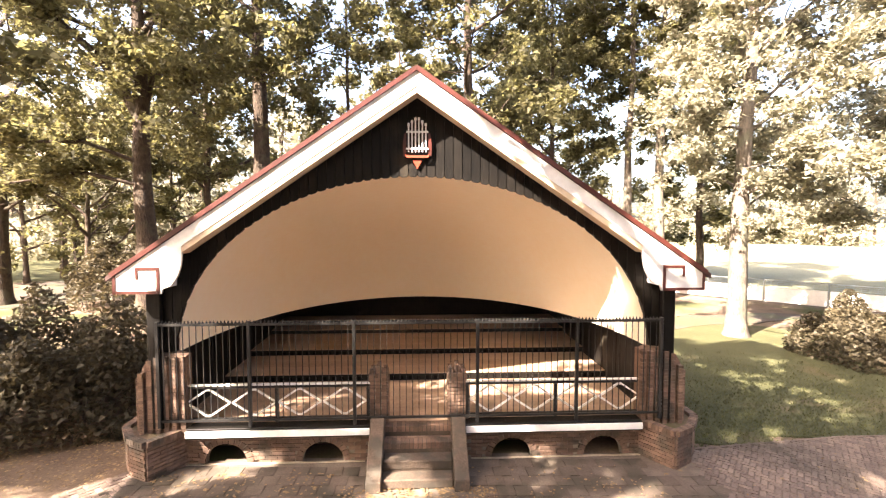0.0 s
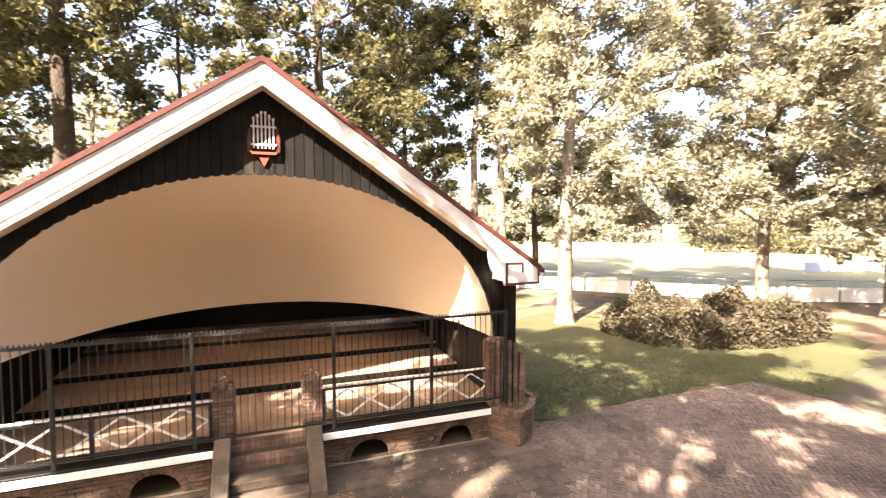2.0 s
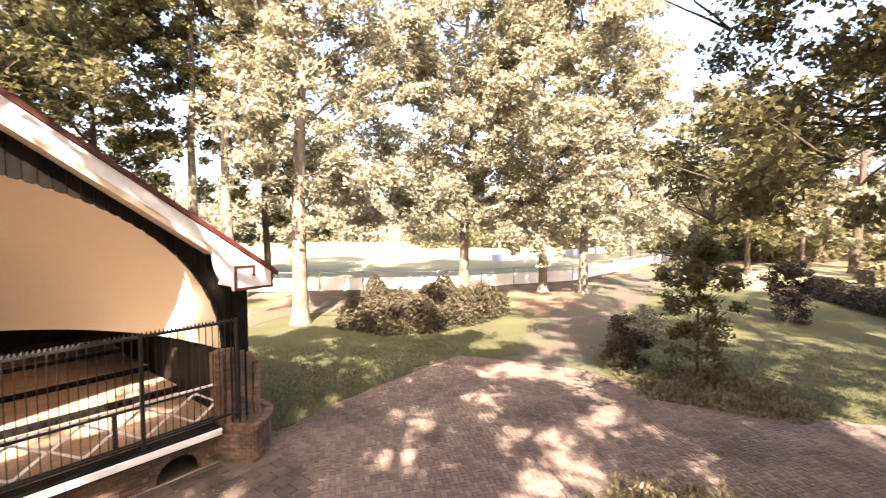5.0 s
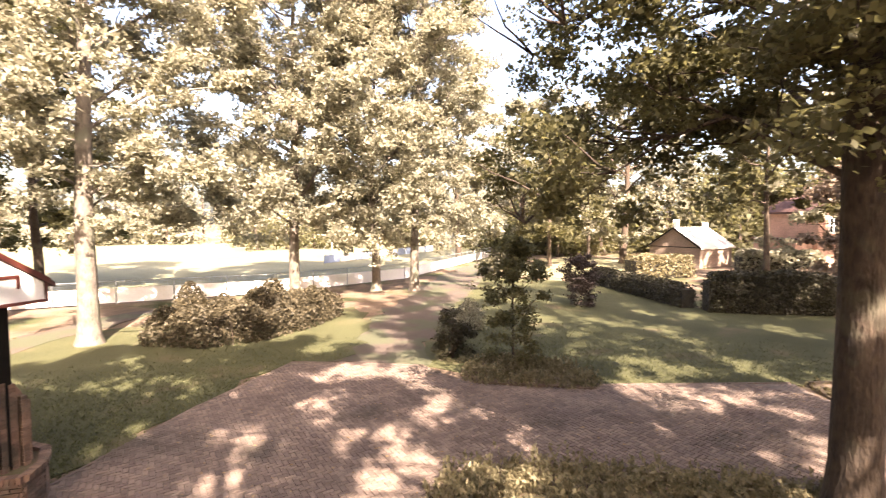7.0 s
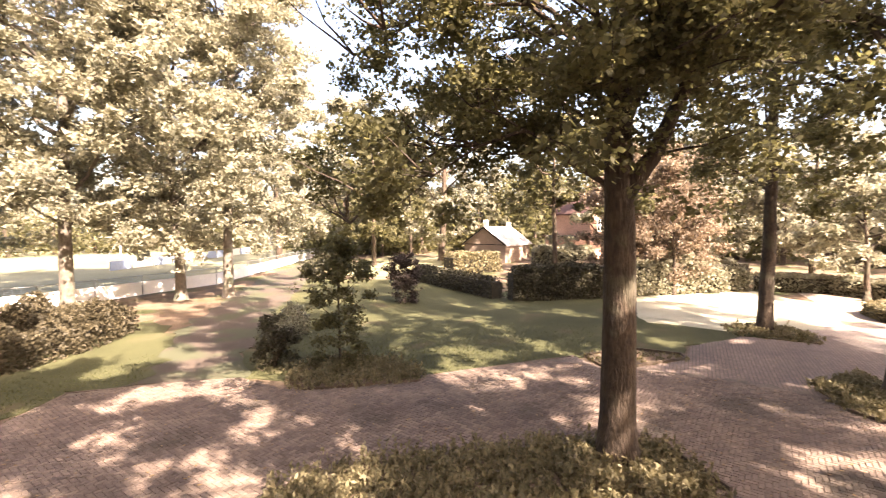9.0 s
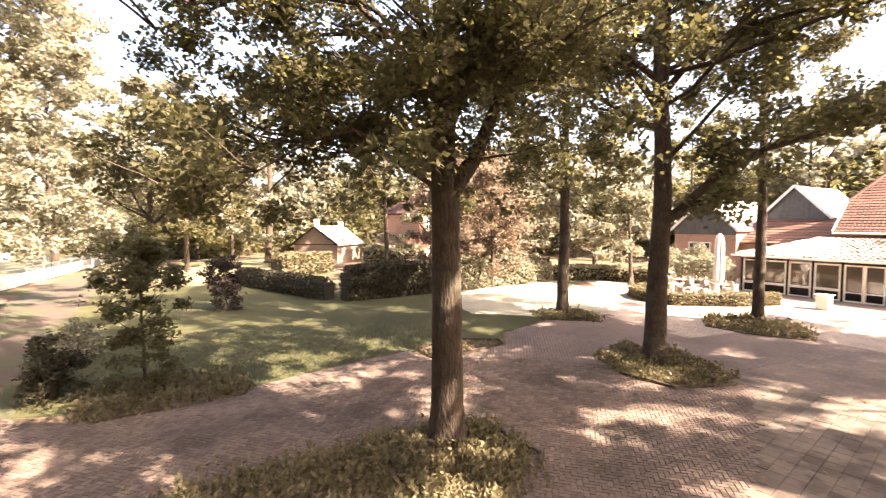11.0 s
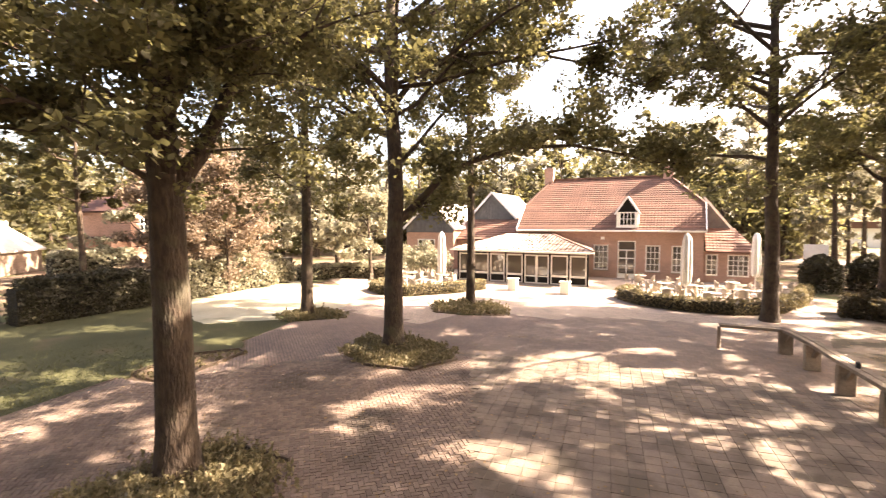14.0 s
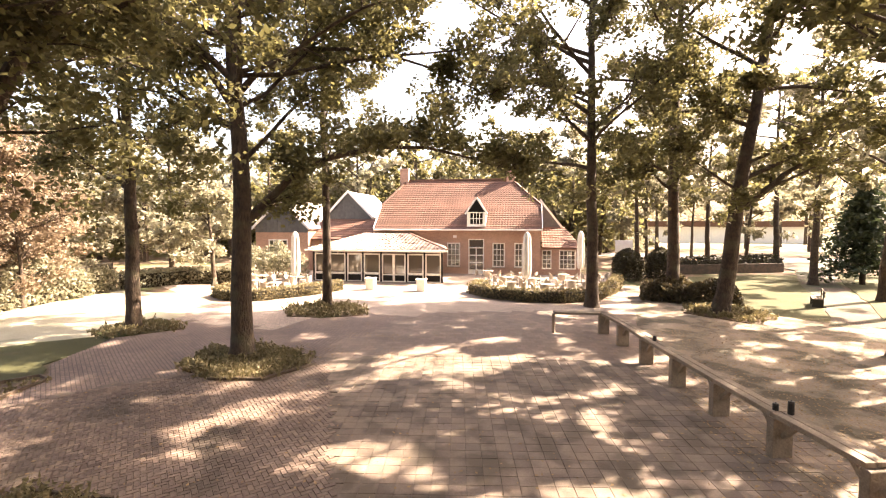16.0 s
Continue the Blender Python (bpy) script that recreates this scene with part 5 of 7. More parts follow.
# the side towards the house door closes in towards the wall
SKEW = 1.25
for x, skew in ((X0, 0.0), (X1, SKEW)):
    at_side = lambda y, z: (x - skew * (y - YF) / -YF, y, z)
    for k in range(4):
        y0, y1 = YF + 0.13 + k * 1.5, YF + 0.13 + k * 1.5 + 1.48
        f = part("side_frame", bar(bmesh.new(), at_side(y0 + 0.07, 0.585), at_side(y1, 0.585), 0.08, 0.07), FRAME, cons)
        part("mullion", boxes(((at_side(y0, 0)[0] - 0.04, y0, 0.55), (at_side(y0, 0)[0] + 0.04, y0 + 0.07, GH))), FRAME, f)
        part("side_pane", bar(bmesh.new(), at_side(y0 + 0.07, (0.62 + GH) / 2), at_side(y1, (0.62 + GH) / 2), 0.01, GH - 0.62), LIT_GLASS, cons)
        part("side_panel", bar(bmesh.new(), at_side(y0, 0.275), at_side(y1, 0.275), 0.06, 0.55), BLACK_WOOD, cons)
    part("side_beam", bar(bmesh.new(), at_side(YF + 0.141, GH + 0.15), at_side(-0.05, GH + 0.15), 0.2, 0.3), FRAME, cons)
part("floor", boxes(((X0, YF + 0.1, 0.0), (X1 - SKEW, -0.05, 0.03))), TILE, cons)
pantiles(cons, 13, lambda k: (X0 - 0.45 + 2.6 * k, X1 + 0.45 - 4.6 * k), lambda x, k: (x, YF - 0.4 + 6.3 * k, GH + 0.3 + 1.05 * k), PALE_TILE, 0.32, "pale weathered pantile roof", 0.04)
v = [(X1 + 0.45, YF - 0.4, GH + 0.32), (X1 + 0.45 - SKEW, -0.05, GH + 0.32), (X1 - 4.15, -0.1, GH + 1.36)]
link_mesh("hip", v, [(0, 1, 2)], PALE_TILE, cons)
v = [(X0 - 0.45, YF - 0.4, GH + 0.32), (X0 - 0.45, -0.05, GH + 0.32), (X0 + 2.15, -0.1, GH + 1.36)]
link_mesh("hip", v, [(0, 2, 1)], PALE_TILE, cons)
part("hip_ridge", bar(bmesh.new(), (X1 + 0.45, YF - 0.4, GH + 0.38), (X1 - 4.15, -0.1, GH + 1.44), 0.18, 0.12), ROOF_TILE, cons)
part("gutter", boxes(((X0 - 0.5, YF - 0.52, GH + 0.2), (X1 + 0.5, YF - 0.4, GH + 0.3)), bevel=0.02), FRAME, cons)

# ---- far buildings ----
hut = thing("brick_hut", "small brown brick hut with pale pitched roof", "hut", pose(55.95, -8.0, 0, 0, 0, -128.5))
part("wall", prism([(-2.75, 0), (2.75, 0), (2.75, 2.1), (0, 3.95), (-2.75, 2.1)], -3, 3), BEIGE_BRICK, hut)
for s in (-1, 1):
    o = [(s * 3.0, 1.92), (0, 3.97), (0, 4.12), (s * 3.0, 2.07)]
    part("roof", prism(o, -3.25, 3.25), GREY_TILE, hut, "pale sunlit roof slope")
    part("verge_board", bar(bmesh.new(), (s * 3.0, -3.27, 1.98), (0, -3.27, 4.03), 0.04, 0.16), BLACK_WOOD, hut)
part("tie_band", boxes(((-2.75, -3.04, 2.02), (2.75, -3.0, 2.1))), BLACK_WOOD, hut)
for y, top in ((-2.7, 4.9), (2.7, 4.6)):
    part("chimney", boxes(((-0.22, y - 0.22, 3.7), (0.22, y + 0.22, top)), bevel=0.01), FRAME, hut, "pale rendered chimney")
cottage = thing("brick_house", "tall red brick house half hidden by trees", "house", pose(52.75, -17.85, 0, 0, 0, -60))
part("wall", prism([(-2.6, 0), (2.6, 0), (2.6, 5.6), (0, 7.7), (-2.6, 5.6)], -2.6, 2.6), HOUSE_BRICK, cottage)
for s in (-1, 1):
    part("roof", prism([(s * 2.9, 5.38), (0, 7.72), (0, 7.9), (s * 2.9, 5.56)], -2.9, 2.9), STAND_TILE, cottage)
part("porch_roof", boxes(((-4.6, -2.4, 3.0), (-2.61, 2.4, 3.16)), bevel=0.02), STAND_TILE, cottage, "dark lean-to roof")
part("porch_wall", boxes(((-4.4, -2.2, 0), (-2.61, 2.2, 2.99))), HOUSE_BRICK, cottage)
for y in (-1.7, 0.5):
    window(cottage, -0.6 + y * 0.55, 0.4 + y * 0.55, 3.6, 5.0, -2.63, 2, 2)

sheds = thing("long_shed", "long low shed with orange-red roof beyond the road", "shed", pose(-10, -118, 0, 0, 0, 8))
part("wall", boxes(((-30, 0, 0), (30, 8, 3.4))), WHITE_PAINT, sheds)
part("roof", prism([(-30.5, 3.4), (30.5, 3.4), (30.0, 4.6), (-30.0, 4.6)], -0.6, 8.6), ROOF_TILE, sheds)

# ---- trees near the paving ----
OAK = "mature oak with furrowed brown trunk and dappled green crown"
tree(8.6, -3.55, 0.7, 20, 5.6, 5.4, 99000, 0.118, 21, "stout oak with forked trunk in a planted bed", paths=[bough(68, 0.055, 5.2, 5.8, 1.2, 1.9), bough(88, 0.055, 5.5, 4.2, 0.7, 1.5), bough(50, 0.055, 6.2, 5.2, 1.2, 1.5), bough(68, 0.055, 7.4, 5.6, 1.8, 1.0), bough(100, 0.055, 7.0, 4.2, 1.3, 0.7), bough(35, 0.055, 6.6, 4.6, 1.2, 0.6), bough(80, 0.055, 9.0, 5.0, 1.8, 0.6), bough(62, 0.055, 10.6, 5.6, 1.6, 0.5), bough(95, 0.055, 11.8, 5.2, 1.6, 0.5), bough(76, 0.055, 13.2, 5.0, 1.5, 0.4), bough(160, 0.04, 6.2, 1.7, 0.6, 0.3), bough(-170, 0.04, 7.0, 2.0, 0.6, 0.6), bough(-150, 0.055, 6.4, 2.3, 1.1, 0.2), (-112, 0.2, [(0.1, 5.1), (0.5, 5.7), (1.0, 6.8), (1.5, 8.6), (2.0, 11)])], limbs=[(7.2, -100, 5.0, 1.2, 0.1)] + [(11.5 + 0.5 * k, 30 + 32 * k, 8.5, 0.15, 0.09) for k in range(4)], count=20, spread=0.2, per_tip=26, wide=0.5, fill=0.28, cling=6, corners=4, group="plaza oaks")
tree(11.4, -12.1, 0.72, 23, 7.6, 6.8, 66000, 0.2, 22, "tall oak with a long low bending limb", paths=[(-137, 0.16, [(0.2, 4.6), (0.6, 5.0), (1.5, 6.0), (2.7, 6.7), (4.6, 7.2), (6.5, 7.3), (8.6, 7.0), (9.6, 6.7)]), (-140, 0.12, [(0.1, 8.6), (0.8, 9.6), (2.2, 10.3), (4.5, 10.6), (7, 10.2), (9, 9.4)]), (40, 0.13, [(0.1, 8.2), (0.8, 9.4), (1.9, 11), (2.6, 13)])], limbs=[(6.4, -130, 4.6, 0.9, 0.09), (9.0, 60, 5, 1.0, 0.12), (8.2, -140, 5.5, 0.9, 0.08), (9.2, -135, 9.5, 0.28, 0.09), (11, -125, 9.5, 0.35, 0.09), (12.5, -145, 9, 0.4, 0.09), (9.3, -165, 7.5, 0.35, 0.08), (10.2, -110, 8, 0.3, 0.08)], group="plaza oaks", count=16, corners=4, fill=0.35)
tree(18.7, -13.8, 0.62, 21, 4.8, 5.2, 36000, 0.2, 23, "slim dark-trunked oak at the lawn edge", group="plaza oaks", count=18, corners=4, fill=0.35)
tree(13.7, -20.5, 0.5, 20, 3.2, 8.5, 15000, 0.2, 24, "slim oak in a small planted bed", group="plaza oaks", count=16)
tree(0.8, -25.6, 0.66, 25, 7.2, 6.5, 40000, 0.22, 25, OAK, limbs=[(8.6, 20, 5.0, 0.6, 0.13), (9.2, -160, 4.0, 0.8, 0.1), (10, 45, 8, 0.3, 0.13), (11, 10, 7, 0.4, 0.13), (13, 35, 8, 0.35, 0.12), (12, 60, 8, 0.3, 0.12)], group="plaza oaks", count=16, corners=4, fill=0.28)
tree(-3.5, -29.6, 0.74, 24, 5.4, 5.5, 26000, 0.22, 26, OAK, limbs=[(7.0, 25, 4, 0.7, 0.1)], group="plaza oaks", count=16, corners=4, fill=0.28)
tree(-5.2, -25.7, 0.8, 25, 6.6, 5.2, 29000, 0.22, 27, "leaning oak with a heavy side limb", lean=(-0.13, -0.047), limbs=[(5.0, -160, 5.5, 0.5, 0.2), (9.0, 15, 4, 0.7, 0.12), (6.5, -170, 6, 0.6, 0.13)], group="plaza oaks", count=16, corners=4, fill=0.28)
# field oaks, with leaves and bark lightened as if sunlit
tree(11.6, 18.2, 0.74, 23, 3.5, 4.4, 58000, 0.23, 28, "tall oak with pale sunlit trunk on the lawn", paths=[(-32, 0.08, [(0.2, 8), (2, 9.5), (4.5, 10.2), (7.5, 9.8)]), (-20, 0.08, [(0.2, 11), (2, 12.6), (5, 13.2), (8, 12.6)]), (-50, 0.07, [(0.2, 5.5), (1.5, 6.4), (3.5, 6.5), (5.8, 5.6)]), (-38, 0.07, [(0.2, 14), (2, 15.6), (5, 16), (7.5, 15.4)])], leaf_m=PALE_LIT_LEAF, group="field oaks", count=24, bark=PALE_LIT_BARK)
tree(24.2, 18.7, 0.72, 22, 7.8, 3.9, 80000, 0.26, 29, "leafy oak beside the field fence", paths=[(128, 0.08, [(0.2, 7), (2, 8.6), (5, 9.2), (8.5, 8.6)]), (140, 0.08, [(0.2, 11), (2, 12.6), (5, 13.4), (8.5, 13)]), (120, 0.07, [(0.2, 4.5), (1.5, 5.4), (3.5, 5.4), (6, 4.6)])], leaf_m=PALE_LIT_LEAF, group="field oaks", count=24, bark=PALE_LIT_BARK)
tree(27.7, 14.8, 0.62, 21, 6.4, 3.8, 52000, 0.26, 30, OAK, leaf_m=PALE_LIT_LEAF, group="field oaks", count=24, bark=PALE_LIT_BARK)
tree(28.6, 12.4, 0.62, 22, 6.8, 3.6, 52000, 0.26, 31, OAK, leaf_m=PALE_LIT_LEAF, group="field oaks", count=24, bark=PALE_LIT_BARK)
# behind and beside the bandstand
def polar(r, az):
    return r * math.sin(radians(az)), r * math.cos(radians(az))


tree(*polar(25, -32.6), 1.0, 24, 7, 8.0, 44000, 0.25, 32, "large old oak with spreading limbs", paths=[(213, 0.26, [(0.1, 9.2), (0.7, 10.4), (1.5, 11.5), (2.6, 12.6), (3.7, 13.6), (5.5, 15)]), (33, 0.16, [(0.1, 9.4), (0.4, 10.6), (0.7, 12), (0.9, 14)]), (213, 0.1, [(0.2, 7.2), (2, 7.9), (4.2, 7.7), (7.5, 6.4)]), (205, 0.1, [(0.2, 6.2), (2, 6.6), (4.5, 6.1), (7.5, 4.8)])], group="park oaks", count=18)
tree(*polar(35, -43.6), 0.85, 22, 7, 4.5, 26000, 0.32, 33, OAK, limbs=[(6, -10, 6, 0.3, 0.14)], group="park oaks", count=18)
tree(*polar(24, -21.5), 1.05, 26, 6, 10.5, 34000, 0.27, 34, "thick straight oak trunk behind the bandstand", group="park oaks", count=18)
tree(*polar(33, -26.8), 0.6, 21, 5, 4.0, 22000, 0.3, 35, OAK, group="park oaks", count=18)
tree(*polar(26, -11.4), 0.34, 22, 3.0, 8.0, 2600, 0.26, 36, "thin sparse tree behind the bandstand", group="park oaks", spread=0.3)
tree(*polar(23, 3.4), 0.72, 25, 5.5, 8.0, 30000, 0.27, 37, OAK, group="park oaks", count=16)
tree(*polar(31, 13), 0.5, 21, 5.5, 4.0, 34000, 0.3, 38, OAK, group="park oaks", count=16)
tree(*polar(29, 21.7), 0.62, 23, 4.2, 12.5, 16000, 0.28, 39, "tall straight pale trunk behind the bandstand", group="park oaks", count=16, bark=PALE_LIT_BARK)
tree(*polar(29.5, 25.1), 0.72, 23, 4.2, 12.5, 16000, 0.28, 40, "tall straight pale trunk behind the bandstand", group="park oaks", count=16, bark=PALE_LIT_BARK)
tree(*polar(42, -5), 0.6, 23, 7, 5.0, 12000, 0.45, 41, OAK, group="park oaks", count=16)
tree(*polar(44, 8), 0.6, 23, 7, 5.0, 12000, 0.45, 42, OAK, group="park oaks", count=16)
tree(*polar(40, 29), 0.6, 21, 6, 3.6, 22000, 0.36, 43, OAK, group="park oaks", count=18)
tree(*polar(36, -37.5), 0.4, 13, 6, 2.0, 9000, 0.3, 44, "low-branched oak among the park trees", group="park oaks", count=18)
tree(*polar(42, -30), 0.4, 14, 6, 2.0, 9000, 0.34, 45, "low-branched oak among the park trees", group="park oaks", count=18)
tree(*polar(46, -42), 0.4, 14, 6, 2.0, 9000, 0.36, 46, "low-branched oak among the park trees", group="park oaks", count=18)
# unseen shade trees added on the open side, placed to dapple the paving
low_tops = {(-3.6, -6.6): 15, (-9.2, -19.3): 16}
for i, (x, y, z, *n) in enumerate([(-8, -5, 8, 2900), (-12.5, -9, 7, 6500), (-14, -18, 7, 3400), (-18, -12, 7), (-22.5, -1.5, 8, 1700), (-16.5, 11, 6, 6500), (-24, 3, 7, 2200), (-25, -20, 6, 4600), (-3.6, -6.6, 10, 1700), (-15, 5.5, 7, 1200), (-18, -25, 7, 3800), (-15.5, -29.5, 7, 2600), (-9.2, -19.3, 9, 2400)]):
    tree(x, y, 0.7, low_tops.get((x, y), 19), 5.4, z, int(2.6 * (n or [5200])[0]), 0.33, 50 + i, OAK, group="shade oaks", count=14, per_tip=24, spread=0.3, wide=0.75)
# more unseen crowns, set and leaned to steer where shade falls
tree(-5.5, -3.2, 0.5, 17, 3.6, 10.5, 5500, 0.3, 98, OAK, group="shade oaks", lean=(0.27, 0.12), count=12, per_tip=24, spread=0.3, wide=0.7)
tree(-4.2, -0.8, 0.6, 15, 4.8, 10.0, 8500, 0.32, 49, OAK, group="shade oaks", lean=(0.17, 0.34), count=14, per_tip=24, spread=0.3, wide=0.75)
tree(-8.5, -15.6, 0.6, 22, 4.4, 11, 20000, 0.33, 47, OAK, group="shade oaks", limbs=[(14, -12, 7.5, 0.15, 0.1), (15.5, -28, 7.5, 0.2, 0.1), (16.5, 2, 7.5, 0.2, 0.1), (17, -5, 8, 0.2, 0.1), (16, 10, 8, 0.15, 0.1), (17.5, 35, 7.5, 0.15, 0.1), (18, 25, 8, 0.15, 0.1), (18.5, 15, 8, 0.15, 0.1), (15.5, 22, 8, 0.12, 0.1), (16.5, 32, 8, 0.12, 0.1), (14, 22, 7.5, 0.1, 0.1), (12, -5, 6, 0.1, 0.1), (12.5, -30, 6, 0.1, 0.1), (11.5, 20, 5, 0.1, 0.1), (12, 45, 5, 0.1, 0.1)], count=4, fill=0.12, per_tip=24, spread=0.3, wide=0.75)
tree(-7.9, -1.6, 0.45, 15, 2.5, 8.0, 9000, 0.28, 92, OAK, group="shade oaks", count=12, per_tip=24, spread=0.28, wide=0.7)
tree(-12.8, -5.2, 0.45, 20, 3.6, 12, 7000, 0.28, 48, OAK, group="shade oaks", count=12, per_tip=24, spread=0.28, wide=0.7)
tree(-12.6, 0.1, 0.3, 13.5, 2.0, 8.0, 5200, 0.26, 97, OAK, group="shade oaks", count=10, per_tip=24, spread=0.26, wide=0.55)
tree(-17.2, 0.4, 0.4, 14, 2.7, 6.5, 7000, 0.28, 96, OAK, group="shade oaks", count=12, per_tip=24, spread=0.28, wide=0.7)
# farther ones; the pale-leaved have sunlight mixed into their leaf colour
tree(*polar(58, 79.8), 0.8, 20, 7, 3.6, 13000, 0.48, 61, OAK, leaf_m=PALE_LIT_LEAF, group="far trees", count=18)
tree(*polar(56, 91.3), 0.9, 20, 7, 4.0, 16000, 0.48, 62, "broad oak with sunlit trunk", leaf_m=PALE_LIT_LEAF, group="far trees", count=18)
tree(*polar(52, 72), 0.7, 20, 6, 3.2, 13000, 0.48, 63, OAK, leaf_m=PALE_LIT_LEAF, group="far trees", count=18)
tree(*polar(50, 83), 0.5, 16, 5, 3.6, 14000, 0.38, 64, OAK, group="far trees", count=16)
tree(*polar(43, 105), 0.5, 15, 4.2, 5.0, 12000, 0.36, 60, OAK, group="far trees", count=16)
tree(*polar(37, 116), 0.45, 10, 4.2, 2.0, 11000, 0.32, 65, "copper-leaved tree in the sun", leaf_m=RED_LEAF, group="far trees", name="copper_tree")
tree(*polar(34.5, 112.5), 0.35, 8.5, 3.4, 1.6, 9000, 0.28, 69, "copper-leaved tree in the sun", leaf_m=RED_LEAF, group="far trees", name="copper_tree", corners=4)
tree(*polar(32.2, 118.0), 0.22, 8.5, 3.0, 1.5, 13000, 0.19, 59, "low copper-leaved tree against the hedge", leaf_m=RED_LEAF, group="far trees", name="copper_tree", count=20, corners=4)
tree(*polar(46, 121), 0.5, 13, 5, 2.6, 11000, 0.42, 66, OAK, leaf_m=PALE_LIT_LEAF, group="far trees")
tree(*polar(44, 130), 0.5, 12, 4.5, 2.0, 11000, 0.4, 67, OAK, leaf_m=PALE_LIT_LEAF, group="far trees")
tree(*polar(36, 134), 0.35, 7, 3.0, 1.6, 7000, 0.3, 68, OAK, leaf_m=PALE_LIT_LEAF, group="far trees")
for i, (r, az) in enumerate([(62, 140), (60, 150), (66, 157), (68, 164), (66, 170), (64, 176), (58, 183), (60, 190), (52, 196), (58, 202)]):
    tree(*polar(r, az), 0.6, 16 + i % 3, 6.5, 4.0 if i < 6 else 7.0, 5200 if i < 6 else 4000, 0.56, 70 + i, OAK, group="far trees", per_tip=10, leaf_m=PALE_LIT_LEAF if i % 2 else None)
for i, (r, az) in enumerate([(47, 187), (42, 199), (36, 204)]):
    tree(*polar(r, az), 0.55, 19, 5.0, 7.0, 5000, 0.38, 90 + i, OAK, group="far trees", leaf_m=PALE_LIT_LEAF, count=16)

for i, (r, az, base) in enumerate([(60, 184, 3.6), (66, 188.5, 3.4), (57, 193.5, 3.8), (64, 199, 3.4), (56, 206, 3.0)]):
    tree(*polar(r, az), 0.4, 12, 4.6, base, 5000, 0.4, 110 + i, OAK, group="far trees", leaf_m=PALE_LIT_LEAF, count=14)
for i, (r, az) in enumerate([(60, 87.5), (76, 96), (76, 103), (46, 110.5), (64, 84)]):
    tree(*polar(r, az), 0.45, 15, 5.6, 2.4, 8500, 0.42, 120 + i, OAK, group="far trees", count=16, leaf_m=PALE_LIT_LEAF if i in (1, 3) else None)


def conifer(x, y, height, wide, seed, label, needle=0.3):
    rng = np.random.default_rng(seed)
    t = thing("conifer", label, "tree", pose(x, y, 0))
    v, f = [], []
    tube([(0, 0, -0.1), (0, 0, height * 0.5), (0, 0, height)], [0.2, 0.12, 0.02], 8, v, f)
    ends = []
    for i in range(90):
        z = height * (0.12 + 0.85 * i / 90)
        a, out = 2.4 * i, wide * (1 - (z / height) ** 1.3) * rng.uniform(0.7, 1.1)
        p, r = limb(rng, (0, 0, z), (math.cos(a), math.sin(a), 0.1), out, 0.03, -0.3, 0.1, 4)
        tube(p, r, 4, v, f)
        ends += p[1:]
    link_mesh("trunk", v, f, BARK, t)
    quads("crown", *leaf_cloud(rng, np.array([tuple(q) for q in ends]), 24, needle * 0.9, needle), NEEDLE, t)
    return t


conifer(-17, -41, 7.4, 3.3, 1, "dark drooping conifer beside the path")
tree(26.4, 1.5, 0.08, 2.9, 0.8, 0.6, 9000, 0.13, 94, "small dark purple-leaved tree on the lawn", leaf_m=PURPLE_LEAF, count=16, spread=0.13, tips=3, wide=0.3, fill=0.7, name="ornamental_tree")

# young tree, bush and planting at the paving edge
tree(14.6, 2.9, 0.09, 4.2, 1.15, 0.9, 8200, 0.12, 95, "young multi-branched sapling in a planted bed", leaf_m=OAK_LEAF, count=18, spread=0.12, tips=3, wide=0.28, fill=0.35, name="sapling", category="sapling")
tree(14.5, 4.9, 0.08, 1.35, 0.8, 0.12, 3600, 0.12, 93, "dark rounded evergreen shrub at the paving edge", leaf_m=DARK_LEAF, count=26, spread=0.13, tips=3, wide=0.2, fill=0.5, name="shrub", category="shrub")
shrub("shrub", "pale sunlit bush beside the path", "shrub", [(18.1, 5.2), (19.0, 4.9), (19.7, 5.5), (19.6, 6.2), (18.6, 6.4), (18.0, 5.9)], 1.1, 3, PALE_LIT_LEAF, 2500, 0.11, ragged=0.6)
shrub("shrub_bed", "long dark rhododendron bed on the lawn", "shrub", [(11.9, 16.2), (12.4, 13.6), (14.1, 12.3), (17, 11.9), (19.6, 12.2), (20.0, 13.6), (17, 15.2), (14, 16.6)], 1.5, 5, RHODO_LEAF, 30000, 0.13, ragged=0.8)
shrub("shrub_bed", "tall dark rhododendron thicket beside the bandstand", "shrub", [(-6.6, 9.4), (-8.6, 8.3), (-11.5, 8.6), (-13, 10.8), (-11, 12.4), (-8.4, 12.6), (-7.0, 12)], 1.95, 6, RHODO_LEAF, 27000, 0.13, ragged=1.2)
shrub("shrub_bed", "rounded dark shrub near the far path", "shrub", [(-20, 24.4), (-18.4, 22.8), (-15.6, 22.6), (-13.6, 24.4), (-14.2, 27.4), (-16.6, 28.4), (-19.2, 27)], 3.2, 7, RHODO_LEAF, 11000, 0.2, ragged=0.6)
shrub("shrub_bed", "sunlit mixed shrubs among the trees", "shrub", [(-36, 44), (-24, 44), (-20, 52), (-30, 56), (-38, 52)], 4.5, 8, PALE_LIT_LEAF, 12000, 0.5, ragged=0.5)
sprigs("ground_cover", "pale leafy ground cover round an oak", "ground cover", [(6.3, 2.6), (7.6, 2.8), (8.4, 1.4), (8.9, -1.2), (9.2, -3.4), (8.8, -4.6), (7.6, -4.9), (6.2, -3.6), (5.9, 0)], 0.3, 9, COVER_LEAF, 3536, 0.11, group="planted beds")
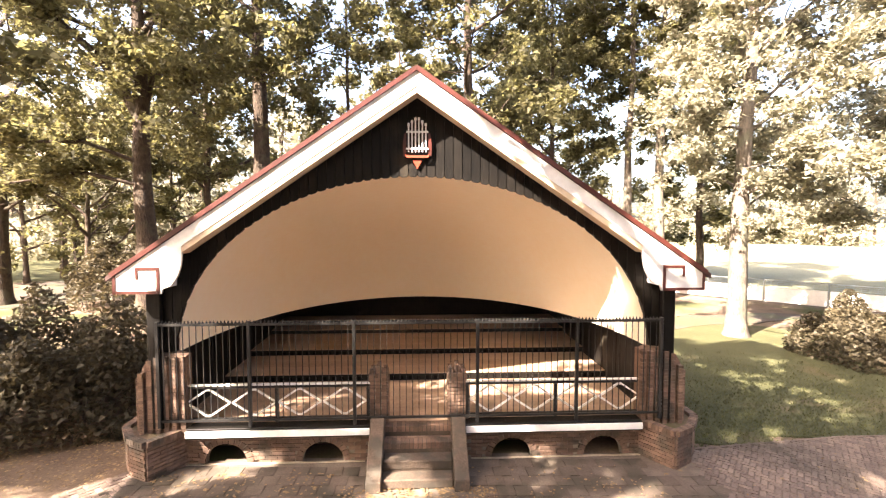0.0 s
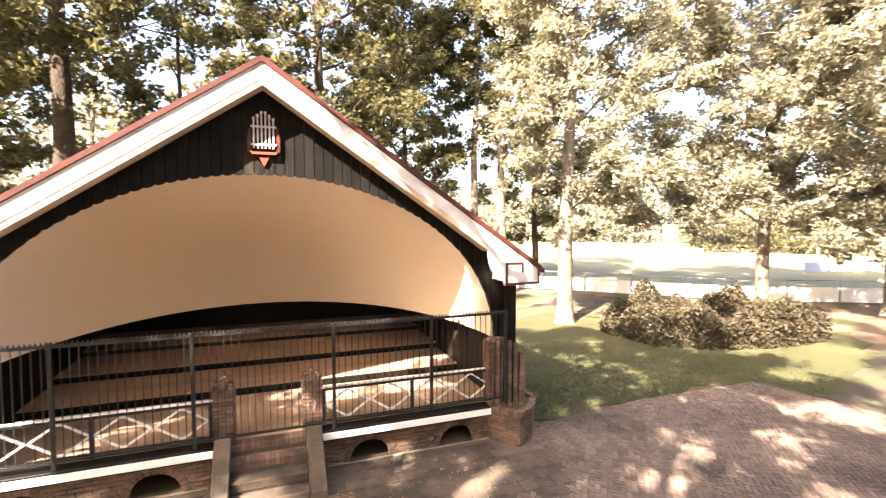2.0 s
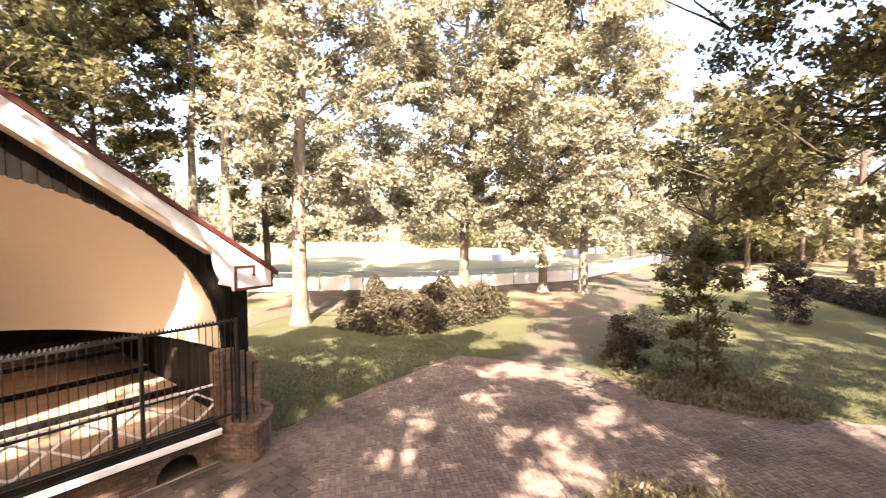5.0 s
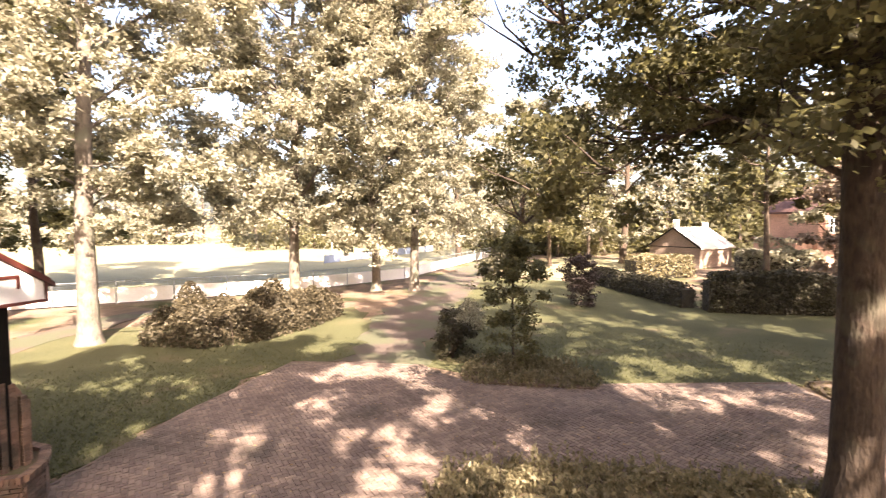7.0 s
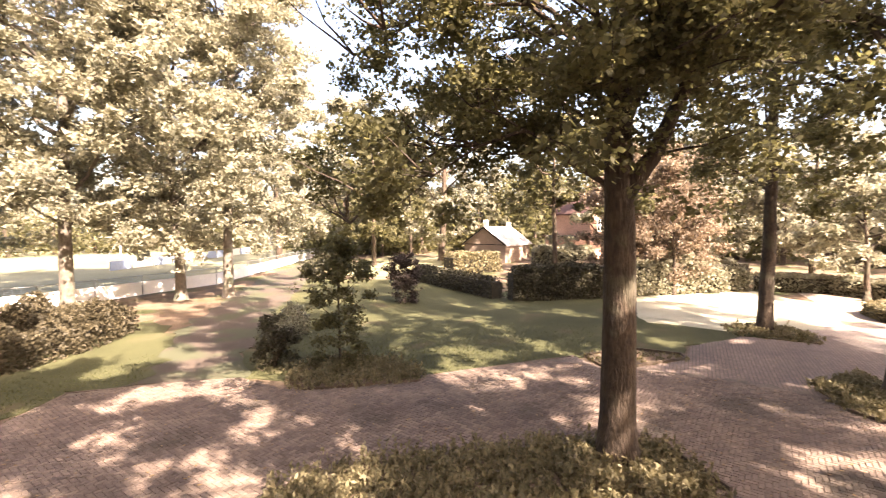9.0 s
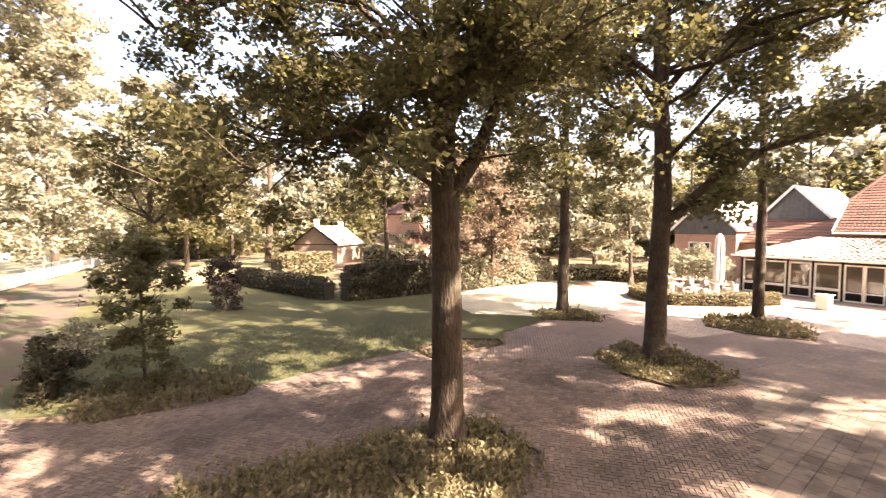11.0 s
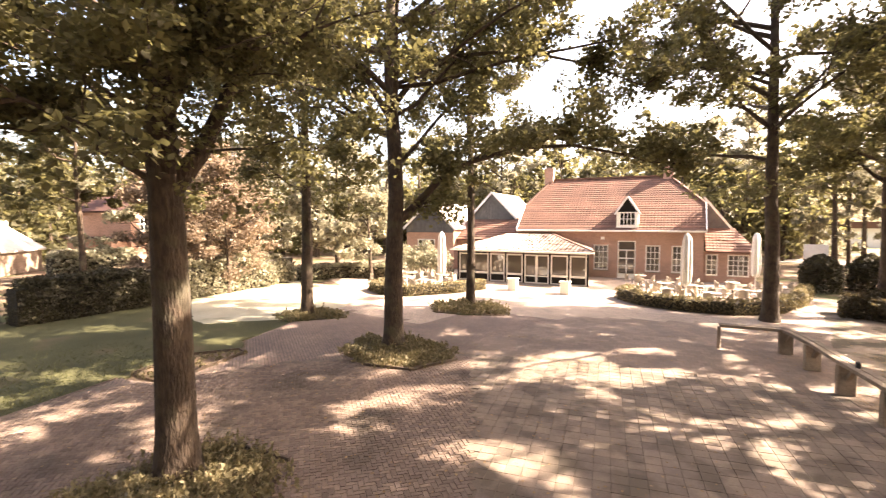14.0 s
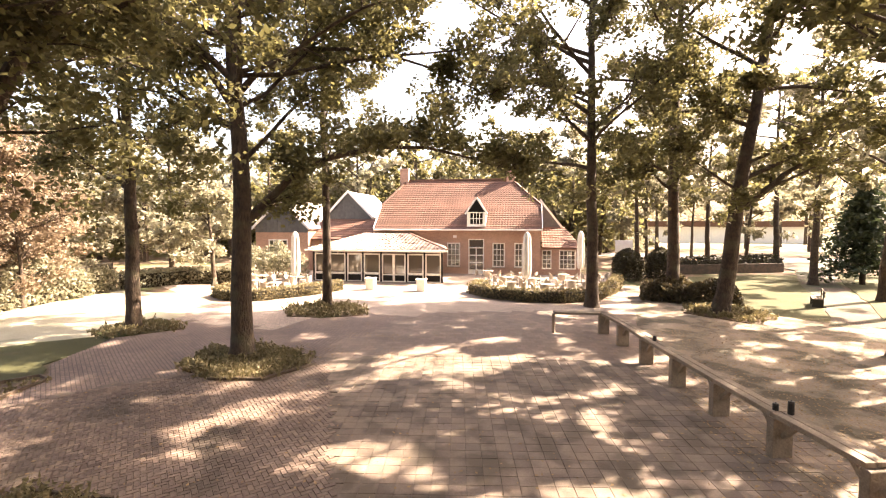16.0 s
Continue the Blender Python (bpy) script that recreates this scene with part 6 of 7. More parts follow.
sprigs("ground_cover", "pale leafy ground cover round an oak", "ground cover", [(12.2, -10.4), (12.9, -12), (11.8, -13.4), (9.6, -13), (8.7, -12), (9.2, -10.5), (10.6, -10)], 0.22, 10, COVER_LEAF, 1360, 0.12, group="planted beds")
sprigs("ground_cover", "low ground cover round a slim oak", "ground cover", [(18.1, -12.2), (19.8, -12.8), (19.6, -14.8), (17.6, -15.1), (16.7, -14.4)], 0.26, 11, COVER_LEAF, 544, 0.12, group="planted beds")
sprigs("ground_cover", "low ground cover round a slim oak", "ground cover", [(14.3, -18.0), (15.4, -19.6), (14.6, -21.4), (12, -21.0), (11.0, -19.4), (12.6, -18.3)], 0.34, 12, COVER_LEAF, 680, 0.13, group="planted beds")
sprigs("ground_cover", "pale ground cover below the sapling", "ground cover", [(12.4, 3.4), (13.2, 4.2), (14.6, 3.8), (15.2, 2.4), (14.4, 0.7), (13.0, 0.3), (12.8, 1.6)], 0.3, 13, COVER_LEAF, 1088, 0.11, group="planted beds")
sprigs("ground_cover", "ground cover and shrubs round a leaning oak", "ground cover", [(-3.5, -25.3), (-5.9, -23.6), (-7.2, -25.2), (-6, -27.4), (-4, -27.2)], 0.3, 14, COVER_LEAF, 544, 0.14, group="planted beds")
shrub("shrub_bed", "dark shrubs between two oaks", "shrub", [(-1.8, -28.6), (-4.4, -27.9), (-6.8, -28.4), (-6.8, -30.4), (-4, -30.8), (-1.8, -30.2)], 1.1, 15, RHODO_LEAF, 9000, 0.18, ragged=0.9)
sprigs("ground_cover", "low dry planting in a bare bed by the lawn", "ground cover", [(13.9, -5.4), (15.3, -5.2), (16.1, -7.0), (15.2, -8.3), (14.8, -8.2)], 0.12, 16, COVER_LEAF, 204, 0.1, group="planted beds")

# clipped hedges
def hedge(points, wide, height, seed, material, label, leaves, leaf=0.16, loose=False):
    left, right = [], []
    for i, p in enumerate(points):
        a, b = points[max(0, i - 1)], points[min(len(points) - 1, i + 1)]
        d = Vector((b[0] - a[0], b[1] - a[1])).normalized()
        left.append((p[0] - d.y * wide / 2, p[1] + d.x * wide / 2))
        right.append((p[0] + d.y * wide / 2, p[1] - d.x * wide / 2))
    h = shrub("hedge", label, "hedge", left + right[::-1], height, seed, material, leaves, leaf, flat_top=not loose, ragged=0.6 if loose else 0.25)
    # solid dark core that stands for twigs and inner shade
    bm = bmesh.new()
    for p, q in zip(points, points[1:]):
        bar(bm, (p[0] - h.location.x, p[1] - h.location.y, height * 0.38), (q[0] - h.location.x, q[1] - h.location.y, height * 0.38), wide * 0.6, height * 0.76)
    part("twig_core", bm, TWIG_SHADE, h, "dark core for inner twigs and the shade among them")
    return h


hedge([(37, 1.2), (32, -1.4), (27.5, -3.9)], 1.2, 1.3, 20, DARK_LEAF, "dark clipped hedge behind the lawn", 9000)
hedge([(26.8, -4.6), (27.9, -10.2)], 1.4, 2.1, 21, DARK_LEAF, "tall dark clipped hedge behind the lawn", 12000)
hedge([(28.4, -10.6), (29.4, -14.6), (31.0, -21)], 2.2, 2.4, 22, PALE_LIT_LEAF, "sunlit leafy hedge behind the lawn", 15000, 0.22, loose=True)
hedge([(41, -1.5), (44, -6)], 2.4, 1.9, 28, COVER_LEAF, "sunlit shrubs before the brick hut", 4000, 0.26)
hedge([(43, -9.5), (43, -15)], 2.4, 2.4, 29, PALE_LIT_LEAF, "tall sunlit shrubs before the houses", 6000, 0.28)
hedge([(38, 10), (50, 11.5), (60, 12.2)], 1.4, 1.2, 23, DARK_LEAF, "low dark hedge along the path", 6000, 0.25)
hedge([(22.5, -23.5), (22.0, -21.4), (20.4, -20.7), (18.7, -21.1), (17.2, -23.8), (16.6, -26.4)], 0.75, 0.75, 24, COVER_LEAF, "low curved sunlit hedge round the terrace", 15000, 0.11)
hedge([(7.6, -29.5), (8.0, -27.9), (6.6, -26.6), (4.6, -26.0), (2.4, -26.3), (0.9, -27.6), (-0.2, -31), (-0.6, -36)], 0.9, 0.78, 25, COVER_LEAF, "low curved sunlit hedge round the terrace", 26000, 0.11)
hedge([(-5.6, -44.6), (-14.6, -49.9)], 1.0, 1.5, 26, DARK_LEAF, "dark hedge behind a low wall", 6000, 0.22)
hedge([(24.5, -27.5), (29, -25.5), (31, -22)], 1.6, 1.2, 27, PALE_LIT_LEAF, "leafy shrubs beside the terrace", 7000, 0.2)
shrub("shrub_bed", "pale flowering shrubs before the barn", "shrub", [(23.5, -30.5), (26, -29), (29.5, -30), (29, -32.5), (25, -33), (23, -32)], 2.3, 17, PALE_LIT_LEAF, 6000, 0.22, ragged=0.6)
tagged(part("garden_wall", bar(bmesh.new(), (-5.4, -43.8, 0.4), (-14.6, -49.0, 0.4), 0.25, 0.8), STEP_STONE), "low dark grey garden wall", "wall")
for i, (x, y, r) in enumerate([(-1.4, -38.5, 1.2), (-3.9, -40.5, 1.2)]):
    o = [(x + r * math.cos(q * math.pi / 5), y + r * math.sin(q * math.pi / 5)) for q in range(10)]
    shrub("shrub", "large round clipped shrub", "shrub", o, 2.9, 30 + i, DARK_LEAF, 5000, 0.2, ragged=0.1, group="round shrubs")

# far woods all round, as leaves and trunks
rw = np.random.default_rng(77)
tips, dark_tips, tv, tf = [], [], [], []
def wood(r0, r1, az0, az1, n, h0, h1, low, k=46, into=tips):
    for _ in range(n):
        x, y = polar(rw.uniform(r0, r1), rw.uniform(az0, az1))
        h, w = rw.uniform(h0, h1), rw.uniform(3.2, 5.5)
        tube([(x, y, -0.1), (x + rw.normal(0, 0.3), y, h * 0.5), (x + rw.normal(0, 0.5), y, h * 0.9)], [0.32, 0.2, 0.05], 5, tv, tf)
        d = rw.normal(0, 1, (k, 3))
        d /= np.linalg.norm(d, axis=1)[:, None]
        q = d * rw.uniform(0.45, 1.05, (k, 1)) * np.array([w, w, (h - low) / 2]) + np.array([x, y, (h + low) / 2])
        into.append(q)


wood(48, 95, -50, 14, 52, 15, 22, 3.0)
wood(70, 95, -52, 12, 40, 3, 6, -1.5)
wood(120, 160, 12, 62, 70, 12, 19, 0.0)
wood(112, 122, 12, 62, 50, 4, 8, -1.5)
wood(95, 140, 60, 80, 36, 13, 19, -0.5)
wood(85, 100, 62, 112, 40, 4, 7, -1.5)
wood(84, 100, 44, 82, 34, 3, 7, -1.5, 40, dark_tips)
wood(70, 110, 78, 112, 36, 12, 18, 1.5, 56, dark_tips)
wood(66, 84, 76, 142, 60, 4, 9, -1.5, 50, dark_tips)
wood(62, 95, 112, 140, 34, 10, 16, 2)
wood(62, 100, 136, 180, 42, 11, 17, 0.5, 56, dark_tips)
wood(75, 115, 180, 212, 16, 14, 19, 6.5)
wood(60, 78, 140, 183, 44, 9, 15, 0.5, 60, dark_tips)
wood(66, 92, 150, 180, 30, 8, 14, -0.5, 56, dark_tips)
wood(130, 160, 178, 212, 40, 5, 9, -1.5)
wood(78, 90, 160, 183, 12, 2.5, 4.5, -1)
wood(45, 90, 212, 312, 24, 13, 19, 3)
far = thing("far_woods", "distant belt of leafy trees round the park", "woods", kind="stuff")
# the pale part of the woods carries its sunlight in the colour
quads("foliage", *leaf_cloud(rw, np.concatenate(tips), 6, 0.8, 1.0, 0.8), PALE_LIT_LEAF, far, corners=3)
quads("dark_foliage", *leaf_cloud(rw, np.concatenate(dark_tips), 7, 0.8, 0.85, 0.8), OAK_LEAF, far, corners=3)
link_mesh("trunks", tv, tf, BARK, far)

# grass blades on the near lawns, and fallen leaves
rg = np.random.default_rng(31)
def scatter(n, poly, keep):
    xs, ys = [p[0] for p in poly], [p[1] for p in poly]
    p = rg.uniform((min(xs), min(ys)), (max(xs), max(ys)), (n, 2))
    p = p[inside(p[:, 0], p[:, 1], poly)]
    return p[keep(p)]


g1 = scatter(52000, [(4.75, 8.95), (8.3, 9.5), (12.25, 9.66), (13, 8.2), (18, 10.2), (14, 17), (4.4, 16)], lambda p: rg.uniform(0, 1, len(p)) > (np.hypot(p[:, 0], p[:, 1]) - 10) / 9)
g2 = scatter(40000, [(13.4, 0.3), (13.5, 5.3), (18, 6.4), (24, 0), (20, -8), (16, -7), (15.4, -4.9)], lambda p: rg.uniform(0, 1, len(p)) > (np.hypot(p[:, 0], p[:, 1]) - 12) / 10)
gp = np.concatenate([g1, g2])
n = len(gp)
h = rg.uniform(0.03, 0.075, (n, 1))
d = np.column_stack([rg.normal(0, 0.45, n), rg.normal(0, 0.45, n), np.ones(n)]) * h * 0.5
w = np.column_stack([rg.normal(0, 1, n), rg.normal(0, 1, n), np.zeros(n)])
w *= 0.012 / (np.linalg.norm(w, axis=1)[:, None] + 1e-9)
blades = quads("grass_blades", np.column_stack([gp, np.full(n, 0.012)]) + d, d, w, BLADE)
tagged(blades, "short mown grass blades", "grass", kind="stuff")
lf = scatter(5200, [(-12, 4), (-6, 8.2), (4.5, 8.3), (12, 9.4), (13, 6), (12, 0), (15, -5), (14, -9), (16, -14), (8, -22), (-6, -24), (-10, -10)], lambda p: np.hypot(p[:, 0], p[:, 1]) > 4)
lf2 = scatter(2600, [(-12, 7), (-6, 7.6), (-5.6, 9), (-8, 10), (-12, 9.5)], lambda p: p[:, 0] > -99)
lf3 = scatter(500, [(-1.7, 6.9), (0.9, 6.9), (0.9, 7.6), (-1.7, 7.6)], lambda p: p[:, 0] > -99)
lf4 = scatter(900, [(-5.2, 7.0), (-1.4, 6.7), (3.6, 6.9), (3.8, 7.9), (-5.2, 8.1)], lambda p: np.array([noise.noise((a * 1.1, b * 1.1, 3.0)) > 0.0 for a, b in p]))
lf5 = scatter(1500, [(3.5, -13.5), (10.5, -12.5), (10, -16.5), (3, -16.5)], lambda p: np.array([noise.noise((a * 0.7, b * 0.7, 5.0)) > 0.1 for a, b in p]))
lf6 = scatter(15000, [(-2.6, -7), (-9.5, -12), (-11, -26), (-5, -25), (-1, -19)], lambda p: p[:, 0] > -99)
lf = np.concatenate([lf, lf2, lf3, lf4, lf5, lf6])
n = len(lf)
c, d, w = leaf_cloud(rg, np.column_stack([lf, np.full(n, 0.045)]), 1, 0.02, 0.075, 0.15)
d[:, 2] *= 0.25
w[:, 2] *= 0.25
tagged(quads("fallen_leaves", c, d, w, DRY_LEAF), "dry brown leaves scattered on the paving", "leaves", kind="stuff")

# ---- long wooden rail table ----
rows_at = [(0.14, -19.43), (-0.53, -17.79), (-1.17, -15.75), (-1.82, -13.85), (-2.47, -12.05), (-3.13, -10.28), (-3.85, -8.55)]
table = thing("plank_table", "long weathered oak plank table on heavy trestle posts", "table")
TOP = 0.9
for i, (x, y) in enumerate(rows_at):
    a, b = rows_at[max(0, i - 1)], rows_at[min(len(rows_at) - 1, i + 1)]
    d = Vector((b[0] - a[0], b[1] - a[1], 0)).normalized()
    m = pose(x, y, 0, 0, 0, math.degrees(math.atan2(d.y, d.x)))
    bm = bmesh.new()
    box(bm, (-0.09, -0.2, 0.02), (0.09, 0.2, TOP - 0.1), m, 0.012)
    leg = part("leg", bm, OAK_WOOD, table)
    bm = bmesh.new()
    for s in (-1, 1):
        bar(bm, (s * 0.09, 0, TOP - 0.45), (s * 0.42, 0, TOP - 0.11), 0.1, 0.09)
    bmesh.ops.transform(bm, matrix=m, verts=bm.verts[:])
    part("brace", bm, OAK_WOOD, leg)
ends = [(2.05, -18.95)] + rows_at
for (x0, y0), (x1, y1) in zip(ends, ends[1:]):
    d = Vector((x1 - x0, y1 - y0, 0))
    m = pose((x0 + x1) / 2, (y0 + y1) / 2, 0, 0, 0, math.degrees(math.atan2(d.y, d.x)))
    h = d.length / 2
    for k in range(2):
        y = -0.19 + 0.2 * k
        bm = bmesh.new()
        box(bm, (-h + 0.006, y, TOP - 0.095 + 0.01 * k), (h - 0.006, y + 0.185, TOP), m, 0.008)
        part("plank", bm, OAK_WOOD, table)
part("leg", boxes(((2.0, -19.05, 0.02), (2.1, -18.87, TOP - 0.095)), bevel=0.01), OAK_WOOD, table)


def tankard(x, y, tall):
    t = thing("black_can", "small black metal can on the plank table", "can", pose(x, y, TOP), "table cans")
    part("body", lathe([(0.05, 0.0), (0.055, 0.01), (0.055, tall), (0.045, tall + 0.01)], 12), BLACK_PAINT, t)
    part("lid", lathe([(0.056, tall + 0.011), (0.05, tall + 0.03), (0.012, tall + 0.035), (0.012, tall + 0.05)], 12), BLACK_PAINT, t)


for q, off, tall in ((0.62, 0.05, 0.1), (0.70, -0.1, 0.22)):
    a, b = rows_at[4], rows_at[5]
    tankard(a[0] + (b[0] - a[0]) * (q + 0.35) + off, a[1] + (b[1] - a[1]) * (q + 0.35), tall)
tankard(-1.35, -15.2, 0.12)

# ---- terrace ----
def terrace_chair(m):
    c = thing("rattan_chair", "pale rattan terrace armchair", "chair", m, "terrace chairs")
    part("seat", boxes(((-0.24, -0.24, 0.4), (0.24, 0.24, 0.46)), bevel=0.02), RATTAN, c)
    bm = bmesh.new()
    ring = []
    for i in range(13):
        a = math.pi * i / 12
        x, y, top = 0.26 * math.cos(a), 0.02 + 0.24 * math.sin(a), 0.66 + 0.2 * math.sin(a)
        ring.append([bm.verts.new((x * k, 0.02 + (y - 0.02) * k, z)) for k, z in ((1.0, 0.42), (1.08, top), (0.98, top), (0.9, 0.42))])
    for p, q in zip(ring, ring[1:]):
        for k in range(4):
            bm.faces.new((p[k], q[k], q[(k + 1) % 4], p[(k + 1) % 4]))
    bm.faces.new(ring[0])
    bm.faces.new(ring[-1][::-1])
    part("backrest", bm, RATTAN, c, "curved woven back")
    for x in (-0.2, 0.2):
        for y in (-0.2, 0.2):
            part("leg", boxes(((x - 0.02, y - 0.02, 0), (x + 0.02, y + 0.02, 0.4))), RATTAN, c)
    return c


def terrace_table(m):
    t = thing("terrace_table", "round pale terrace table", "table", m, "terrace tables")
    part("tabletop", lathe([(0.4, 0.71), (0.42, 0.72), (0.42, 0.74), (0.4, 0.75)], 20), RATTAN, t)
    part("column", lathe([(0.035, 0.04), (0.035, 0.71)], 10), BLACK_PAINT, t)
    part("foot", lathe([(0.24, 0.0), (0.24, 0.02), (0.05, 0.045)], 14), BLACK_PAINT, t)
    return t


chair0 = table0 = None
rt = np.random.default_rng(3)
for x, y in [(5.6, -28.2), (3.4, -28.0), (2.2, -30.2), (4.6, -30.6), (6.4, -30.8), (8.6, -34.2), (3.0, -33.6), (5.8, -33.8), (0.9, -34.6), (19.2, -23.2), (21.0, -23.8), (19.8, -26.2), (22.6, -26.0)]:
    m = pose(x, y, 0.035)
    if table0 is None:
        table0 = terrace_table(m)
    else:
        copy_thing(table0, m)
    for k in range(4):
        a = math.pi / 2 * k + rt.uniform(-0.3, 0.3)
        m = pose(x + 0.72 * math.cos(a), y + 0.72 * math.sin(a), 0.035, 0, 0, math.degrees(a) - 90 + rt.uniform(-15, 15))
        if chair0 is None:
            chair0 = terrace_chair(m)
        else:
            copy_thing(chair0, m)


def parasol(x, y, height):
    p = thing("closed_parasol", "tall closed off-white canvas parasol", "parasol", pose(x, y, 0.03), "parasols")
    part("pole", lathe([(0.035, 0), (0.035, height)], 10), FRAME, p)
    bm = bmesh.new()
    rings = []
    for z, r in ((0.95, 0.17), (1.2, 0.23), (1.8, 0.25), (2.5, 0.24), (height - 0.35, 0.2), (height - 0.12, 0.13), (height, 0.04)):
        rings.append([bm.verts.new(((r * (1 + 0.22 * (k % 2))) * math.cos(math.pi * k / 8), (r * (1 + 0.22 * (k % 2))) * math.sin(math.pi * k / 8), z + (0.12 if z < 1 and k % 2 else 0))) for k in range(16)])
    for a, b in zip(rings, rings[1:]):
        for k in range(16):
            bm.faces.new((a[k], a[(k + 1) % 16], b[(k + 1) % 16], b[k]))
    bm.faces.new(rings[-1])
    part("canopy", bm, CANVAS, p)
    part("strap", lathe([(0.275, 1.75), (0.285, 1.76), (0.285, 1.82), (0.275, 1.83)], 16), CANVAS, p)
    part("base", boxes(((-0.35, -0.35, 0), (0.35, 0.35, 0.08)), bevel=0.01), STONE, p)
    return p


parasol(4.75, -28.6, 3.85)
parasol(18.8, -24.65, 3.85)
parasol(1.95, -35.6, 3.8)


def planter(x, y, turn):
    p = thing("planter_box", "square pale timber planter box", "planter", pose(x, y, 0.03, 0, 0, turn), "planters")
    part("body", boxes(((-0.28, -0.28, 0), (0.28, 0.28, 0.72)), bevel=0.012), FRAME, p)
    part("rim", boxes(((-0.33, -0.33, 0.721), (0.33, -0.25, 0.78)), ((-0.33, 0.25, 0.721), (0.33, 0.33, 0.78)), ((-0.33, -0.25, 0.721), (-0.25, 0.25, 0.78)), ((0.25, -0.25, 0.721), (0.33, 0.25, 0.78))), FRAME, p)
    part("soil", boxes(((-0.25, -0.25, 0.722), (0.25, 0.25, 0.75))), EARTH, p)


planter(14.75, -27.1, 10)
planter(11.35, -27.6, 12)


def park_bench(x, y, turn):
    b = thing("park_bench", "weathered wooden park bench on the grass", "bench", pose(x, y, 0.012, 0, 0, turn))
    for k in range(3):
        part("seat_slat", boxes(((-0.8, -0.24 + 0.15 * k, 0.42), (0.8, -0.11 + 0.15 * k, 0.46)), bevel=0.006), OAK_WOOD, b)
    for k in range(2):
        part("back_slat", boxes(((-0.8, 0.24, 0.56 + 0.17 * k), (0.8, 0.28, 0.69 + 0.17 * k)), bevel=0.006), OAK_WOOD, b)
    for s in (-0.6, 0.6):
        part("leg", boxes(((s - 0.05, -0.24, 0), (s + 0.05, 0.24, 0.42)), ((s - 0.05, 0.2, 0.42), (s + 0.05, 0.24, 0.88))), BLACK_PAINT, b)


park_bench(-10.5, -29.9, 75)
sign = thing("white_sign", "white sign board on posts near the wing", "sign", pose(-1.2, -42.5, 0, 0, 0, 180))
part("board", boxes(((-0.7, -0.03, 1.6), (0.7, 0.03, 2.9)), bevel=0.01), WHITE_PAINT, sign)
for s in (-0.6, 0.6):
    part("post", boxes(((s - 0.05, 0.031, 0), (s + 0.05, 0.12, 2.8))), GALV, sign)

# edging of the planted beds
for pts in ([(7.4, -5.0), (8.8, -4.7), (9.3, -3.5)], [(13.8, -5.4), (14.9, -8.4), (15.4, -8.5), (16.2, -7.0), (15.4, -5.2)], [(8.6, -12.1), (9.1, -10.4), (10.6, -9.9)]):
    ed = thing("bed_edging", "low weathered timber edging of a planted bed", "edging", group="bed edgings")
    for (x0, y0), (x1, y1) in zip(pts, pts[1:]):
        part("board", bar(bmesh.new(), (x0, y0, 0.06), (x1, y1, 0.06), 0.05, 0.09), STEP_STONE, ed)

# ---- paving pieces ----
rp = np.random.default_rng(11)


def paver_mesh(w, d, material, name, t=0.006):
    bm = bmesh.new()
    lo = [bm.verts.new((x, y, -0.02)) for x, y in ((-w / 2, -d / 2), (w / 2, -d / 2), (w / 2, d / 2), (-w / 2, d / 2))]
    hi = [bm.verts.new((x, y, 0.0)) for x, y in ((-w / 2 + t, -d / 2 + t), (w / 2 - t, -d / 2 + t), (w / 2 - t, d / 2 - t), (-w / 2 + t, d / 2 - t))]
    bm.faces.new(hi)
    for i in range(4):
        bm.faces.new((lo[i], lo[(i + 1) % 4], hi[(i + 1) % 4], hi[i]))
    me = bpy.data.meshes.new(name)
    bm.to_mesh(me)
    bm.free()
    me.materials.append(material)
    return me


# large tiles in front of the steps
tile = paver_mesh(0.296, 0.296, DIRTY_TILE, "paving_tile", 0.004)
for i in range(-20, 18):
    for j in range(22, 30):
        x, y = i * 0.3 + 0.15 * (j % 2), j * 0.3
        lx, ly = (x + 0.47), (y - 8.6)
        if y > 8.5 + 0.047 * lx - 0.1 or (abs(lx) < 1.0 and ly > -1.25) or not inside([x], [y], [(-5.6, 6.6), (4.7, 6.6), (4.7, 8.7), (-5.6, 8.7)])[0] or (abs(lx) > 4.1 and ly > -0.75):
            continue
        b = new("paving_tile", tile)
        b.parent = pavement
        b.matrix_local = pose(x, y, 0.034 + rp.uniform(-0.004, 0.004), rp.normal(0, 0.4), rp.normal(0, 0.4), 2.7 + rp.normal(0, 0.6))

# herringbone bricks: single ones by the lawn edge, the rest in one mesh
BW, BL = 0.1, 0.2
paver = paver_mesh(BL - 0.007, BW - 0.007, PAVER, "paving_brick")
place = []
turn = radians(45 + 8)
ct, st = math.cos(turn), math.sin(turn)
R = int(NEAR / BW) + 4
gx, gy = np.meshgrid(np.arange(-R, R), np.arange(-R, R))
gx, gy = gx.ravel(), gy.ravel()
kind = (gx - gy) % 4
flat, up = kind == 0, kind == 3
cand = np.concatenate([np.column_stack([gx[flat] + 1.0, gy[flat] + 0.5, 0 * gx[flat]]), np.column_stack([gx[up] + 0.5, gy[up] + 1.0, 0 * gx[up] + 90])]) * np.array([BW, BW, 1.0])
wx, wy = cand[:, 0] * ct - cand[:, 1] * st, cand[:, 0] * st + cand[:, 1] * ct
rr = np.hypot(wx, wy)
ok = (rr < NEAR - 0.2) & inside(wx, wy, PLAZA) & ~((wx < -4.8) & (wy < 6.2)) & ~((wx < 4.6) & (wy > 6.68) & (wx > -5.4))
az = np.degrees(np.arctan2(wx, wy)) % 360
ok &= (az < 212) | (az > 305) | (rr < 5)
ok &= ~inside(wx, wy, SLABS)
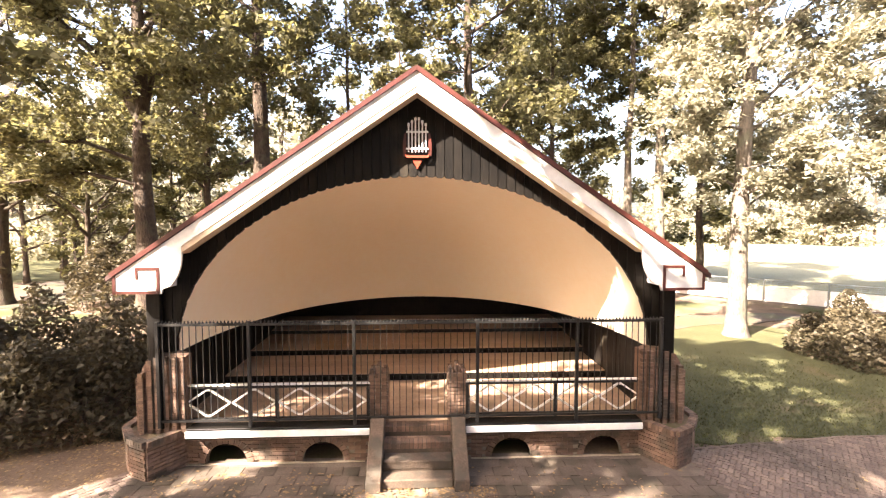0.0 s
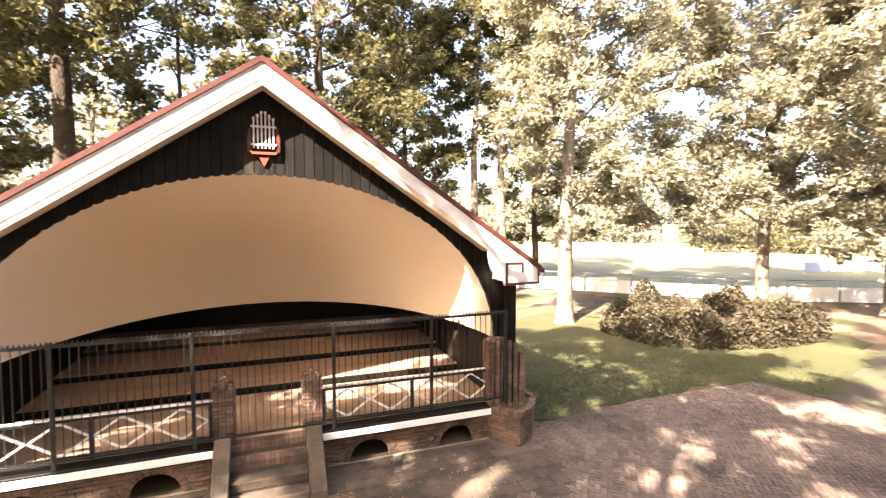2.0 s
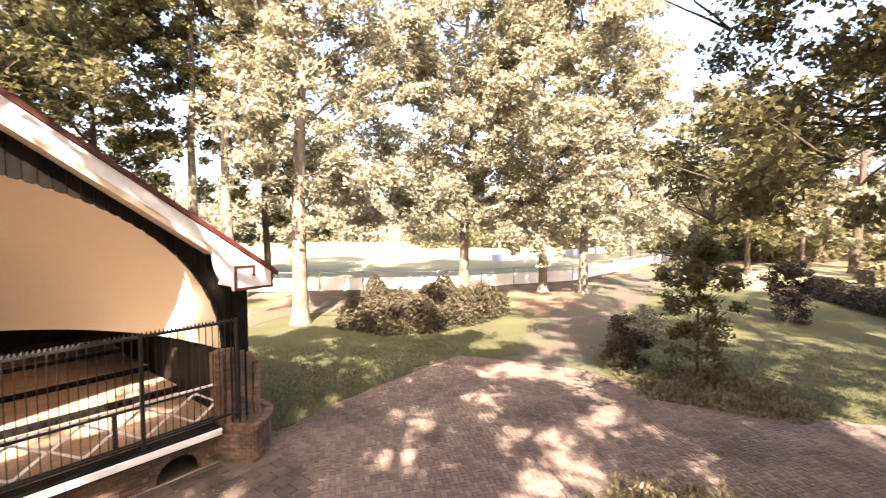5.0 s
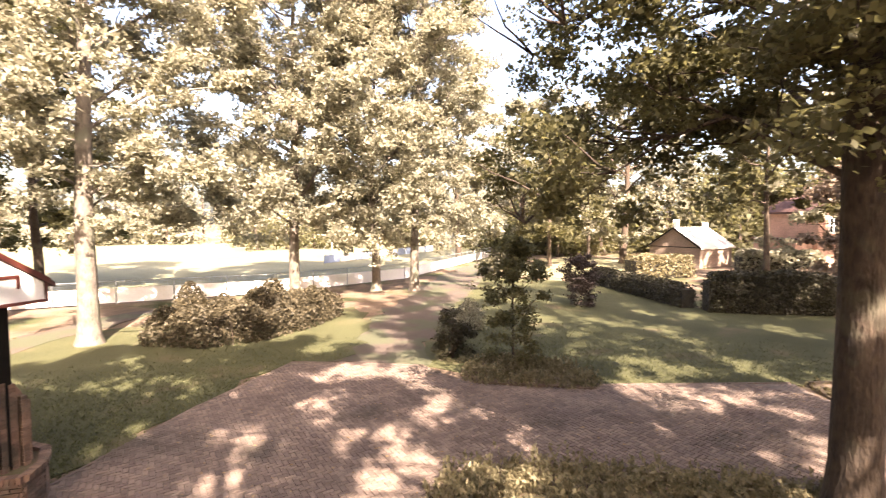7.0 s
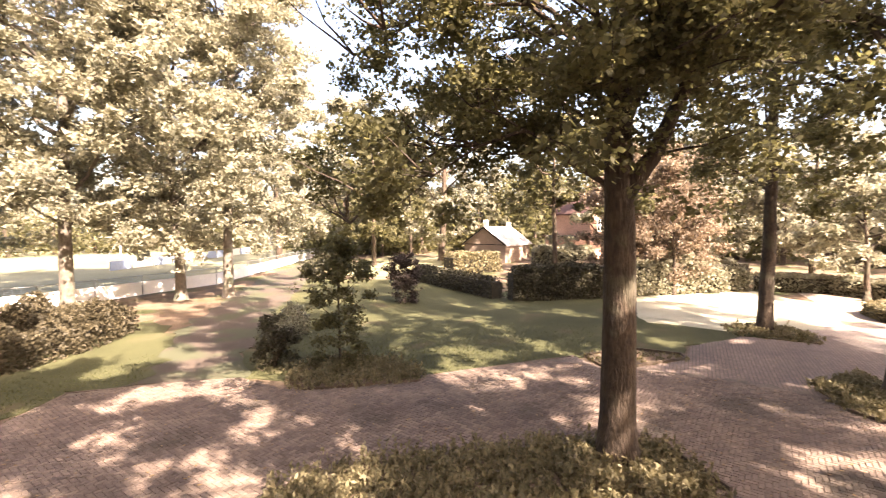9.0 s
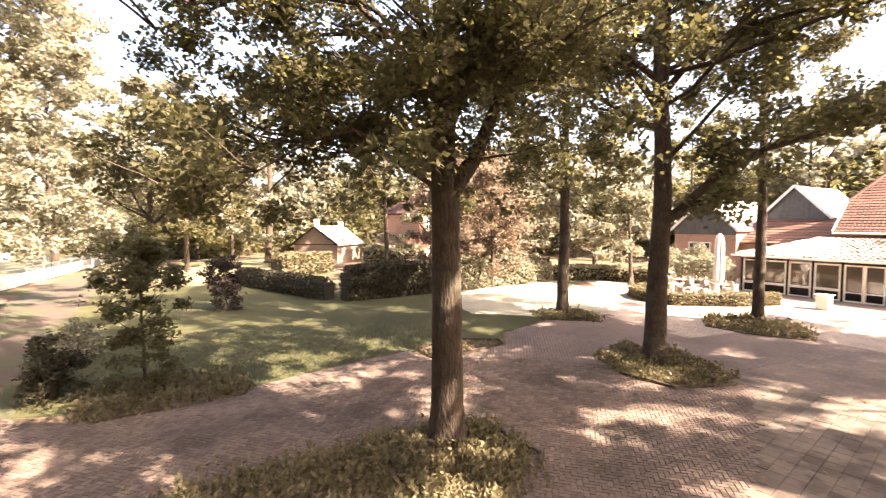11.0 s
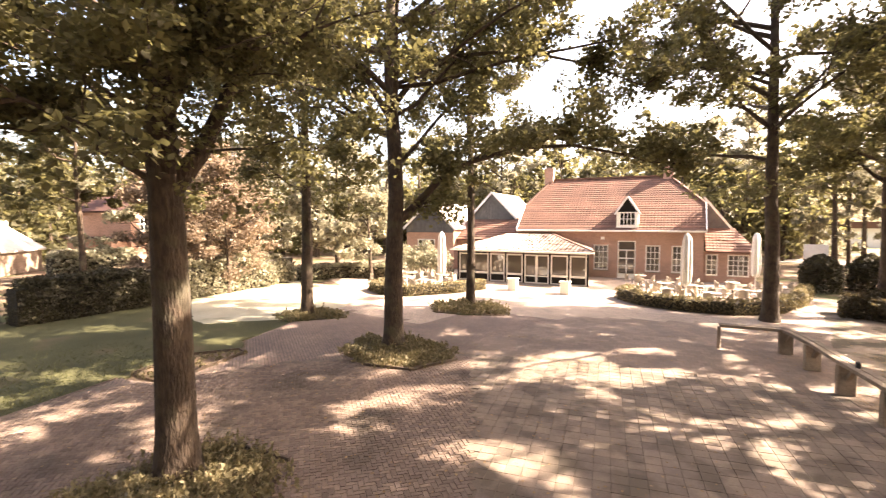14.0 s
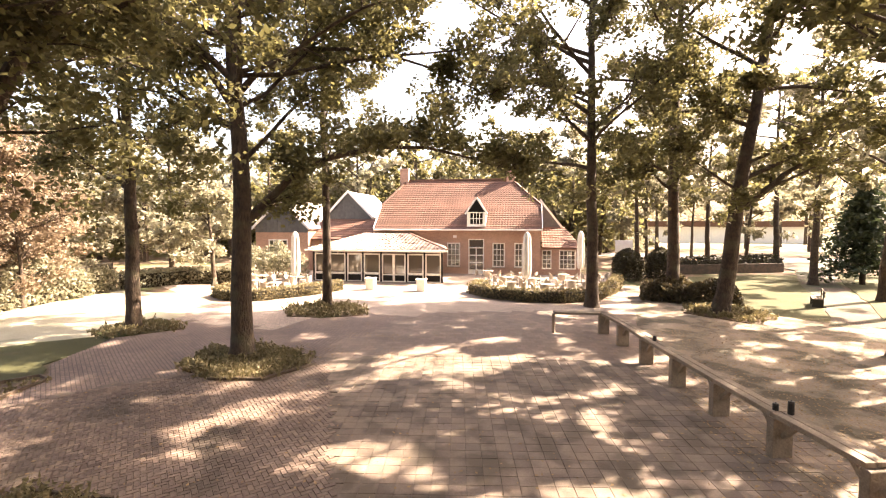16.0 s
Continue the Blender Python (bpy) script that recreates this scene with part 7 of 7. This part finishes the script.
single = ok & (wx > 5.4) & (wx < 7.6) & (wy > 4.6) & (wy < 7.0)
rest = ok & ~single
for x, y, t in zip(wx[single][:300], wy[single][:300], cand[single, 2][:300]):
    b = new("paving_brick", paver)
    b.parent = pavement
    b.matrix_local = pose(x, y, 0.034 + rp.uniform(-0.003, 0.003), rp.normal(0, 0.5), rp.normal(0, 0.5), math.degrees(turn) + t)
left = np.concatenate([np.where(rest)[0], np.where(single)[0][300:]])
base = np.array([v.co[:] for v in paver.vertices])
faces = [tuple(p.vertices) for p in paver.polygons]
n = len(left)
ang = turn + np.radians(cand[left, 2])
c, s = np.cos(ang)[:, None], np.sin(ang)[:, None]
P = np.empty((n, len(base), 3))
P[:, :, 0] = wx[left][:, None] + base[None, :, 0] * c - base[None, :, 1] * s
P[:, :, 1] = wy[left][:, None] + base[None, :, 0] * s + base[None, :, 1] * c
tx, ty = rp.normal(0, 0.008, (n, 1)), rp.normal(0, 0.008, (n, 1))
P[:, :, 2] = base[None, :, 2] + 0.034 + rp.uniform(-0.003, 0.003, (n, 1)) + tx * base[None, :, 0] + ty * base[None, :, 1]
me = bpy.data.meshes.new("paving_bricks")
F = (np.array([f for f in faces])[None] + (np.arange(n) * len(base))[:, None, None]).reshape(-1, 4)
me.from_pydata(P.reshape(-1, 3).tolist(), [], F.tolist())
me.materials.append(PAVER)
ob = new("paving_bricks", me)
ob.parent = pavement
tagged(ob, kind="stuff")

# square slabs on the house side, laid in straight rows
SW = 0.3
slab_base = paver_mesh(SW - 0.003, SW - 0.003, TILE, "paving_slab", 0.004)
st, ct = math.sin(radians(SLAB_TURN)), math.cos(radians(SLAB_TURN))
gx, gy = np.meshgrid(np.arange(-90, 90), np.arange(-90, 90))
gx, gy = gx.ravel() * SW, gy.ravel() * SW
sx, sy = gx * ct - gy * st, gx * st + gy * ct
keep = inside(sx, sy, SLABS) & (np.hypot(sx, sy) < NEAR)
sx, sy = sx[keep], sy[keep]
base = np.array([v.co[:] for v in slab_base.vertices])
faces = np.array([tuple(p.vertices) for p in slab_base.polygons])
n = len(sx)
ang = radians(SLAB_TURN) + rp.normal(0, 0.012, (n, 1))
c, s = np.cos(ang), np.sin(ang)
P = np.empty((n, len(base), 3))
P[:, :, 0] = sx[:, None] + base[None, :, 0] * c - base[None, :, 1] * s
P[:, :, 1] = sy[:, None] + base[None, :, 0] * s + base[None, :, 1] * c
tx, ty = rp.normal(0, 0.004, (n, 1)), rp.normal(0, 0.004, (n, 1))
P[:, :, 2] = base[None, :, 2] + 0.034 + rp.uniform(-0.002, 0.002, (n, 1)) + tx * base[None, :, 0] + ty * base[None, :, 1]
me = bpy.data.meshes.new("paving_slabs")
me.from_pydata(P.reshape(-1, 3).tolist(), [], (faces[None] + (np.arange(n) * len(base))[:, None, None]).reshape(-1, 4).tolist())
me.materials.append(TILE)
ob = new("paving_slabs", me)
ob.parent = pavement
tagged(ob, "worn square paving slabs in straight rows", kind="stuff")
